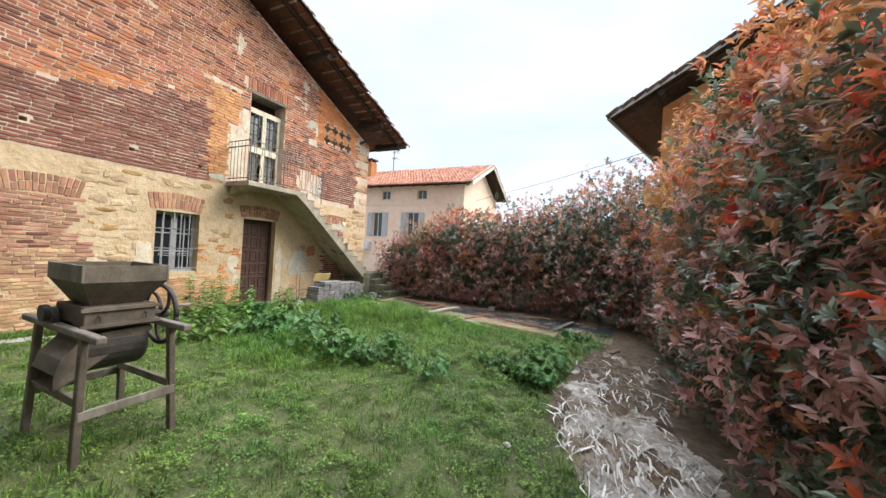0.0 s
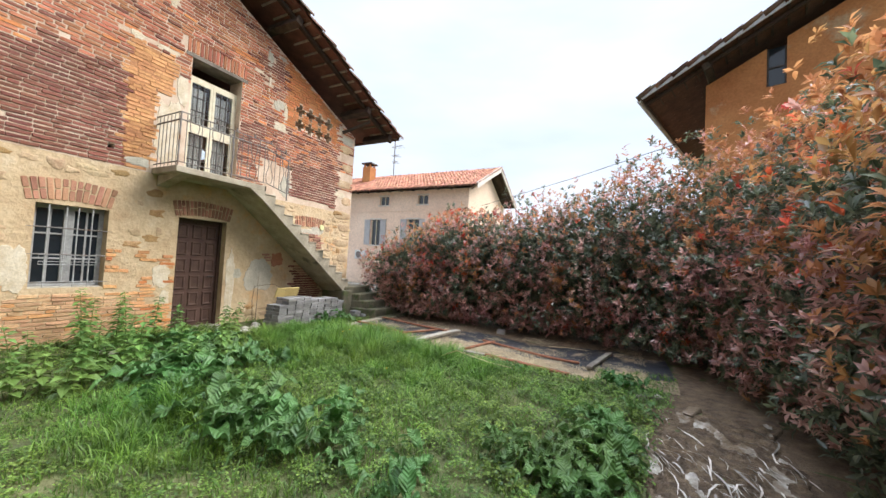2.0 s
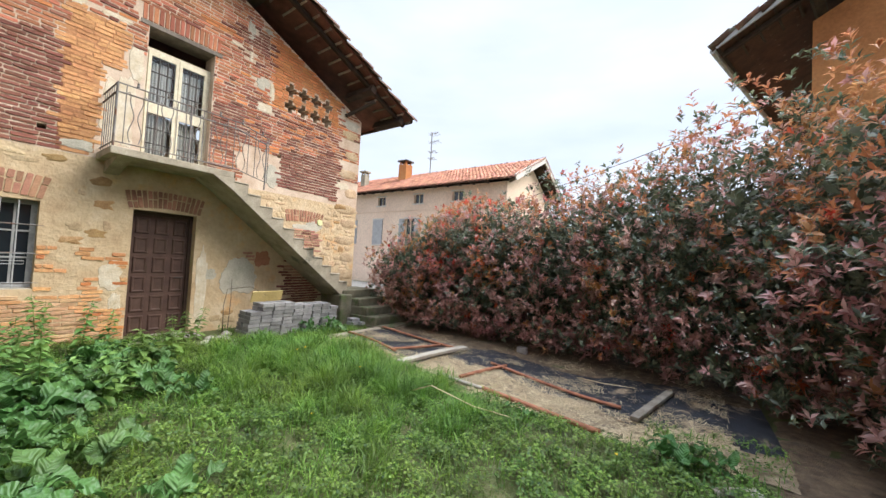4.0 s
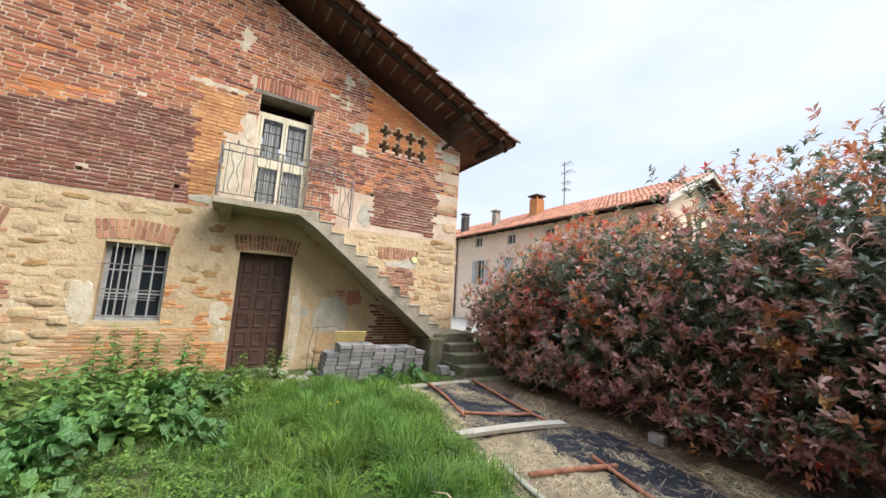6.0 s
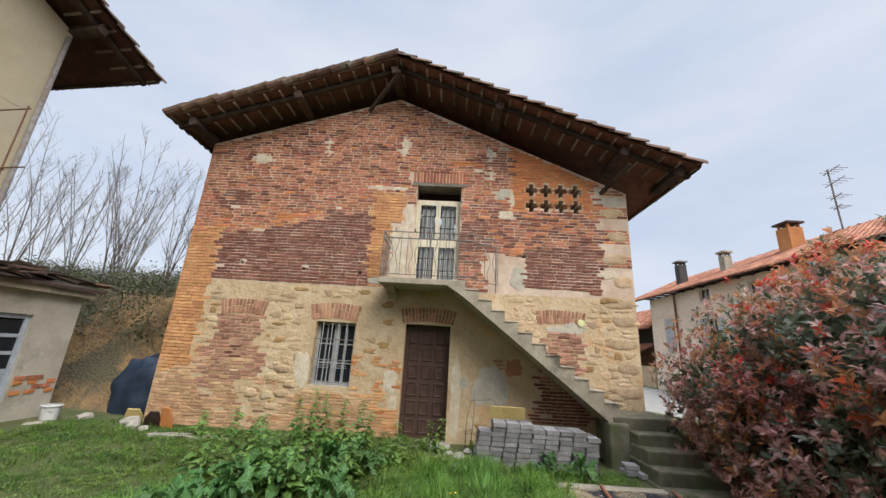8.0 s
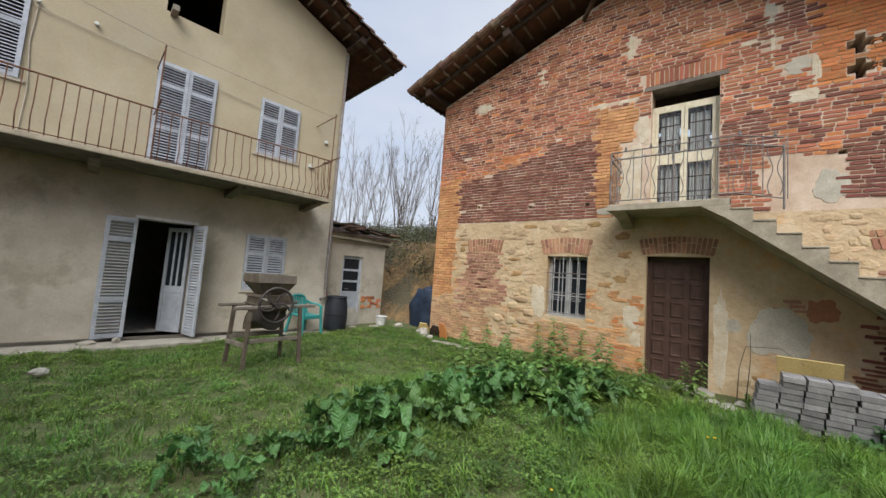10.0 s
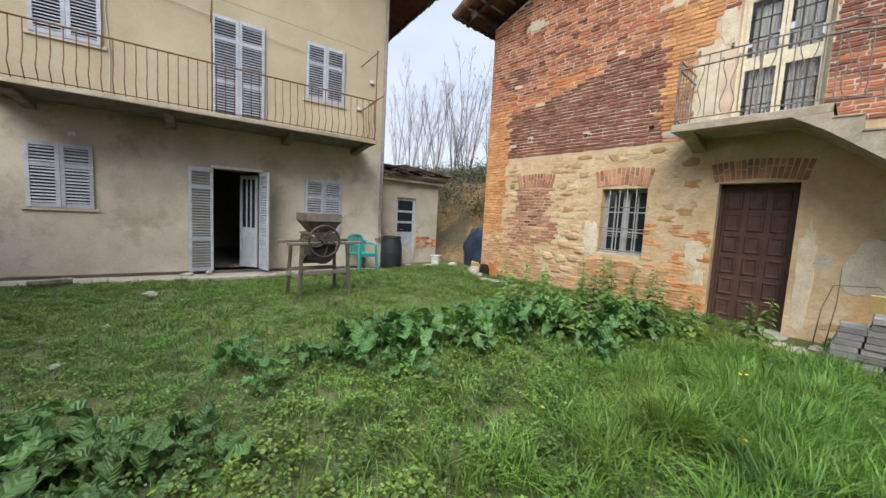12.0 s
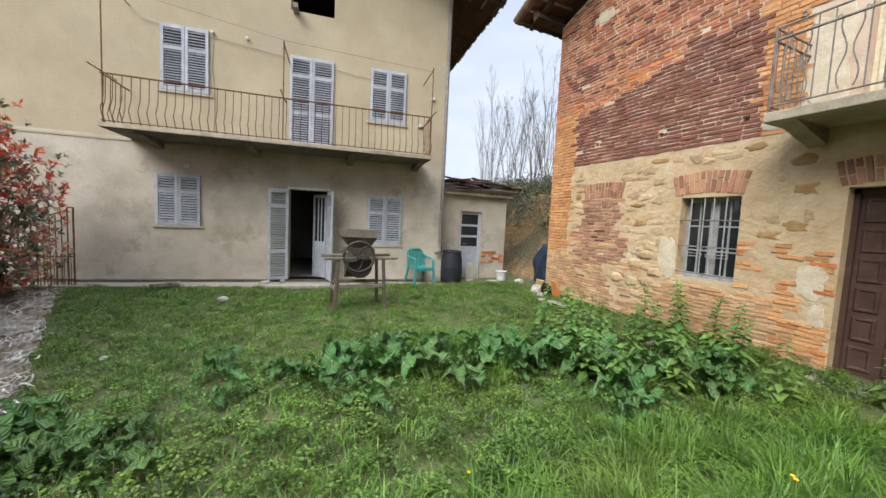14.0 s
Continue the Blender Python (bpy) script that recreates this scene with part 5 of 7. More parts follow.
slope_roof(far, far_roof_at, (FY + 3.4, 8.0), (FY - 0.75, 6.02), 0.0, 21.9, TILE_RED, singles=1, soffit=OLDWOOD, step=0.4, pitch=0.24)
slope_roof(far, far_roof_at, (FY + 3.4, 8.0), (FY + 7.4, 6.02), 0.0, 21.9, TILE_RED, singles=0, soffit=OLDWOOD, step=0.4, pitch=0.4)
for a, b in (((FY - 0.75, 6.02), (FY + 3.4, 8.0)), ((FY + 7.4, 6.02), (FY + 3.4, 8.0))):
    part("verge", Shape().beam((FX1 + 0.80, a[0], a[1] - 0.02), (FX1 + 0.80, b[0], b[1] - 0.02), 0.06, 0.34), PINKVERGE, far, "pale plastered verge")
for i in range(20):
    part("rafter_end", Shape().box((FX0 + 0.4 + i * 0.9, FY - 0.6, 6.0), (FX0 + 0.52 + i * 0.9, FY + 0.1, 6.12)), OLDWOOD, far)


def chimney(x, y, z, w, h, mat, cap):
    c = part("chimney", Shape().box((x - w, y - w, z - 0.8), (x + w, y + w, z + h)), mat, far, "brick chimney with a slab cap")
    WORLD[c.name] = Matrix()
    for sx in (-1, 1):
        for sy in (-1, 1):
            part("post", Shape().box((x + sx * w * 0.7 - 0.05, y + sy * w * 0.7 - 0.05, z + h), (x + sx * w * 0.7 + 0.05, y + sy * w * 0.7 + 0.05, z + h + 0.2)), mat, c)
    part("cap", Shape().box((x - w - 0.08, y - w - 0.08, z + h + 0.2), (x + w + 0.08, y + w + 0.08, z + h + 0.3)), cap, c)


chimney(-18.2, 23.4, 7.6, 0.35, 0.9, BRICK_ORANGE, OLDWOOD)
chimney(-21.6, 22.6, 7.2, 0.22, 0.7, CONCRETE, CONCRETE)
chimney(-25.3, 22.3, 7.0, 0.25, 1.2, CASTIRON, IRON)
ant = thing("tv_antenna", (-16.6, 24.3, 7.95), "tall thin rooftop television antenna", "antenna")
part("mast", Shape().tube([(-16.6, 24.3, 7.9), (-16.6, 24.3, 11.0)], 0.035, 6), IRON, ant)
for z, l in ((10.8, 0.8), (10.2, 0.9), (9.5, 0.6), (9.0, 0.5)):
    part("boom", Shape().tube([(-16.6 - l * 0.3, 24.3, z), (-16.6 + l, 24.0, z)], 0.02, 5), IRON, ant)
    for k in range(4):
        x = -16.6 + l * k / 4
        part("element", Shape().tube([(x, 23.9, z), (x, 24.6, z)], 0.012, 4), IRON, ant)
part("downpipe", Shape().tube([(-24.5, FY - 0.1, 6.0), (-24.5, FY - 0.1, 0)], 0.06, 6), RUST, far)
ac = thing("air_conditioner", (-16.5, 20.9, 1.6), "white wall-mounted air conditioner unit", "air conditioner")
part("body", Shape().box((-16.95, 20.85, 1.5), (-16.1, 21.2, 2.1)), WHITEPLASTIC, ac, bevel=0.03)
part("grille", Shape().lathe([(0.0, 0), (0.2, 0.0), (0.22, 0.02)], (0, 0, 0), 20), IRON, ac).matrix_basis = Matrix.Translation((-16.6, 20.84, 1.8)) @ Matrix.Rotation(radians(90), 4, "X")

shed_row = thing("outbuilding", (-35, 23.4, 0), "low rustic outbuilding with red tile roofs and an open loft", "outbuilding")


def row_at(u, z, d):
    return (-31.0 - d, u, z)


for lo, hi in (((-44.0, 23.4, -0.3), (-31.6, 23.8, 3.0)), ((-44.0, 29.6, -0.3), (-31.6, 30.0, 4.3)), ((-32.0, 23.8, -0.3), (-31.6, 29.6, 3.0))):
    part("wall", Shape().box(lo, hi), BRICK_DULL, shed_row)
for k in range(5):
    part("post", Shape().box((-31.9 - k * 3.0, 23.45, 3.0), (-31.62 - k * 3.0, 23.75, 4.4)), OLDWOOD, shed_row)
part("loft_wall", Shape().box((-44.0, 25.0, 3.0), (-31.6, 25.2, 5.4)), OLDWOOD, shed_row, "dark boarded back of the open loft")
slope_roof(shed_row, row_at, (26.7, 6.7), (22.7, 4.3), 0.0, 13.2, TILE_RED, singles=1, soffit=OLDWOOD, step=0.4, pitch=0.28)
slope_roof(shed_row, row_at, (26.7, 6.7), (30.7, 4.3), 0.0, 13.2, TILE_RED, singles=0, soffit=OLDWOOD, step=0.4, pitch=0.4)
slope_roof(shed_row, row_at, (23.38, 3.1), (21.0, 2.0), 0.0, 13.2, TILE_RED, singles=1, soffit=OLDWOOD, step=0.4, pitch=0.28)
holes = [(-30.4 - 0.5 * i + 0.25 * (j % 2), -30.15 - 0.5 * i + 0.25 * (j % 2), 0.5 + 0.24 * j, 0.66 + 0.24 * j) for i in range(14) for j in range(3)]
low_wall = pierced_wall([-43.0, -28.2], [-0.3], holes, lambda u: 1.35, lambda u, z, d: (u, 21.4 + d, z), 0.2)
tagged(part("garden_wall", low_wall, PLASTER, fix=False), "low plastered wall pierced with small openings", "wall", kind="structure")

TM = Matrix.Translation((-0.36, 13.65, 0)) @ Matrix.Rotation(radians(-17), 4, "Z")
tall = thing("brick_house", TM, "tall brick house with a wide overhanging dark roof", "house")


def tall_at(u, z, d):
    return tuple(TM @ Vector((u, 0.95 + d, z)))


def tall_top(u):
    return 6.95 + 0.47 * (u - 1.42) if u < 6.8 else 6.95 + 0.47 * (12.18 - u)


TWIN = (2.70, 3.08, 6.52, 7.55)
part("wall", pierced_wall([1.42, 12.18, 6.8], [-0.3], [TWIN], tall_top, tall_at, 0.4), FARBRICK, tall, "orange brick gable wall", fix=False)
for lo, hi in (((1.42, 1.35, -0.3), (1.82, 9, 6.9)), ((11.78, 1.35, -0.3), (12.18, 9, 6.9)), ((1.82, 8.6, -0.3), (11.78, 9, 6.9))):
    part("side_wall", Shape(TM).box(lo, hi), FARBRICK, tall)
tw = part("window", Shape(TM).box((2.70, 1.0, 6.52), (2.74, 1.05, 7.55)).box((3.04, 1.0, 6.52), (3.08, 1.05, 7.55)).box((2.74, 1.0, 7.0), (3.04, 1.05, 7.05)).box((2.74, 1.0, 6.52), (3.04, 1.05, 6.56)), CASTIRON, tall)
WORLD[tw.name] = Matrix()
part("pane", Shape(TM).box((2.74, 1.02, 6.56), (3.04, 1.025, 7.55)), GLASS, tw)
slope_roof(tall, tall_at, (6.8, 9.80), (0.0, 6.60), -0.95, 9.0, TILE_OLD, singles=0, batten=OLDWOOD, beams=(2.6, 5.9), step=0.4, pitch=0.3)
slope_roof(tall, tall_at, (6.8, 9.80), (13.6, 6.60), -0.95, 9.0, TILE_OLD, singles=0, batten=OLDWOOD, step=0.4, pitch=0.3)
part("verge_board", Shape(TM).beam((0.0, -0.03, 6.66), (6.8, -0.03, 9.86), 0.04, 0.17), VERGEGREY, tall, "grey metal verge trim")
part("gutter", Shape(TM).tube([(-0.05, 0.0, 6.58), (-0.05, 9.9, 6.58)], 0.06, 8), VERGEGREY, tall)
wire = thing("overhead_cable", (-3, 16, 5.5), "thin black overhead cable between the houses", "cable")
part("wire", Shape().tube([(-8.2, 21.5, 5.0), (-5.5, 19.5, 5.15), (-2.5, 17.4, 5.35), (1.2, 14.9, 5.75)], 0.012, 5), CASTIRON, wire)

# ---- things in the yard ----


def old_mill():
    """A hand-cranked grain mill on a wooden trestle."""
    g = -0.04
    OFF = Matrix.Translation((0.22, -0.10, 0.05))
    t = thing("grain_mill", (-3.5, 1.37, -0.03), "old hand-cranked wooden grain mill with hopper on trestle legs", "grain mill")
    x0, x1, y0, y1 = -4.16, -3.42, 1.24, 1.76
    for x, sx in ((x0, -1), (x1, 1)):
        for y, sy in ((y0, -1), (y1, 1)):
            part("leg", Shape(OFF).beam((x + sx * 0.04, y + sy * 0.03, g - 0.03), (x, y, 0.80), 0.055, 0.045, up=(0, 1, 0)), MACHINE, t, bevel=0.008)
    for y in (y0, y1):
        part("carrying_bar", Shape(OFF).beam((x0 - 0.25, y, 0.815), (x1 + 0.22, y + 0.01, 0.80), 0.062, 0.05), GREYWOOD, t, bevel=0.012)
        part("stretcher", Shape(OFF).beam((x0 - 0.03, y, 0.34), (x1 + 0.03, y, 0.34), 0.03, 0.06), GREYWOOD, t, bevel=0.006)
    for x in (x0 - 0.04, x1 + 0.04):
        part("stretcher", Shape(OFF).beam((x, y0 - 0.03, 0.27), (x, y1 + 0.03, 0.29), 0.03, 0.065), GREYWOOD, t, bevel=0.006)
    bx0, bx1, by0, by1 = -4.02, -3.56, 1.28, 1.72
    body = part("body", Shape(OFF).box((bx0, by0, 0.80), (bx1, by1, 0.97)), MACHINE, t, bevel=0.008)
    for z in (0.83, 0.95):
        part("board_trim", Shape(OFF).box((bx1, by0 - 0.02, z - 0.012), (bx1 + 0.02, by1 + 0.02, z + 0.012)), MACHINE, t)
    for y in (1.36, 1.64):
        part("hook", Shape(OFF).tube([(bx1 + 0.005, y, 0.9), (bx1 + 0.03, y, 0.9), (bx1 + 0.03, y, 0.86)], 0.006, 5), CASTIRON, t)
    # hopper: a flared box, open above, with a thin rim
    lo, hi = (-3.94, -3.64, 1.34, 1.66), (-4.05, -3.50, 1.24, 1.76)
    zl, zm, zt = 0.97, 1.15, 1.27
    ring = lambda r, z, e=0.0: [(r[0] + e, r[2] + e, z), (r[1] - e, r[2] + e, z), (r[1] - e, r[3] - e, z), (r[0] + e, r[3] - e, z)]
    vs = ring(lo, zl) + ring(hi, zm) + ring(hi, zt) + ring(hi, zt, 0.022) + ring(hi, zm, 0.022) + ring(lo, zl, 0.02)
    part("hopper", Shape(OFF).add(vs, [(4 * k + q, 4 * k + (q + 1) % 4, 4 * k + 4 + (q + 1) % 4, 4 * k + 4 + q) for k in range(5) for q in range(4)]), MACHINE, t, "flared wooden hopper with weathered boards")
    for y in (hi[2], hi[3]):
        part("hopper_batten", Shape(OFF).box((hi[0] - 0.006, y - 0.008, zm), (hi[1] + 0.006, y + 0.008, zt + 0.004)), GREYWOOD, t, bevel=0.004)
    # curved chute below, from the wheel end down to the far end
    prof = [(1.72, 0.79, 0.74), (1.58, 0.78, 0.67), (1.42, 0.77, 0.57), (1.28, 0.72, 0.47), (1.19, 0.62, 0.41), (1.16, 0.52, 0.41)]
    ch = Shape(OFF)
    for x in (-3.98, -3.60):
        ch.v += [(x, y, z) for y, z, _ in prof] + [(x, y, z) for y, _, z in prof]
    n = len(prof)
    for i in range(n - 1):
        ch.f += [(i, i + 1, n + i + 1, n + i), (2 * n + i, 3 * n + i, 3 * n + i + 1, 2 * n + i + 1), (n + i, n + i + 1, 3 * n + i + 1, 3 * n + i), (i + 1, i, 2 * n + i, 2 * n + i + 1)]
    ch.f += [(0, n, 3 * n, 2 * n)]
    part("chute", ch, MACHINE, t, "rounded discharge chute", bevel=0.01)
    # drum under the wheel end
    m = Matrix.Translation((-3.79, 1.5, 0.66)) @ Matrix.Rotation(radians(90), 4, "X")
    part("drum", Shape(OFF @ m).lathe([(0, -0.2), (0.19, -0.2), (0.2, -0.18), (0.2, 0.2), (0.19, 0.22), (0, 0.22)], (0, 0, 0), 24), CASTIRON, t, smooth=False)
    # flywheel with curved spokes
    c = Vector((-3.74, 1.84, 0.84))
    w = part("flywheel", Shape(OFF).tube([c + Vector((0.245 * math.cos(a), 0, 0.245 * math.sin(a))) for a in (2 * math.pi * k / 32 for k in range(33))], 0.02, 8), CASTIRON, t, "spoked cast iron flywheel with curved spokes", smooth=True)
    WORLD[w.name] = Matrix()
    for k in range(5):
        a0 = 2 * math.pi * k / 5
        pts = [c + Vector((r * math.cos(a0 + 1.1 * r / 0.245), 0, r * math.sin(a0 + 1.1 * r / 0.245))) for r in (0.03, 0.08, 0.13, 0.18, 0.24)]
        part("spoke", Shape(OFF).tube(pts, 0.017, 6, 0.012), CASTIRON, w, smooth=True)
    part("hub", Shape(OFF).tube([c + Vector((0, -0.16, 0)), c + Vector((0, 0.05, 0))], 0.04, 12), CASTIRON, w)
    part("crank_handle", Shape(OFF).tube([c + Vector((0.21, 0, 0.09)), c + Vector((0.21, 0.13, 0.09))], 0.014, 8), GREYWOOD, w)
    for k, (y, z, r) in enumerate(((1.24, 0.86, 0.08), (1.20, 0.90, 0.06))):
        g2 = Matrix.Translation((-3.95, y, z)) @ Matrix.Rotation(radians(90), 4, "X")
        part("gear", Shape(OFF @ g2).lathe([(0, -0.02), (r, -0.02), (r, 0.02), (0, 0.02)], (0, 0, 0), 18), CASTIRON, t)


def plastic_chair():
    t = thing("garden_chair", Matrix.Translation((-5.48, -0.72, -0.03)) @ Matrix.Rotation(radians(8), 4, "Z"), "turquoise moulded plastic garden armchair beside the house wall", "chair")
    m = WORLD[t.name]
    seat = Shape(m)
    seat.box((-0.23, -0.22, 0.40), (0.23, 0.25, 0.425))
    part("seat", seat, CHAIRGREEN, t, bevel=0.012)
    for sx in (-1, 1):
        part("leg", Shape(m).beam((sx * 0.27, 0.27, 0), (sx * 0.235, 0.23, 0.62), 0.06, 0.045, up=(0, 1, 0)), CHAIRGREEN, t, bevel=0.012)
        part("leg", Shape(m).beam((sx * 0.25, -0.30, 0), (sx * 0.22, -0.20, 0.42), 0.06, 0.045, up=(0, 1, 0)), CHAIRGREEN, t, bevel=0.012)
        part("armrest", Shape(m).tube([(sx * 0.235, 0.25, 0.61), (sx * 0.262, 0.1, 0.64), (sx * 0.255, -0.12, 0.655), (sx * 0.22, -0.26, 0.70)], 0.026, 8), CHAIRGREEN, t, smooth=True)
        part("back_post", Shape(m).beam((sx * 0.22, -0.22, 0.42), (sx * 0.20, -0.31, 0.78), 0.05, 0.035, up=(0, 1, 0)), CHAIRGREEN, t, bevel=0.01)
    top = [(0.20 * math.cos(a), -0.315, 0.765 + 0.075 * math.sin(a)) for a in (math.pi * k / 10 for k in range(11))]
    part("top_rail", Shape(m).tube([(0.20, -0.31, 0.74)] + top + [(-0.20, -0.31, 0.74)], 0.027, 8), CHAIRGREEN, t, smooth=True)
    for k in range(-2, 3):
        part("back_slat", Shape(m).beam((k * 0.075, -0.225, 0.42), (k * 0.07, -0.31, 0.82), 0.04, 0.014, up=(0, 1, 0)), CHAIRGREEN, t)
    part("apron", Shape(m).box((-0.23, 0.225, 0.34), (0.23, 0.25, 0.41)), CHAIRGREEN, t, bevel=0.008)


def barrel():
    t = thing("barrel", (-6.42, -0.88, -0.05), "black plastic barrel standing by the shed", "barrel")
    o = (-6.42, -0.88, -0.06)
    part("body", Shape().lathe([(0.0, 0.0), (0.25, 0.0), (0.27, 0.06), (0.285, 0.3), (0.275, 0.62), (0.24, 0.78), (0.235, 0.83), (0.21, 0.83), (0.0, 0.80)], o, 28), BLACKPLASTIC, t, smooth=True)
    part("rim", Shape().lathe([(0.235, 0.80), (0.255, 0.81), (0.255, 0.845), (0.235, 0.85)], o, 28), BLACKPLASTIC, t, smooth=True)
    part("hoop", Shape().lathe([(0.284, 0.40), (0.294, 0.42), (0.284, 0.44)], o, 28), BLACKPLASTIC, t, smooth=True)


def bucket():
    o = (-8.05, -0.98, -0.06)
    t = thing("bucket", o, "dirty white plastic bucket on the ground", "bucket")
    part("body", Shape().lathe([(0.0, 0.0), (0.125, 0.0), (0.15, 0.28), (0.142, 0.28), (0.118, 0.01), (0.0, 0.01)], o, 24), WHITEPLASTIC, t)
    part("rim", Shape().lathe([(0.150, 0.25), (0.162, 0.25), (0.162, 0.285), (0.148, 0.285)], o, 24), WHITEPLASTIC, t, smooth=True)
    part("handle", Shape().tube([(o[0] - 0.155, o[1], o[2] + 0.25), (o[0] - 0.1, o[1] + 0.12, o[2] + 0.16), (o[0] + 0.1, o[1] + 0.12, o[2] + 0.16), (o[0] + 0.155, o[1], o[2] + 0.25)], 0.004, 5), IRON, t)


def leaning(name, label, cat, at, w, h, th, mat, tilt, yaw, jit=0.02):
    m = Matrix.Translation(at) @ Matrix.Rotation(radians(yaw), 4, "Z") @ Matrix.Rotation(radians(tilt), 4, "X")
    out = [(-w / 2, 0), (w / 2, 0.02), (w / 2 * 0.92, h * 0.6), (w / 2 * 0.6, h), (-w / 2 * 0.7, h * 0.96), (-w / 2 * 0.97, h * 0.5)]
    ob = part(name, Shape(m).slab([(a + random.uniform(-jit, jit), b) for a, b in out], -th / 2, th / 2, "y"), mat, bevel=0.008)
    return tagged(ob, label, cat)


def stone(at, r, label="pale broken stone lying in the grass", mat=None):
    s, n, k = Shape(), 9, 5
    for i in range(k + 1):
        for j in range(n):
            a, b = 2 * math.pi * j / n, math.pi * i / k - math.pi / 2
            p = Vector((math.cos(a) * math.cos(b), math.sin(a) * math.cos(b), math.sin(b)))
            q = 1 + 0.35 * noise.noise(p * 1.7 + Vector(at) * 3.1)
            s.v.append((at[0] + p.x * r[0] * q, at[1] + p.y * r[1] * q, at[2] + p.z * r[2] * q))
    s.f = [(i * n + j, i * n + (j + 1) % n, (i + 1) * n + (j + 1) % n, (i + 1) * n + j) for i in range(k) for j in range(n)]
    return tagged(part("stone", s, mat or SLATE), label, "stone", "stones lying about")


def paver_stack():
    t = thing("paver_stack", (-7.2, 8.1, 0), "grey concrete paving bricks stacked in leaning columns under the stair", "paving bricks")
    rng = random.Random(11)
    meshes = [Shape().box((-0.1, -0.1, -0.031), (0.1, 0.1, 0.031)).mesh("paver", PAVER) for _ in range(1)]
    for row in range(10):
        for col in range(9):
            for dep in range(2):
                h = 9 - int(col * 0.28) - (2 if col == 0 else 0)
                if row >= h:
                    continue
                m = Matrix.Translation((-7.12 - dep * 0.21 + rng.uniform(-0.012, 0.012) - row * 0.004, 7.18 + col * 0.212 + rng.uniform(-0.008, 0.008) + row * 0.012, 0.0 + row * 0.068)) \
                    @ Matrix.Rotation(rng.uniform(-0.05, 0.05), 4, "Z") @ Matrix.Rotation(rng.uniform(-0.03, 0.03), 4, "X")
                piece("paver", meshes[0], m @ Matrix.Diagonal((1, rng.choice((0.98, 0.98, 0.96)), 0.97, 1)), t)
    for y, x, z in ((9.42, -6.95, 0.03), (9.45, -6.97, 0.105), (9.6, -6.82, 0.03)):
        piece("paver", meshes[0], Matrix.Translation((x, y, z)) @ Matrix.Rotation(rng.uniform(-0.3, 0.3), 4, "Z"), t)
    b = part("board", Shape(Matrix.Translation((-7.45, 7.65, 0.66)) @ Matrix.Rotation(radians(20), 4, "Y")).box((-0.01, -0.3, -0.1), (0.01, 0.3, 0.12)), YELLOWBOARD)
    tagged(b, "yellowed board lying on the stacked paving bricks", "board")


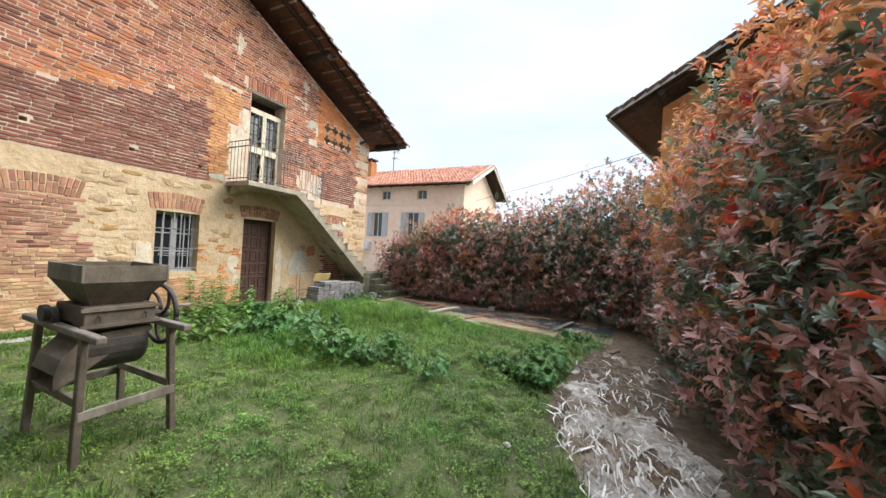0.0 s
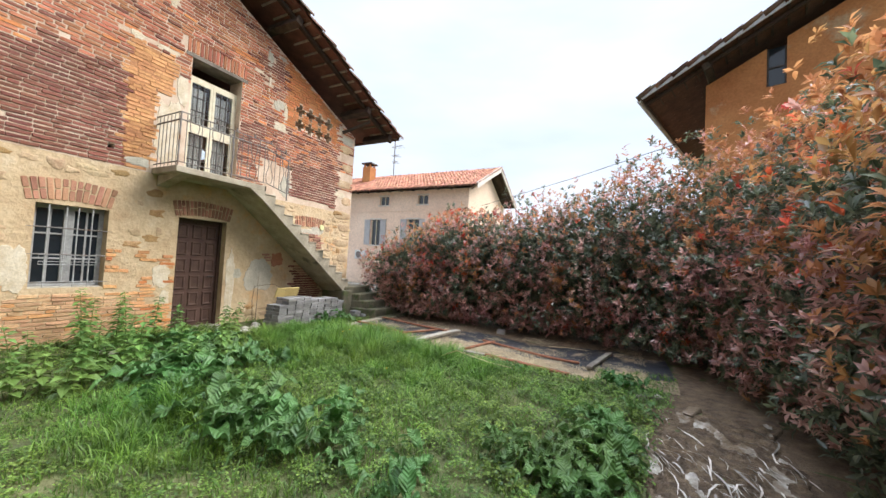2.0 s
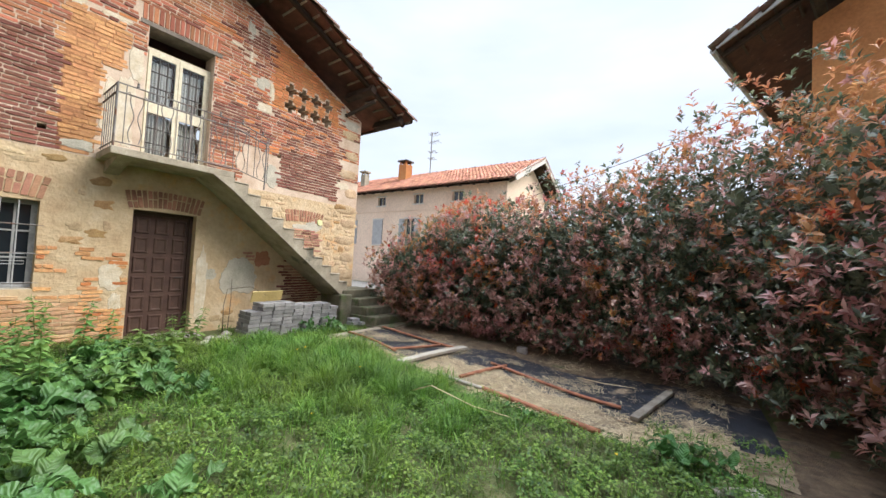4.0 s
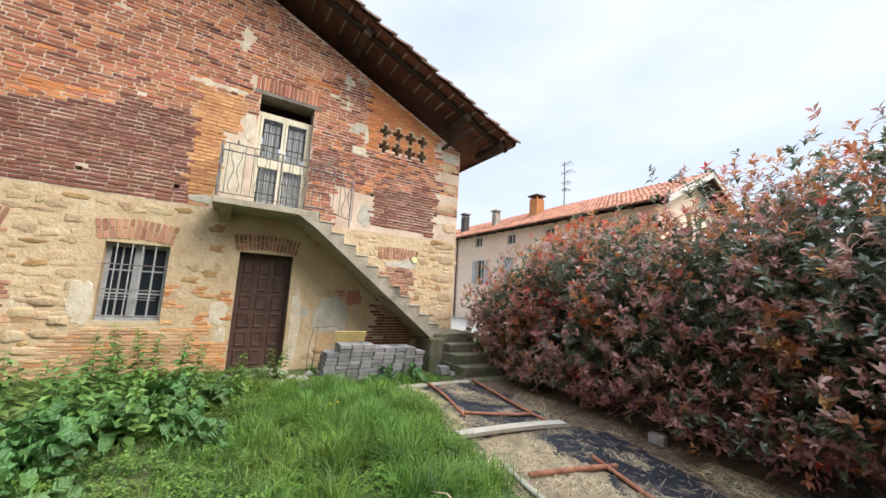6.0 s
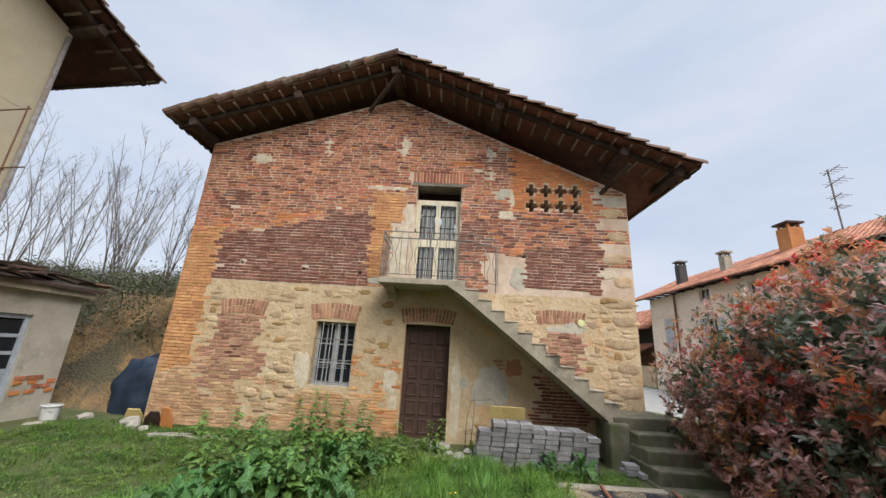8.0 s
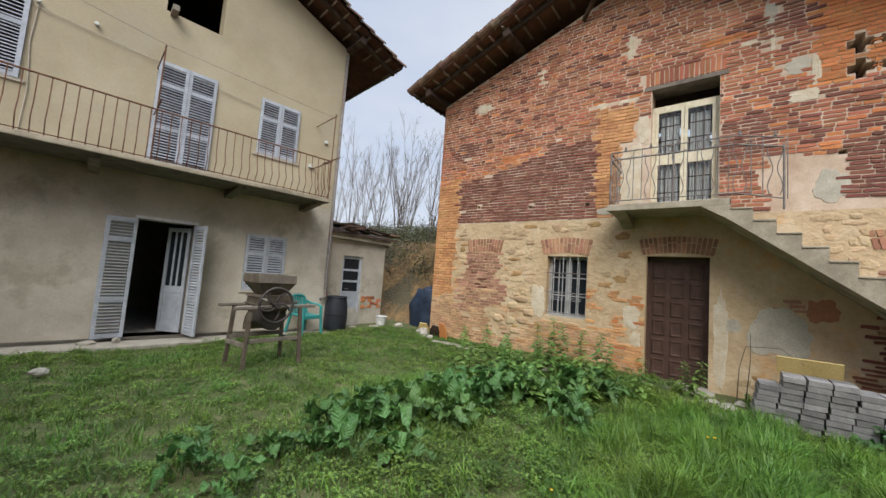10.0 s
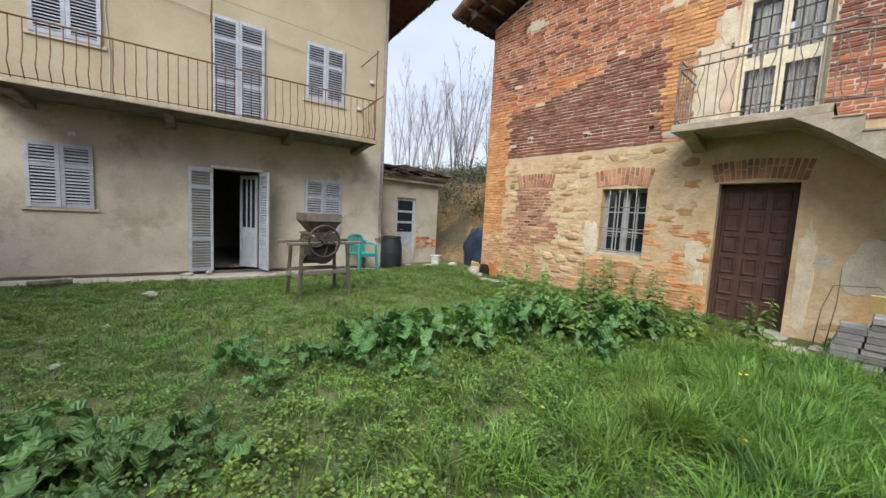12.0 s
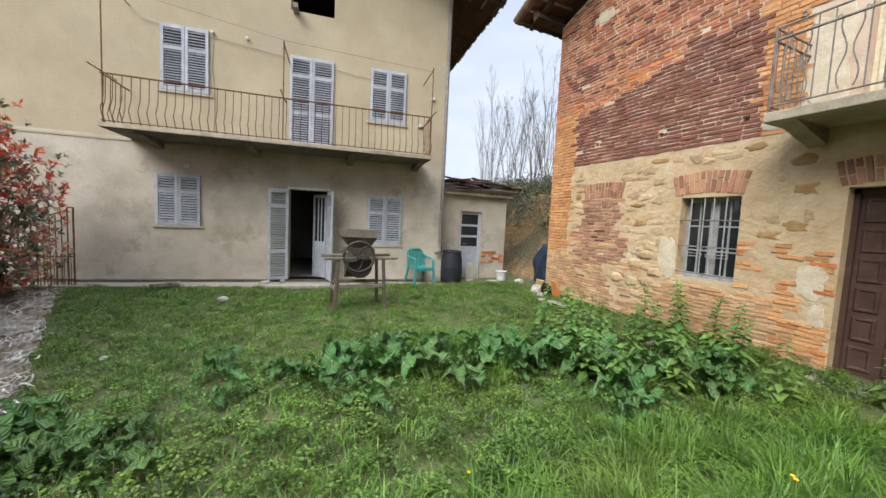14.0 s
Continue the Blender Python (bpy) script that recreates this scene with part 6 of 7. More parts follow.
def beds():
    """The planting beds: black membrane with straw, rusty pipes as edging, and a kerb."""
    s = Shape()
    nx, ny = 120, 60
    for i in range(nx + 1):
        for j in range(ny + 1):
            x = -6.25 + 6.3 * i / nx
            lo = 8.35 - 0.12 * (x + 6.2) - 0.1 * math.sin(1.7 * x)
            y = lo + (11.3 - lo) * j / ny
            s.v.append((x, y, ground_z(x, y) + 0.012 + 0.014 * noise.noise(Vector((x * 4, y * 4, 0)))))
    s.f = [(i * (ny + 1) + j, (i + 1) * (ny + 1) + j, (i + 1) * (ny + 1) + j + 1, i * (ny + 1) + j + 1) for i in range(nx) for j in range(ny)]
    sheet = s.mesh("weed_membrane", MEMBRANE, smooth=True, fix=False)
    sheet.materials.append(STRAWSOIL)
    sheet.materials.append(LITTER)
    for f in sheet.polygons:
        cx, cy = f.center.x, f.center.y
        bed = 8.45 - 0.22 * (cx + 6.0) if cx < -4.1 else 8.9 - 0.17 * (cx + 4.1)
        if cy < bed + 0.5 * noise.noise(Vector((cx * 2.2, cy * 2.2, 6))):
            f.material_index = 1
        elif cy > 9.7 + 0.3 * noise.noise(Vector((cx * 2, cy * 2, 1))):
            f.material_index = 2
    tagged(part("weed_membrane", sheet), "black weed membrane on the soil with straw on it", "ground cover")
    rng = np.random.default_rng(4)
    n = 42000
    x, y = rng.uniform(-6.2, -0.3, n), rng.uniform(7.6, 10.9, n)
    keep = y > 7.75 - 0.1 * (x + 6.2) + 0.25 * rng.random(n)
    dens = np.array([noise.noise(Vector((a * 1.1, b * 1.6, 2.0))) for a, b in zip(x, y)])
    keep &= (y < 8.9 - 0.17 * (x + 4.1)) & ((dens > -0.15) | (rng.random(n) < 0.4)) & ((x > -4.1) | (y < 8.45 - 0.1 * (x + 6))) | (dens > 0.12) & (rng.random(n) < 0.6) & (y < 10.2) | (rng.random(n) < 0.07)
    x, y = x[keep], y[keep]
    n = len(x)
    a, l = rng.uniform(0, math.pi, n), rng.uniform(0.03, 0.12, n)
    z = np.array([ground_z(p, q) for p, q in zip(x, y)]) + rng.uniform(0.022, 0.045, n)
    dx, dy = np.cos(a) * l / 2, np.sin(a) * l / 2
    wx, wy = -np.sin(a) * 0.0017, np.cos(a) * 0.0017
    dz = rng.uniform(-0.01, 0.01, n)
    v = np.stack([np.stack([x - dx - wx, y - dy - wy, z - dz], 1), np.stack([x + dx - wx, y + dy - wy, z + dz], 1),
                  np.stack([x + dx + wx, y + dy + wy, z + dz], 1), np.stack([x - dx + wx, y - dy + wy, z - dz], 1)], 1).reshape(-1, 3)
    tagged(part("straw", bulk("straw", v, np.arange(4 * n).reshape(-1, 4), STRAW)), "scattered dry pale straw over the planting bed", "straw", kind="stuff")

    def pipe(a, b, mat=PIPE_RUST, r=0.022, lab="rust-brown pipe lying on the ground as bed edging"):
        pts = []
        for k in range(9):
            q = k / 8
            px, py = a[0] + (b[0] - a[0]) * q, a[1] + (b[1] - a[1]) * q
            pts.append((px, py + 0.02 * math.sin(3 * q + a[0]), ground_z(px, py) + 0.045))
        tagged(part("pipe", Shape().tube(pts, r, 8), mat, smooth=True), lab, "pipe", "pipes edging the beds")
    pipe((-6.25, 8.72), (-4.70, 8.40))
    pipe((-6.20, 9.62), (-4.05, 9.32))
    pipe((-4.80, 8.44), (-4.45, 9.36))
    pipe((-3.47, 8.02), (-2.75, 7.90), PALEWOOD, 0.024, "pale weathered pole lying as bed edging")
    pipe((-2.75, 7.90), (-1.35, 7.66), PIPE_RUST, 0.03)
    pipe((-3.2, 8.98), (-1.30, 8.55))
    pipe((-3.22, 8.1), (-2.98, 9.05), PIPE_RUST, 0.026)
    pk = Shape()
    for k in range(9):
        q = k / 8
        px, py = -4.22 + 0.25 * q, 7.98 + 1.46 * q
        zz = ground_z(px, py) + 0.03 + 0.03 * math.sin(q * math.pi)
        pk.v += [(px - 0.07, py, zz), (px + 0.07, py, zz), (px + 0.07, py, zz + 0.05), (px - 0.07, py, zz + 0.05)]
    pk.f = [(4 * k + q, 4 * k + (q + 1) % 4, 4 * k + 4 + (q + 1) % 4, 4 * k + 4 + q) for k in range(8) for q in range(4)] + [(3, 2, 1, 0), (32, 33, 34, 35)]
    tagged(part("plank", pk, PALEWOOD, bevel=0.006), "warped grey weathered plank across the bed", "plank")
    tagged(part("plank", Shape().beam((-0.86, 9.4, 0.0), (-1.12, 8.2, -0.02), 0.09, 0.05), GREYWOOD, bevel=0.01), "grey weathered plank lying by the hedge", "plank")
    tagged(part("kerb", Shape().box((-6.36, 8.1, -0.2), (-6.18, 10.15, 0.015), jitter=0.015), CONCRETE, bevel=0.02), "low mossy concrete kerb before the steps", "kerb", kind="structure")
    for k, (px, py) in enumerate(((-3.2, 10.2),)):
        tagged(part("block", Shape(Matrix.Translation((px, py, 0.0)) @ Matrix.Rotation(0.4 * k, 4, "Z")).box((-0.09, -0.05, -0.1), (0.09, 0.05, 0.035), jitter=0.01), PAVER, bevel=0.01), "grey concrete block under the hedge", "concrete block")


def path_edge(y):
    """Left edge of the fabric-covered path."""
    pts = ((-1.0, 1.3), (1.0, 0.58), (2.5, 0.0), (3.4, -0.36), (4.1, -0.6), (6.0, -0.42), (8.0, -0.45), (9.0, -0.2))
    for (a, p), (b, q) in zip(pts[:-1], pts[1:]):
        if y <= b:
            return p + (q - p) * max(0, (y - a) / (b - a))
    return pts[-1][1]


def fabric_path():
    s = Shape()
    nx, ny = 84, 460
    for j in range(ny + 1):
        y = -1.0 + 8.0 * j / ny
        e = path_edge(y) + 0.08 * noise.noise(Vector((0, y * 2.5, 1)))
        for i in range(nx + 1):
            x = e + (1.15 + 0.25 * noise.noise(Vector((3, y * 1.5, 4)))) * (i / nx)
            q = Vector((x * 7.5 + 2.4 * noise.noise(Vector((x * 2, y * 2, 3))), y * 3.2 + 0.8 * x, 0))
            z = ground_z(x, y) + 0.012 + 0.055 * (0.42 - abs(noise.noise(q))) + 0.028 * (0.4 - abs(noise.noise(q * 2.3 + Vector((0, 0, 4))))) + 0.008 * noise.noise(Vector((x * 26, y * 20, 5)))
            s.v.append((x, y, z if 0 < i < nx else ground_z(x, y) - 0.01))
    s.f = [(j * (nx + 1) + i, j * (nx + 1) + i + 1, (j + 1) * (nx + 1) + i + 1, (j + 1) * (nx + 1) + i) for j in range(ny) for i in range(nx)]
    cloth = s.mesh("ground_fabric", FABRIC, smooth=True, fix=False)
    cloth.materials.append(LITTER)
    for f in cloth.polygons:
        cx, cy = f.center.x, f.center.y
        worn = noise.noise(Vector((cx * 2.6, cy * 1.4, 3))) + 0.5 * noise.noise(Vector((cx * 9, cy * 5, 8)))
        f.material_index = 1 if worn + 0.16 * (cy - 3.2) > 0.22 else 0
    tagged(part("ground_fabric", cloth), "torn pale ground fabric laid as a path along the hedge", "ground fabric")
    s = Shape()
    for j in range(91):
        y = -1.2 + 12.6 * j / 90
        e = path_edge(min(y, 9)) + (0.75 if y < 6.2 else 0.2)
        for i in range(25):
            x = e + (4.0 - e) * i / 24
            s.v.append((x, y, ground_z(x, y) + (0.008 + 0.03 * noise.noise(Vector((x * 6, y * 6, 2))) if i else -0.02)))
    s.f = [(j * 25 + i, j * 25 + i + 1, (j + 1) * 25 + i + 1, (j + 1) * 25 + i) for j in range(90) for i in range(24)]
    tagged(part("leaf_litter", s, LITTER, smooth=True, fix=False), "dark brown leaf litter under the hedge", "leaf litter", kind="stuff")
    # loose shreds, curled strips over the sheet
    rng = random.Random(8)
    v, f = [], []
    for _ in range(2300):
        y = rng.uniform(-0.9, 6.9)
        x = path_edge(y) + rng.uniform(-0.02, 1.15)
        if noise.noise(Vector((x * 1.2, y * 1.2, 7))) < -0.12 and rng.random() < 0.75 or rng.random() < (y - 1.8) / 5:
            continue
        l, w, a = rng.uniform(0.10, 0.42), rng.uniform(0.003, 0.009), 1.75 + rng.gauss(0, 0.38)
        d, q = Vector((math.cos(a), math.sin(a), 0)), Vector((-math.sin(a), math.cos(a), 0))
        z, bend = ground_z(x, y) + 0.03, rng.uniform(-0.05, 0.05)
        k = len(v)
        for i in range(4):
            p = Vector((x, y, z)) + d * l * (i / 3 - 0.5) + q * bend * math.sin(i / 3 * math.pi) + Vector((0, 0, 0.022 * math.sin(i / 3 * math.pi) * rng.uniform(0.3, 1.3)))
            ww = w * (0.4 if i in (0, 3) else 1)
            v += [p - q * ww, p + q * ww + Vector((0, 0, rng.uniform(-0.008, 0.012)))]
        f += [(k + 2 * i, k + 2 * i + 1, k + 2 * i + 3, k + 2 * i + 2) for i in range(3)]
    shred = material("grey-white fabric shred", (0.52, 0.48, 0.42), (0.35, 0.31, 0.25), (0.62, 0.58, 0.52), scale=8, piece=0.45)
    tagged(part("fabric_shreds", bulk("fabric_shreds", [tuple(p) for p in v], f, shred)), "torn curled strips of pale ground fabric", "fabric", kind="stuff")


def iron_gate():
    t = thing("iron_gate", tuple(STM @ Vector((-1.75, -0.35, 0))), "wrought iron gate leaf standing before the house wall", "gate")
    u0, u1, d, zb = -2.10, -1.28, -0.35, -0.08

    def p(u, z):
        return st_at(u, z, d)
    part("stile", Shape().tube([p(u0, zb), p(u0, 1.25)], 0.014, 6), RUST, t)
    part("stile", Shape().tube([p(u1, zb), p(u1, 1.46)], 0.016, 6), RUST, t)
    part("stile", Shape().tube([p(u1 - 0.09, zb), p(u1 - 0.09, 1.46)], 0.012, 6), RUST, t)
    for z in (0.08, 0.52):
        part("rail", Shape().tube([p(u0, z), p(u1, z)], 0.012, 6), RUST, t)
    arc = [p(u0 + (u1 - 0.09 - u0) * k / 10, 1.22 + 0.20 * (k / 10) ** 2) for k in range(11)]
    part("rail", Shape().tube(arc, 0.012, 6), RUST, t)
    part("rail", Shape().tube([p(u1 - 0.09, 1.46), p(u1, 1.46)], 0.012, 6), RUST, t)
    for k in range(1, 8):
        u = u0 + (u1 - 0.09 - u0) * k / 8
        part("bar", Shape().tube([p(u, zb), p(u, 1.22 + 0.20 * (k / 8) ** 2)], 0.008, 5), RUST, t)
    for k in range(1, 16):
        u = u0 + (u1 - u0) * k / 16
        part("short_bar", Shape().tube([p(u, zb), p(u, 0.58)], 0.006, 5), RUST, t)
    for k in range(4):
        u = u0 + 0.12 + 0.15 * k
        z = 1.30 + 0.20 * ((k + 0.8) / 5) ** 2
        sc = [p(u + 0.05 * (1 - q / 16) * math.cos(q * 0.7), z + 0.05 * (1 - q / 16) * math.sin(q * 0.7)) for q in range(15)]
        part("scroll", Shape().tube(sc, 0.006, 5), RUST, t)
    part("finial", Shape().lathe([(0, 0), (0.02, 0.03), (0.008, 0.08), (0.018, 0.11), (0, 0.17)], p(u0 + 0.28, 1.38), 8), RUST, t)
    sign = part("sign_plate", Shape(STM).box((-1.98, -0.012, 1.52), (-1.78, 0.0, 1.66)), WHITEPLASTIC)
    tagged(sign, "small blank pale plate fixed to the house wall", "sign")


def bank():
    """The clay cutting and overgrown slope behind the shed."""
    s, nx, ny = Shape(), 44, 54
    for i in range(nx + 1):
        for j in range(ny + 1):
            x, y = -8.4 - 20 * (i / nx) ** 1.5, -16 + 16.7 * j / ny
            h = min(1.0, max(0.0, (-8.9 - x) / 1.6 + (-1.6 - y) * 0.05))
            far_ = min(1.0, max(0.0, (-10.5 - x) / 10))
            z = -0.1 + h * 2.7 + far_ * 1.6 + 0.28 * h * noise.noise(Vector((x * 1.1, y * 1.1, 0))) + 0.1 * h * noise.noise(Vector((x * 3.5, y * 3.5, 4)))
            s.v.append((x + 0.35 * h * noise.noise(Vector((y * 1.2, z, 3))), y, z))
    s.f = [(i * (ny + 1) + j, i * (ny + 1) + j + 1, (i + 1) * (ny + 1) + j + 1, (i + 1) * (ny + 1) + j) for i in range(nx) for j in range(ny)]
    tagged(part("earth_bank", s, EARTH, smooth=True, fix=False), "steep ochre clay bank with dark scrub on top", "bank", kind="structure")


def tarp_heap():
    s, n, k = Shape(), 26, 12
    for i in range(k + 1):
        for j in range(n):
            a, b = 2 * math.pi * j / n, math.pi / 2 * i / k
            p = Vector((0.75 * math.cos(a) * math.cos(b) ** 0.6, 0.85 * math.sin(a) * math.cos(b) ** 0.6, 1.3 * math.sin(b) ** 0.8))
            q = 1 + 0.22 * noise.noise(p * 2.3) + 0.07 * math.sin(9 * a + 3 * b)
            s.v.append((-9.55 + p.x * q, -0.15 + p.y * q, -0.12 + p.z * (1 + 0.15 * noise.noise(p * 3))))
    s.f = [(i * n + j, i * n + (j + 1) % n, (i + 1) * n + (j + 1) % n, (i + 1) * n + j) for i in range(k) for j in range(n)]
    tagged(part("tarpaulin", s, TARP, smooth=True), "crumpled dark blue tarpaulin over a heap by the bank", "tarpaulin")


old_mill()
plastic_chair()
barrel()
bucket()
leaning("stone_slab", "grey stone slab leaning against the shed door", "stone slab", (-7.22, -1.20, -0.06), 0.42, 0.50, 0.05, SLATE, 14, 3)
leaning("roof_tile", "terracotta tile leaning on the house corner", "roof tile", (-7.96, 1.42, -0.03), 0.22, 0.40, 0.03, BRICK_ORANGE, -18, -85)
leaning("board", "dark rotten board leaning on the house corner", "board", (-7.92, 1.18, -0.03), 0.25, 0.36, 0.04, OLDWOOD, -30, -60)
leaning("board", "yellowed board leaning by the bank", "board", (-8.35, 0.45, -0.06), 0.3, 0.3, 0.03, YELLOWBOARD, -25, -70)
paver_stack()
beds()
fabric_path()
iron_gate()
bank()
tarp_heap()
tagged(part("plank", Shape().box((-7.62, 1.55, -0.06), (-7.36, 2.95, 0.0), jitter=0.012), SLATE, bevel=0.01), "flat pale slab lying in the grass by the wall", "slab")
for at, r in (((-1.41, 0.35, -0.02), (0.09, 0.07, 0.05)), ((-7.08, 4.42, 0.0), (0.18, 0.11, 0.07)), ((-0.74, 2.98, -0.03), (0.035, 0.03, 0.022)), ((-0.55, 2.2, -0.03), (0.04, 0.035, 0.025)),
              ((-1.0, 1.9, -0.03), (0.05, 0.035, 0.025)), ((-7.75, 0.95, 0.0), (0.14, 0.12, 0.11)), ((-7.95, 0.75, 0.02), (0.16, 0.13, 0.13)), ((-7.7, 1.2, -0.02), (0.1, 0.09, 0.07)),
              ((-8.15, 0.5, -0.02), (0.17, 0.12, 0.1)), ((-7.6, -0.75, -0.04), (0.2, 0.14, 0.06)), ((-8.4, -0.6, -0.03), (0.15, 0.12, 0.08)), ((-7.0, -0.9, -0.03), (0.12, 0.1, 0.05)),
              ((-7.35, 6.85, -0.02), (0.17, 0.13, 0.05)), ((-7.2, 6.55, -0.02), (0.14, 0.1, 0.04)), ((-7.55, 7.0, 0.0), (0.11, 0.09, 0.06)), ((-7.45, 6.68, -0.01), (0.09, 0.08, 0.04)), ((-7.05, 6.95, -0.02), (0.12, 0.08, 0.04)), ((-6.9, 6.8, -0.03), (0.1, 0.09, 0.04)),
              ((-2.0, -1.25, -0.02), (0.12, 0.07, 0.05)), ((-2.35, -1.2, 0.0), (0.06, 0.05, 0.06))):
    stone(at, r)
for fx, fy, fr in ((-0.35, 7.35, 0.5), (0.05, 7.0, 1.2)):
    scrap = part("fabric_scrap", Shape(Matrix.Translation((fx, fy, ground_z(fx, fy))) @ Matrix.Rotation(fr, 4, "Z")).box((-0.16, -0.06, 0), (0.16, 0.06, 0.04), jitter=0.03), FABRIC, bevel=0.015)
    tagged(scrap, "crumpled scrap of pale fabric beside the path", "fabric scrap")
lump = part("fabric_scrap", Shape(Matrix.Translation((-0.2, -1.15, -0.03))).box((-0.25, -0.1, 0), (0.25, 0.1, 0.06), jitter=0.04), FABRIC, bevel=0.02)
tagged(lump, "crumpled scrap of white fabric in the grass", "fabric scrap")
log = part("log", Shape().tube([(1.55, -0.1, 0.05), (2.3, -0.35, 0.12)], 0.13, 10), GREYWOOD, smooth=False)
tagged(log, "short cut log lying under the red bush", "log")
disc = part("junction_cover", Shape(Matrix.Translation((WX + 0.005, 9.23, 2.32)) @ Matrix.Rotation(radians(90), 4, "Y")).lathe([(0, 0), (0.075, 0), (0.07, 0.03), (0, 0.035)], (0, 0, 0), 20), LIMEDISC, farmhouse, "round pale yellow-green junction cover")
road = part("road", Shape().box((-30, 12.2, -0.3), (30, 20.5, -0.07)), material("pale gravel yard", (0.30, 0.28, 0.245), (0.22, 0.20, 0.175), scale=3, fine=40), label="")
tagged(road, "pale gravel yard beyond the hedge", "road", kind="structure")
for k, pts in enumerate(([(-3.22, 7.06, 0.05), (-2.9, 7.0, 0.2), (-2.4, 7.05, 0.1), (-2.0, 7.3, 0.0)], [(-1.9, 9.0, 0.05), (-1.5, 8.6, 0.16), (-1.2, 8.9, 0.1)],
                         [(-7.6, 6.95, 0.0), (-7.7, 6.98, 0.5), (-7.75, 7.05, 0.8), (-7.6, 7.4, 0.85), (-7.4, 7.6, 0.7)], [(-7.65, 7.05, 0.0), (-7.7, 7.1, 0.6), (-7.72, 7.1, 1.0)])):
    tagged(part("dry_twig", Shape().tube(pts, 0.007, 5, 0.004), STRAW if k < 2 else BARK, smooth=True), "thin dry bent twig", "twig", "dry twigs")

# ---- plants ----
RNG = np.random.default_rng(21)


def field(x, y, s, seed):
    return np.array([noise.noise(Vector((a * s, b * s, seed))) for a, b in zip(x, y)])


def yard_points(n, x0=-8.12, x1=1.2, y0=-1.35, y1=10.0):
    """Random spots of the lawn, clear of path, beds, doorstep and stones."""
    x, y = RNG.uniform(x0, x1, n), RNG.uniform(y0, y1, n)
    edge = np.interp(y, [-1.0, 1.0, 2.5, 3.4, 4.1, 6.0, 8.0, 9.0], [1.3, 0.58, 0.0, -0.36, -0.6, -0.42, 0.0, 0.3])
    ok = x < edge + RNG.normal(0, 0.05, n)
    bed = np.where(x > -1.0, 8.3, 8.25 - 0.14 * (x + 6.2))
    ok &= (y < bed + RNG.normal(0, 0.07, n)) | (x < -6.35) & (y < 9.3)
    ok &= ~((x < -7.0) & (y > 6.3) & (y < 7.05)) & ~((x < -6.9) & (y > 7.1) & (y < 9.3))
    ok &= y > -1.12 + 0.114 * (-x) * 0.9 - 0.1
    ok &= ~((x < -6.3) & (y < -0.6))
    return x[ok], y[ok]


def blades(name, x, y, h, w, mat, lean=0.35, label="", cat="grass"):
    """Grass blades that rise, bend over and taper; each has a narrow base, two joints and a tip."""
    n = len(x)
    z = np.array([ground_z(a, b) for a, b in zip(x, y)]) - 0.01
    b = RNG.uniform(0, 2 * math.pi, n)
    a = b + math.pi / 2 + RNG.normal(0, 0.35, n)
    q = RNG.uniform(0.15, 1.0, n) * lean * h
    droop = 1 - 0.45 * np.clip(q / h, 0, 1)
    rows = []
    for t, wt in ((0.0, 0.7), (0.45, 1.0), (0.8, 0.7)):
        px, py = x + np.cos(b) * q * t * t, y + np.sin(b) * q * t * t
        pz = z + h * (t - (1 - droop) * t * t)
        ox, oy = np.cos(a) * w * wt, np.sin(a) * w * wt
        rows += [np.stack([px - ox, py - oy, pz], 1), np.stack([px + ox, py + oy, pz], 1)]
    rows.append(np.stack([x + np.cos(b) * q * 1.12, y + np.sin(b) * q * 1.12, z + h * (droop - 0.02)], 1))
    v = np.stack(rows, 1).reshape(-1, 3)
    k = np.arange(n)[:, None] * 7
    f = np.concatenate([k + [0, 1, 3], k + [0, 3, 2], k + [2, 3, 5], k + [2, 5, 4], k + [4, 5, 6]], 1).reshape(-1, 3)
    tagged(part(name, bulk(name, v, f, mat)), label, cat, kind="stuff")


def flecks(name, x, y, z, size, mat, label, cat="clover", tilt=0.6, stretch=1.5):
    """Small leaves lying at all angles."""
    n = len(x)
    a = RNG.uniform(0, 2 * math.pi, n)
    d = np.stack([np.cos(a), np.sin(a), RNG.normal(0, tilt, n) * 0.6], 1)
    d /= np.linalg.norm(d, axis=1)[:, None]
    s = np.stack([-np.sin(a), np.cos(a), RNG.normal(0, tilt, n)], 1)
    s /= np.linalg.norm(s, axis=1)[:, None]
    p = np.stack([x, y, z], 1)
    L, W = (size * stretch)[:, None], (size * 0.62)[:, None]
    v = np.stack([p, p + d * L * 0.5 + s * W, p + d * L, p + d * L * 0.5 - s * W], 1).reshape(-1, 3)
    tagged(part(name, bulk(name, v, np.arange(4 * n).reshape(-1, 4), mat)), label, cat, kind="stuff")


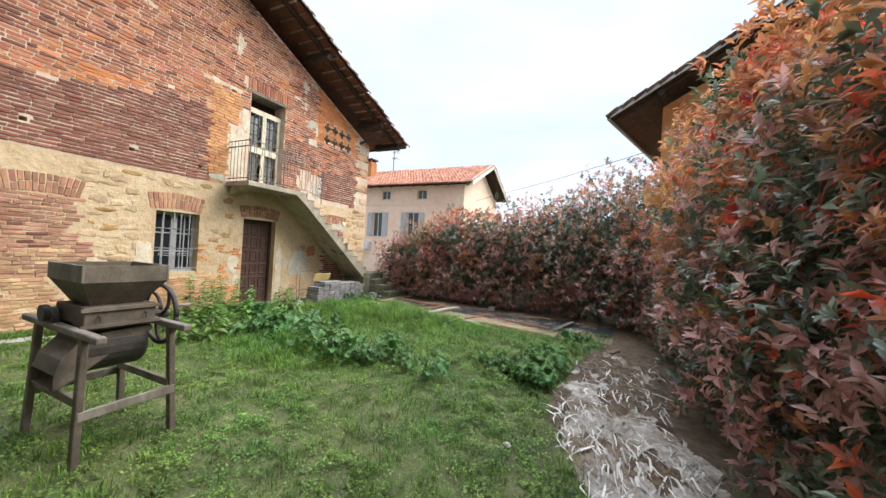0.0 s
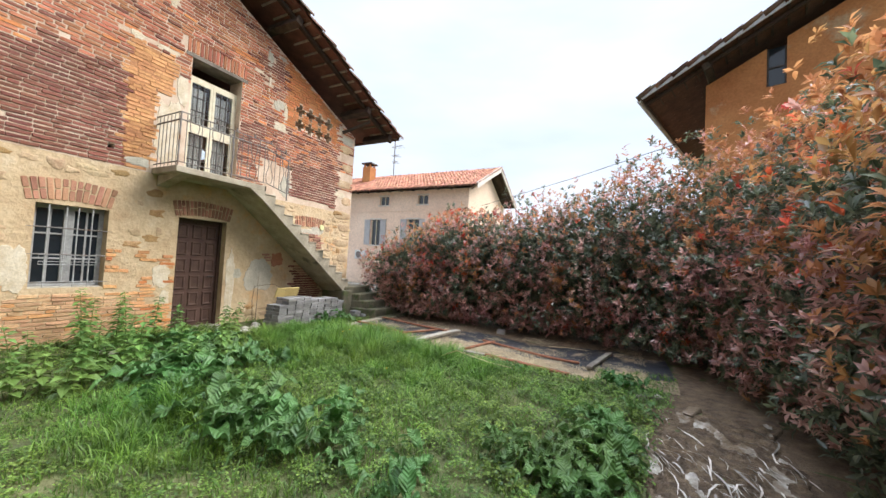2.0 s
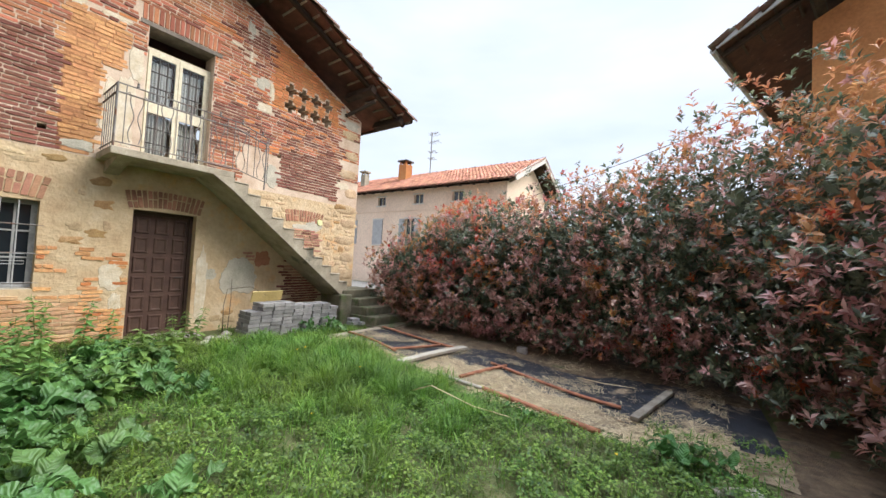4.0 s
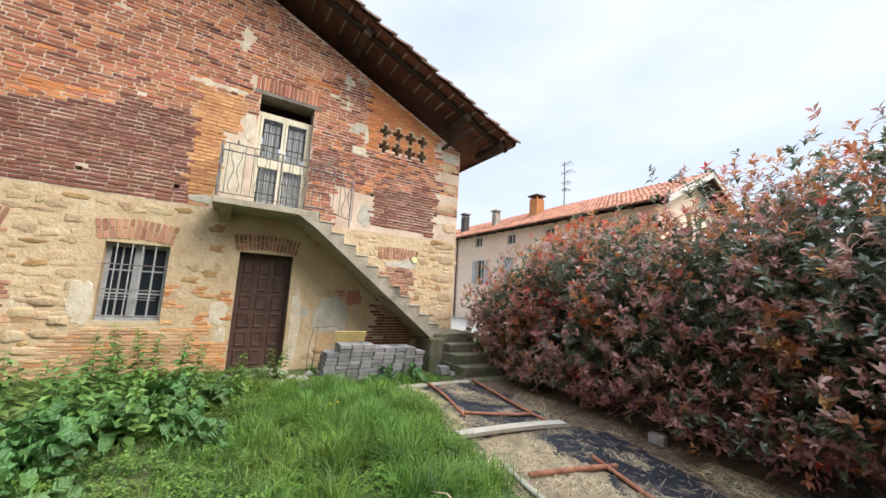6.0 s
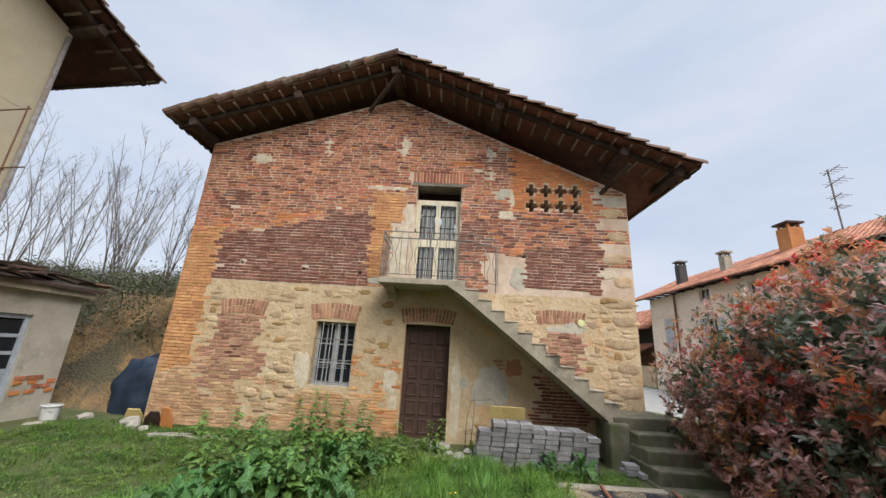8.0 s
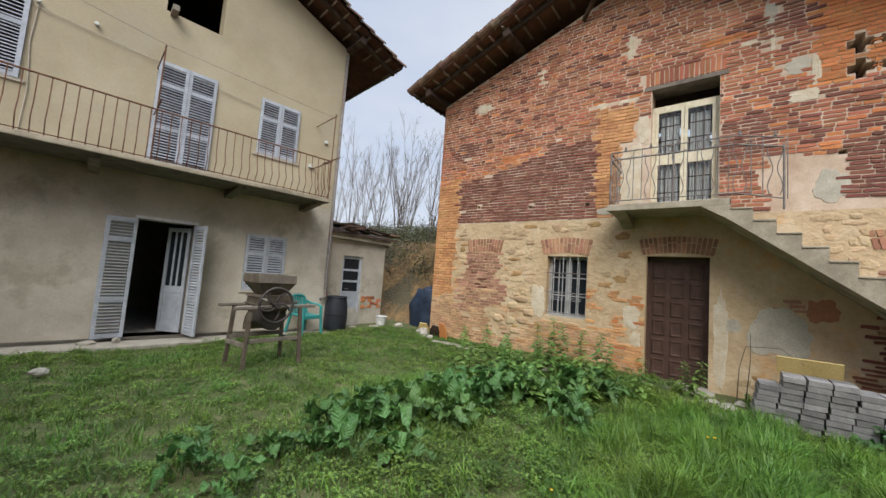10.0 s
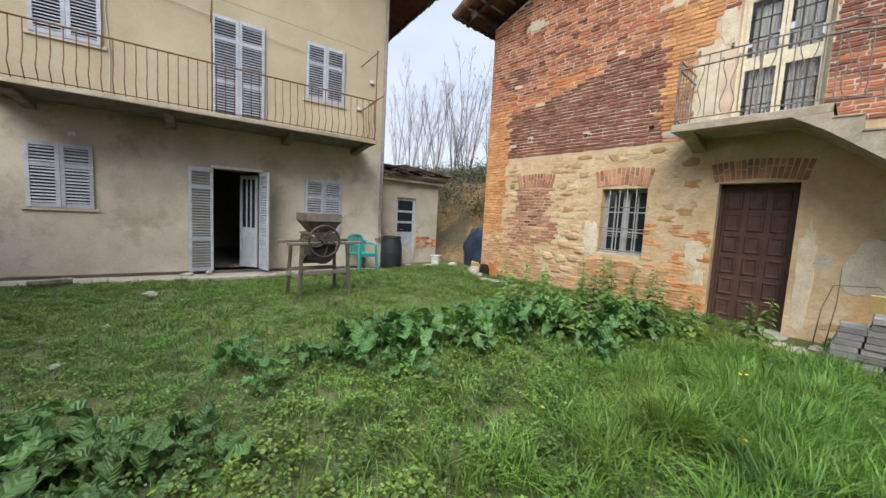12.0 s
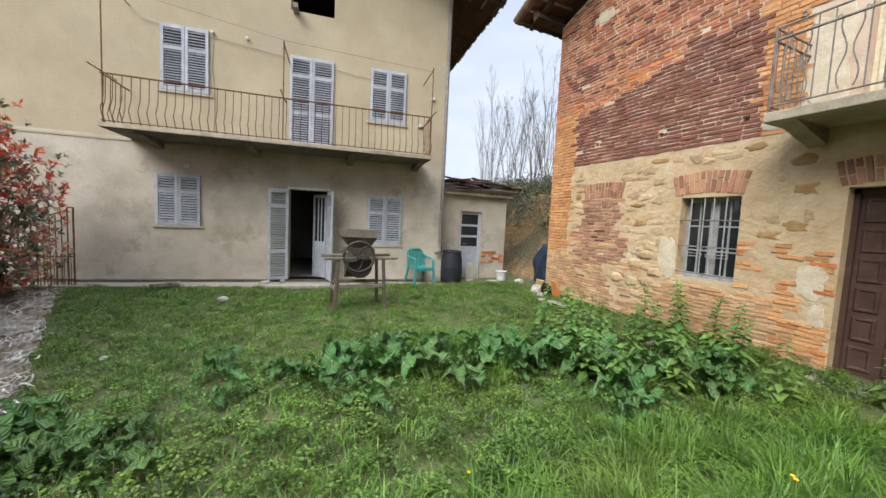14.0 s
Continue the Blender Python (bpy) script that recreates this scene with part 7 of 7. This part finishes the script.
def lawn():
    x, y = yard_points(210000)
    patch = field(x, y, 0.9, 1.0)
    bare = field(x, y, 1.6, 5.0)
    tuft = field(x, y, 5.0, 3.0) + 0.7 * field(x, y, 12.0, 4.0)
    keep = RNG.random(len(x)) < np.clip(0.95 - 1.6 * np.maximum(0, bare - 0.12), 0.12, 1) * np.clip(0.6 + 1.5 * tuft, 0.1, 1)
    keep &= RNG.random(len(x)) > 0.45 * np.clip((y - 3.4) / 1.5, 0, 1)
    x, y, patch, tuft = x[keep], y[keep], patch[keep], tuft[keep]
    h = (RNG.uniform(0.035, 0.085, len(x)) * (1 + 0.5 * patch) + 0.05 * np.clip((y - 3.0) / 3, 0, 1) * RNG.random(len(x))) * np.clip(1 + 1.3 * tuft, 0.45, 2.0)
    blades("lawn_grass", x, y, h, RNG.uniform(0.0020, 0.0042, len(x)), GRASS_L, 0.9, "short green lawn grass with clover", "grass")
    # long grass before the stair and in the middle of the yard
    x, y = yard_points(230000, -8.0, -0.4, 2.5, 9.4)
    m = np.exp(-(((x + 5.2) / 2.0) ** 2 + ((y - 7.0) / 1.3) ** 2)) + 0.5 * np.exp(-(((x + 3.4) / 1.1) ** 2 + ((y - 6.9) / 0.8) ** 2)) + 0.95 * np.exp(-(((x + 4.3) / 0.9) ** 2 + ((y - 3.9) / 0.6) ** 2)) \
        + 0.5 * np.exp(-(((x + 7.3) / 0.5) ** 2 + ((y - 8.6) / 0.8) ** 2)) + 0.14 * np.exp(-(((x + 2.6) / 1.0) ** 2 + ((y - 5.4) / 1.2) ** 2))
    clump = field(x, y, 2.6, 9.0) + 0.6 * field(x, y, 7.0, 10.0)
    keep = RNG.random(len(x)) < np.clip(m * (0.5 + 1.4 * clump), 0, 1)
    x, y, m, clump = x[keep], y[keep], m[keep], clump[keep]
    h = (0.12 + 0.26 * np.clip(m, 0, 1)) * RNG.uniform(0.55, 1.2, len(x)) * np.clip(0.9 + 0.5 * clump, 0.6, 1.3)
    blades("tall_grass", x, y, h, RNG.uniform(0.0022, 0.0052, len(x)), GRASS_T, 1.1, "long unmown grass in tufts", "grass")
    # clover and chickweed in low cushions
    x, y = yard_points(800000)
    c = field(x, y, 1.3, 14.0)
    heap = field(x, y, 4.5, 11.0) + 0.8 * field(x, y, 10.0, 12.0)
    keep = RNG.random(len(x)) < np.clip(0.55 + 1.3 * c + 0.4 * np.clip((y - 3.4) / 1.5, 0, 1), 0.15, 1) * np.clip(0.5 + 1.7 * heap, 0.04, 1.0)
    x, y, heap = x[keep], y[keep], heap[keep]
    rise = np.clip(0.5 + heap, 0.1, 1.2)
    wild = np.clip((y - 3.6) / 1.5, 0, 1) * np.clip((8.2 - y) / 1.0, 0, 1)
    z = np.array([ground_z(a, b) for a, b in zip(x, y)]) + (0.045 + 0.085 * wild) * rise * (0.35 + 0.65 * RNG.random(len(x)) ** 0.6) + 0.005
    flecks("clover", x, y, z, RNG.uniform(0.009, 0.019, len(x)) * (1 + 0.15 * wild), CLOVER, "low clover and chickweed among the grass", tilt=0.45)


def leaf_mesh(name, length, width, mat, curl=0.25, wave=0.08, n=10, stalk=0.0):
    """One broad leaf along +y with a folded midrib, wavy edge and drooping tip, on a stalk that rises to it."""
    s = Shape()
    for i in range(n + 1):
        t = i / n
        w = width * math.sin(math.pi * min(1, 0.06 + 0.94 * t) ** 0.75) * (1 - 0.15 * t)
        y, z = stalk * 0.6 + length * t * (1 - 0.12 * curl * t), stalk + length * (0.35 * t - (0.35 + curl) * t * t)
        for sgn in (-1, -0.5, 0, 0.5, 1):
            s.v.append((sgn * w / 2, y, z + abs(sgn) * w * 0.16 + wave * width * math.sin(t * 13 + sgn * 2) * abs(sgn)))
    s.f = [(i * 5 + j, i * 5 + j + 1, (i + 1) * 5 + j + 1, (i + 1) * 5 + j) for i in range(n) for j in range(4)]
    if stalk:
        s.tube([(0, 0, 0), (0, stalk * 0.3, stalk * 0.6), (0, stalk * 0.6, stalk)], 0.004, 5, 0.003)
    return s.mesh(name, mat, smooth=True, fix=False)


DOCK_LEAVES = [leaf_mesh("leaf", l, w, DOCK, c, 0.24, n=14, stalk=st) for l, w, c, st in ((0.29, 0.135, 0.2, 0.10), (0.24, 0.12, 0.05, 0.14), (0.17, 0.09, 0.3, 0.07), (0.33, 0.13, 0.3, 0.15), (0.27, 0.11, 0.45, 0.18))]


def dock(x, y, size, n, seed):
    rng = random.Random(seed)
    z = ground_z(x, y) - 0.01
    t = thing("dock_plant", (x, y, z), "broad-leaved green dock plant growing in the grass", "weed", "dock plants")
    for i in range(int(n * 1.5)):
        a = i * 2.4 + rng.uniform(-0.5, 0.5)
        up = rng.uniform(-10, 62)
        m = Matrix.Translation((x + rng.uniform(0.02, 0.14) * math.cos(a), y + rng.uniform(0.02, 0.14) * math.sin(a), z)) @ Matrix.Rotation(a, 4, "Z") @ Matrix.Rotation(radians(up), 4, "X") @ Matrix.Rotation(rng.uniform(-0.3, 0.3), 4, "Y")
        piece("leaf", rng.choice(DOCK_LEAVES), m @ Matrix.Scale(size * rng.uniform(0.6, 1.2), 4), t)


def nettle(x, y, h, seed, lean=0.1):
    rng = random.Random(seed)
    z = ground_z(x, y)
    t = thing("tall_weed", (x, y, z), "tall green leafy weed stalk by the wall", "weed", "tall weeds")
    dx, dy = rng.uniform(-lean, lean), rng.uniform(-lean, lean)
    pts = [(x + dx * q * q, y + dy * q * q, z + h * q) for q in (0, 0.25, 0.5, 0.75, 1.0)]
    part("stem", Shape().tube(pts, 0.007, 5, 0.003), NETTLE, t)
    s = Shape()
    k = int(h / 0.03)
    for i in range(k):
        q = 0.12 + 0.88 * i / k
        p = Vector((x + dx * q * q, y + dy * q * q, z + h * q))
        for j in range(2):
            a = i * 1.9 + j * math.pi + rng.uniform(-0.4, 0.4)
            l = (0.20 - 0.12 * q) * rng.uniform(0.7, 1.25)
            d = Vector((math.cos(a), math.sin(a), rng.uniform(-0.3, 0.5)))
            sd = Vector((-math.sin(a), math.cos(a), rng.uniform(-0.3, 0.3))) * l * 0.27
            mid = p + d * l * 0.45
            s.add([p, mid + sd, p + d * l + Vector((0, 0, -0.3 * l)), mid - sd, mid - Vector((0, 0, 0.1 * l))], [(0, 1, 4), (1, 2, 4), (2, 3, 4), (3, 0, 4)])
    part("foliage", s, NETTLE, t, fix=False, kind="stuff")


def photinia(x, y, r, h, seed, mix, shoots, z0=-0.05):
    """A photinia shrub: stems, and a crown of leaf rosettes in an uneven shell. mix: shares of red, bronze, maroon and green shoots at the top."""
    rng = np.random.default_rng(seed)
    t = thing("photinia_shrub", (x, y, ground_z(x, y)), "dense photinia hedge shrub with red, bronze and green leaves", "shrub", "photinia hedge")
    for k in range(9):
        a, q = k * 2.4, 0.25 + 0.5 * rng.random()
        tip = (x + math.cos(a) * r * q, y + math.sin(a) * r * q, h * (0.6 + 0.25 * rng.random()))
        stems = Shape().tube([(x + 0.12 * math.cos(a), y + 0.12 * math.sin(a), -0.15), (x + (tip[0] - x) * 0.45, y + (tip[1] - y) * 0.45, h * 0.3), tip], 0.022, 5, 0.006)
        part("stem", stems, BARK, t)
    n = shoots
    u = rng.normal(size=(n, 3))
    u /= np.linalg.norm(u, axis=1)[:, None]
    rad = 1 - 0.45 * rng.random(n) ** 2.2
    lump = np.array([1 + 0.22 * noise.noise(Vector(tuple(p * 2.1)) + Vector((seed * 3.1, 0, 0))) + 0.26 * noise.noise(Vector(tuple(p * 4.8)) + Vector((0, seed * 1.7, 0))) for p in u])
    stray = np.where(rng.random(n) < 0.03, 1 + 0.06 * rng.random(n), 1.0)
    cz, hz = (h + z0) / 2, (h - z0) / 2
    box = (np.abs(u) ** 4.0).sum(1) ** (-1 / 4.0)
    c = u * (box * rad * lump * stray)[:, None] * np.array([r, r, hz]) + np.array([x, y, cz])
    c[:, 2] = np.maximum(c[:, 2], 0.05 + 0.25 * rng.random(n))
    # the crown is airy towards its top
    full = (rng.random(n) > 0.45 * np.clip(((c[:, 2] - z0) / (h - z0) - 0.55) / 0.2, 0, 1)) | (y < 4)
    c, u, rad = c[full], u[full], rad[full]
    n = len(c)
    # large shaded leaves deep inside the crown
    ni = 3000 if r > 0.9 else 300
    w = rng.normal(size=(ni, 3))
    w /= np.linalg.norm(w, axis=1)[:, None]
    w = w * ((np.abs(w) ** 4.0).sum(1) ** (-1 / 4.0) * (0.25 + 0.5 * rng.random(ni)))[:, None] * np.array([r, r, hz]) + np.array([x, y, cz + 0.1])
    e = rng.normal(size=(ni, 3))
    e /= np.linalg.norm(e, axis=1)[:, None]
    g = np.cross(e, rng.normal(size=(ni, 3)))
    g /= np.linalg.norm(g, axis=1)[:, None]
    v = np.stack([w - e * 0.08, w + g * 0.035, w + e * 0.08, w - g * 0.035], 1).reshape(-1, 3)
    part("inner_foliage", bulk("inner_foliage", v, np.arange(4 * ni).reshape(-1, 4), LEAF_GREEN), LEAF_GREEN, t, "shaded dark green leaves", kind="stuff")
    # colour of each shoot: new growth towards the top and outside
    hgt = (c[:, 2] - z0) / (h - z0)
    cl = np.array([noise.noise(Vector(tuple(p * 1.3))) for p in c])
    old = np.array([noise.noise(Vector(tuple(p * 1.7)) + Vector((9, 3, 1))) for p in c])
    outer = rad > 0.78
    top = np.clip((hgt + 0.5 * cl - 0.40) / 0.40, 0, 1)
    roll = rng.random(n)
    red, bronze, maroon, green = mix
    kind = np.where(roll < maroon * (1.15 - 0.4 * top), 2, 3)
    kind = np.where(outer & (rng.random(n) < bronze * (0.10 + 0.95 * top)), 1, kind)
    kind = np.where(outer & (rng.random(n) < red * (0.12 + 0.8 * top)), 0, kind)
    kind = np.where((rad < 0.7) & (rng.random(n) < 0.75) | (old < -0.22) & (rng.random(n) < 0.8), 3, kind)
    for q, (mat, nm) in enumerate(((LEAF_RED, "young red leaves"), (LEAF_ORANGE, "bronze orange leaves"), (LEAF_MAROON, "maroon leaves"), (LEAF_GREEN, "dark green leaves"))):
        sel = np.nonzero(kind == q)[0]
        if not len(sel):
            continue
        per = 8
        base = np.repeat(c[sel], per, 0)
        axis = u[sel] * 0.6 + np.array([0, 0, 0.75]) + rng.normal(0, 0.3, (len(sel), 3))
        axis /= np.linalg.norm(axis, axis=1)[:, None]
        axis = np.repeat(axis, per, 0)
        side = np.cross(axis, rng.normal(size=axis.shape))
        side /= np.linalg.norm(side, axis=1)[:, None]
        spread = rng.uniform(0.5, 1.4, (len(base), 1))
        d = axis * np.cos(spread) + side * np.sin(spread)
        L = rng.uniform(0.055, 0.12, (len(base), 1))
        base = base - axis * rng.uniform(0, 0.09, (len(base), 1))
        s = np.cross(d, axis)
        s /= np.maximum(np.linalg.norm(s, axis=1)[:, None], 1e-6)
        up = np.cross(s, d)
        W = L * 0.185
        v = np.stack([base, base + d * L * 0.5 + s * W + up * W * 0.5, base + d * L * 0.5, base + d * L * 0.5 - s * W + up * W * 0.5, base + d * L - up * L * 0.12], 1).reshape(-1, 3)
        k = np.arange(len(base))[:, None] * 5
        f = np.concatenate([k + [0, 2, 1], k + [0, 3, 2], k + [1, 2, 4], k + [2, 3, 4]], 1).reshape(-1, 3)
        part("foliage", bulk("foliage", v, f, mat), mat, t, nm, kind="stuff")


def bare_tree(x, y, z, h, seed, stems=5):
    rng = random.Random(seed)
    t = thing("bare_sapling", (x, y, z), "leafless multi-stemmed sapling on the bank", "tree", "bare saplings")
    tw = Shape()
    for k in range(stems):
        a = rng.uniform(0, 6.28)
        lean = rng.uniform(0.08, 0.32)
        hh = h * rng.uniform(0.65, 1.0)
        pts = [Vector((x + math.cos(a) * lean * hh * q ** 1.3 + rng.uniform(-0.05, 0.05), y + math.sin(a) * lean * hh * q ** 1.3 + rng.uniform(-0.05, 0.05), z - 0.2 + hh * q)) for q in (0, 0.2, 0.4, 0.6, 0.8, 1)]
        part("stem", Shape().tube(pts, 0.017, 5, 0.004), BARK, t)
        for i in range(14):
            q = rng.uniform(0.25, 0.97)
            j = min(4, int(q * 5))
            p = pts[j].lerp(pts[j + 1], q * 5 - j)
            b = rng.uniform(0, 6.28)
            l = hh * rng.uniform(0.08, 0.24) * (1.1 - q * 0.6)
            d = Vector((math.cos(b) * 0.5, math.sin(b) * 0.5, 0.9)).normalized()
            e = p + d * l
            tw.tube([p, p + d * l * 0.5 + Vector((rng.uniform(-0.04, 0.04), rng.uniform(-0.04, 0.04), 0)), e], 0.006, 3, 0.002, caps=False)
            for _ in range(2):
                b2 = rng.uniform(0, 6.28)
                o = p.lerp(e, rng.uniform(0.3, 0.9))
                tw.tube([o, o + Vector((math.cos(b2) * 0.5, math.sin(b2) * 0.5, 0.8)) * l * 0.45], 0.004, 3, 0.0015, caps=False)
    part("twig_growth", tw, BARK, t, fix=False, kind="stuff")


def scrub():
    """Dead stems and small dark leaves over the bank."""
    rng = random.Random(17)
    tw = Shape()
    px, py, pz = [], [], []
    for _ in range(2600):
        x, y = -9.2 - 9 * rng.random() ** 1.4, rng.uniform(-13, 0.4)
        h = min(1.0, max(0.0, (-8.9 - x) / 1.6 + (-1.6 - y) * 0.05))
        if h < 0.5:
            continue
        z = -0.1 + h * 2.7 + min(1.0, max(0.0, (-10.5 - x) / 10)) * 1.6
        a, l = rng.uniform(0, 6.28), rng.uniform(0.4, 1.6)
        tip = (x + math.cos(a) * l * 0.6, y + math.sin(a) * l * 0.6, z + l * rng.uniform(0.1, 0.8))
        tw.tube([(x, y, z - 0.15), ((x + tip[0]) / 2, (y + tip[1]) / 2, z + l * 0.55), tip], 0.007, 3, 0.003, caps=False)
        for _ in range(18):
            q = rng.uniform(0.2, 1.05)
            px.append(x + (tip[0] - x) * q + rng.gauss(0, 0.12))
            py.append(y + (tip[1] - y) * q + rng.gauss(0, 0.12))
            pz.append(z + l * 0.5 * q + rng.gauss(0, 0.14))
    tagged(part("scrub_stems", tw, BARK, fix=False), "tangle of dead brown bramble stems on the bank", "scrub", kind="stuff")
    flecks("scrub_leaves", np.array(px), np.array(py), np.array(pz), RNG.uniform(0.03, 0.06, len(px)), SCRUB, "dark ivy and bramble leaves on the bank", "scrub", tilt=1.0)


def dandelion(x, y, z):
    t = thing("dandelion", (x, y, z), "yellow dandelion flower in the grass", "flower", "dandelions")
    part("stem", Shape().tube([(x, y, ground_z(x, y)), (x, y, z)], 0.003, 5), GRASS_T, t)
    part("flower", Shape().lathe([(0, 0), (0.008, 0.002), (0.013, 0.008), (0.008, 0.012), (0, 0.011)], (x, y, z), 12), YELLOWPETAL, t)


lawn()
for i, (x, y, s, n) in enumerate(((-2.95, 3.95, 1.15, 13), (-3.3, 4.15, 1.05, 12), (-3.75, 4.2, 1.1, 13), (-4.35, 4.35, 1.1, 14), (-4.75, 4.5, 1.0, 12), (-5.1, 4.4, 1.25, 15), (-5.45, 4.75, 1.2, 15), (-5.8, 4.6, 1.2, 14),
                                  (-5.45, 5.3, 1.1, 13), (-6.3, 5.5, 1.1, 13), (-6.5, 5.0, 1.1, 13), (-1.9, 3.85, 0.8, 8), (-1.25, 4.85, 0.7, 14), (-1.5, 4.75, 0.6, 12), (-1.02, 5.35, 0.85, 16), (-0.7, 5.45, 0.85, 16), (-0.85, 5.75, 0.8, 14),
                                  (-2.0, 4.3, 0.75, 7), (-6.65, 5.6, 0.9, 10), (-4.6, 4.0, 1.1, 12), (-3.1, 4.75, 0.9, 9), (-6.85, 8.2, 0.9, 9), (-6.75, 8.7, 1.0, 10), (-2.1, 7.5, 0.6, 5), (-5.0, 5.6, 0.9, 9), (-0.5, 6.5, 0.7, 7), (-0.75, 7.45, 0.8, 9), (-0.5, 7.7, 0.6, 7), (-3.5, 3.85, 1.1, 12), (-4.0, 4.0, 1.15, 12), (-4.1, 4.6, 1.0, 11), (-4.9, 4.05, 1.1, 12), (-5.5, 4.2, 1.1, 12), (-6.1, 5.1, 1.1, 12), (-6.9, 5.2, 1.0, 10), (-0.75, 5.1, 0.9, 12), (-0.78, 4.45, 0.8, 15), (-1.0, 4.6, 0.8, 15), (-1.1, 4.95, 0.75, 15), (-1.55, 5.1, 0.6, 12), (-0.85, 4.8, 0.85, 15), (-2.45, 4.05, 0.75, 10), (-2.7, 4.3, 0.85, 12))):
    dock(x, y, s, n, 40 + i)
for i, (x, y, h) in enumerate(((-6.1, 3.3, 0.75), (-6.0, 3.8, 0.85), (-6.25, 4.0, 0.7), (-7.1, 4.2, 0.85), (-7.2, 4.65, 0.9), (-7.0, 4.45, 0.7), (-7.45, 5.1, 0.75), (-7.2, 5.3, 0.65), (-5.8, 4.2, 0.8), (-6.0, 5.4, 0.6), (-6.7, 5.9, 0.6),
                               (-7.65, 4.3, 0.85), (-7.7, 4.75, 0.7), (-7.6, 6.35, 0.5), (-7.5, 6.5, 0.55), (-5.5, 4.5, 0.75), (-6.6, 4.4, 0.7), (-5.3, 4.9, 0.6), (-7.5, 2.3, 0.35), (-6.9, 3.6, 0.5))):
    nettle(x, y, h * 1.02, 90 + i)
    if x > -6.4:
        nettle(x + 0.22 * math.sin(i * 2.1), y + 0.2 * math.cos(i * 3.3), h * 0.7, 190 + i, 0.2)
HEDGE = ((-6.75, 11.3, 0.95, 2.05, (0.03, 0.35, 0.8, 0.3)), (-5.75, 11.2, 1.12, 2.6, (0.03, 0.45, 0.75, 0.3)), (-4.6, 11.25, 1.15, 3.0, (0.22, 0.5, 0.75, 0.3)), (-3.35, 11.3, 1.2, 2.95, (0.04, 0.4, 0.7, 0.35)), (-2.15, 11.2, 1.2, 3.2, (0.03, 0.4, 0.65, 0.4)),
         (-0.95, 10.9, 1.25, 3.4, (0.03, 0.5, 0.6, 0.45)), (0.3, 10.3, 1.25, 3.75, (0.03, 0.6, 0.6, 0.45)), (1.3, 9.1, 1.15, 3.75, (0.04, 0.75, 0.6, 0.4)), (1.75, 7.6, 1.15, 3.65, (0.05, 0.85, 0.6, 0.4)),
         (1.85, 6.2, 1.2, 3.6, (0.10, 0.95, 0.55, 0.4)), (1.8, 4.8, 1.2, 3.7, (0.1, 0.95, 0.55, 0.4)), (1.95, 3.4, 1.2, 3.8, (0.15, 0.95, 0.55, 0.35)), (2.25, 2.0, 1.2, 3.9, (0.5, 0.85, 0.55, 0.35)), (2.5, 0.7, 1.1, 3.4, (0.75, 0.7, 0.5, 0.35)),
         (2.0, -0.5, 0.8, 2.6, (0.9, 0.6, 0.6, 0.3)))
for i, (x, y, r, h, mix) in enumerate(HEDGE):
    photinia(x, y, r * 1.06, h, 300 + i, mix, int((1250 if x < -4 else 980 if r > 1 else 420) * h))
for i, (x, y, h) in enumerate(((-12, -6.0, 4.6), (-13, -8.5, 5.6), (-11.2, -4.0, 4.4), (-12.0, -2.8, 4.2), (-14, -6.0, 5.2), (-11.5, -1.6, 3.4), (-13, -11.0, 5.8), (-12.5, -4.8, 5.0), (-11.5, -7.5, 4.8))):
    bare_tree(x, y, 2.5 + max(0, (-10.5 - x) / 10) * 1.6, h * 1.25, 500 + i, 8)
scrub()
for x, y, z in ((-3.4, 5.9, 0.10), (-3.9, 6.9, 0.2), (-4.9, 6.7, 0.26), (-4.8, 6.75, 0.3), (-1.1, 7.0, 0.1)):
    dandelion(x, y, z)

# ---- the brick courses, last ----
soldier_arch(3.72, 4.74, 2.10, 2.42, 0.05, BRICK_ARCH, 13)
soldier_arch(1.80, 2.78, 2.12, 2.42, 0.04, BRICK_ARCH, 13)
soldier_arch(5.60, 6.70, 2.13, 2.42, 0.05, BRICK_ARCH, 16)
soldier_arch(5.60, 6.80, 5.29, 5.56, 0.0, BRICK_RED, 16, 0.05)
soldier_arch(8.33, 9.32, 2.26, 2.53, 0.03, BRICK_ARCH, 14)
lay_bricks()
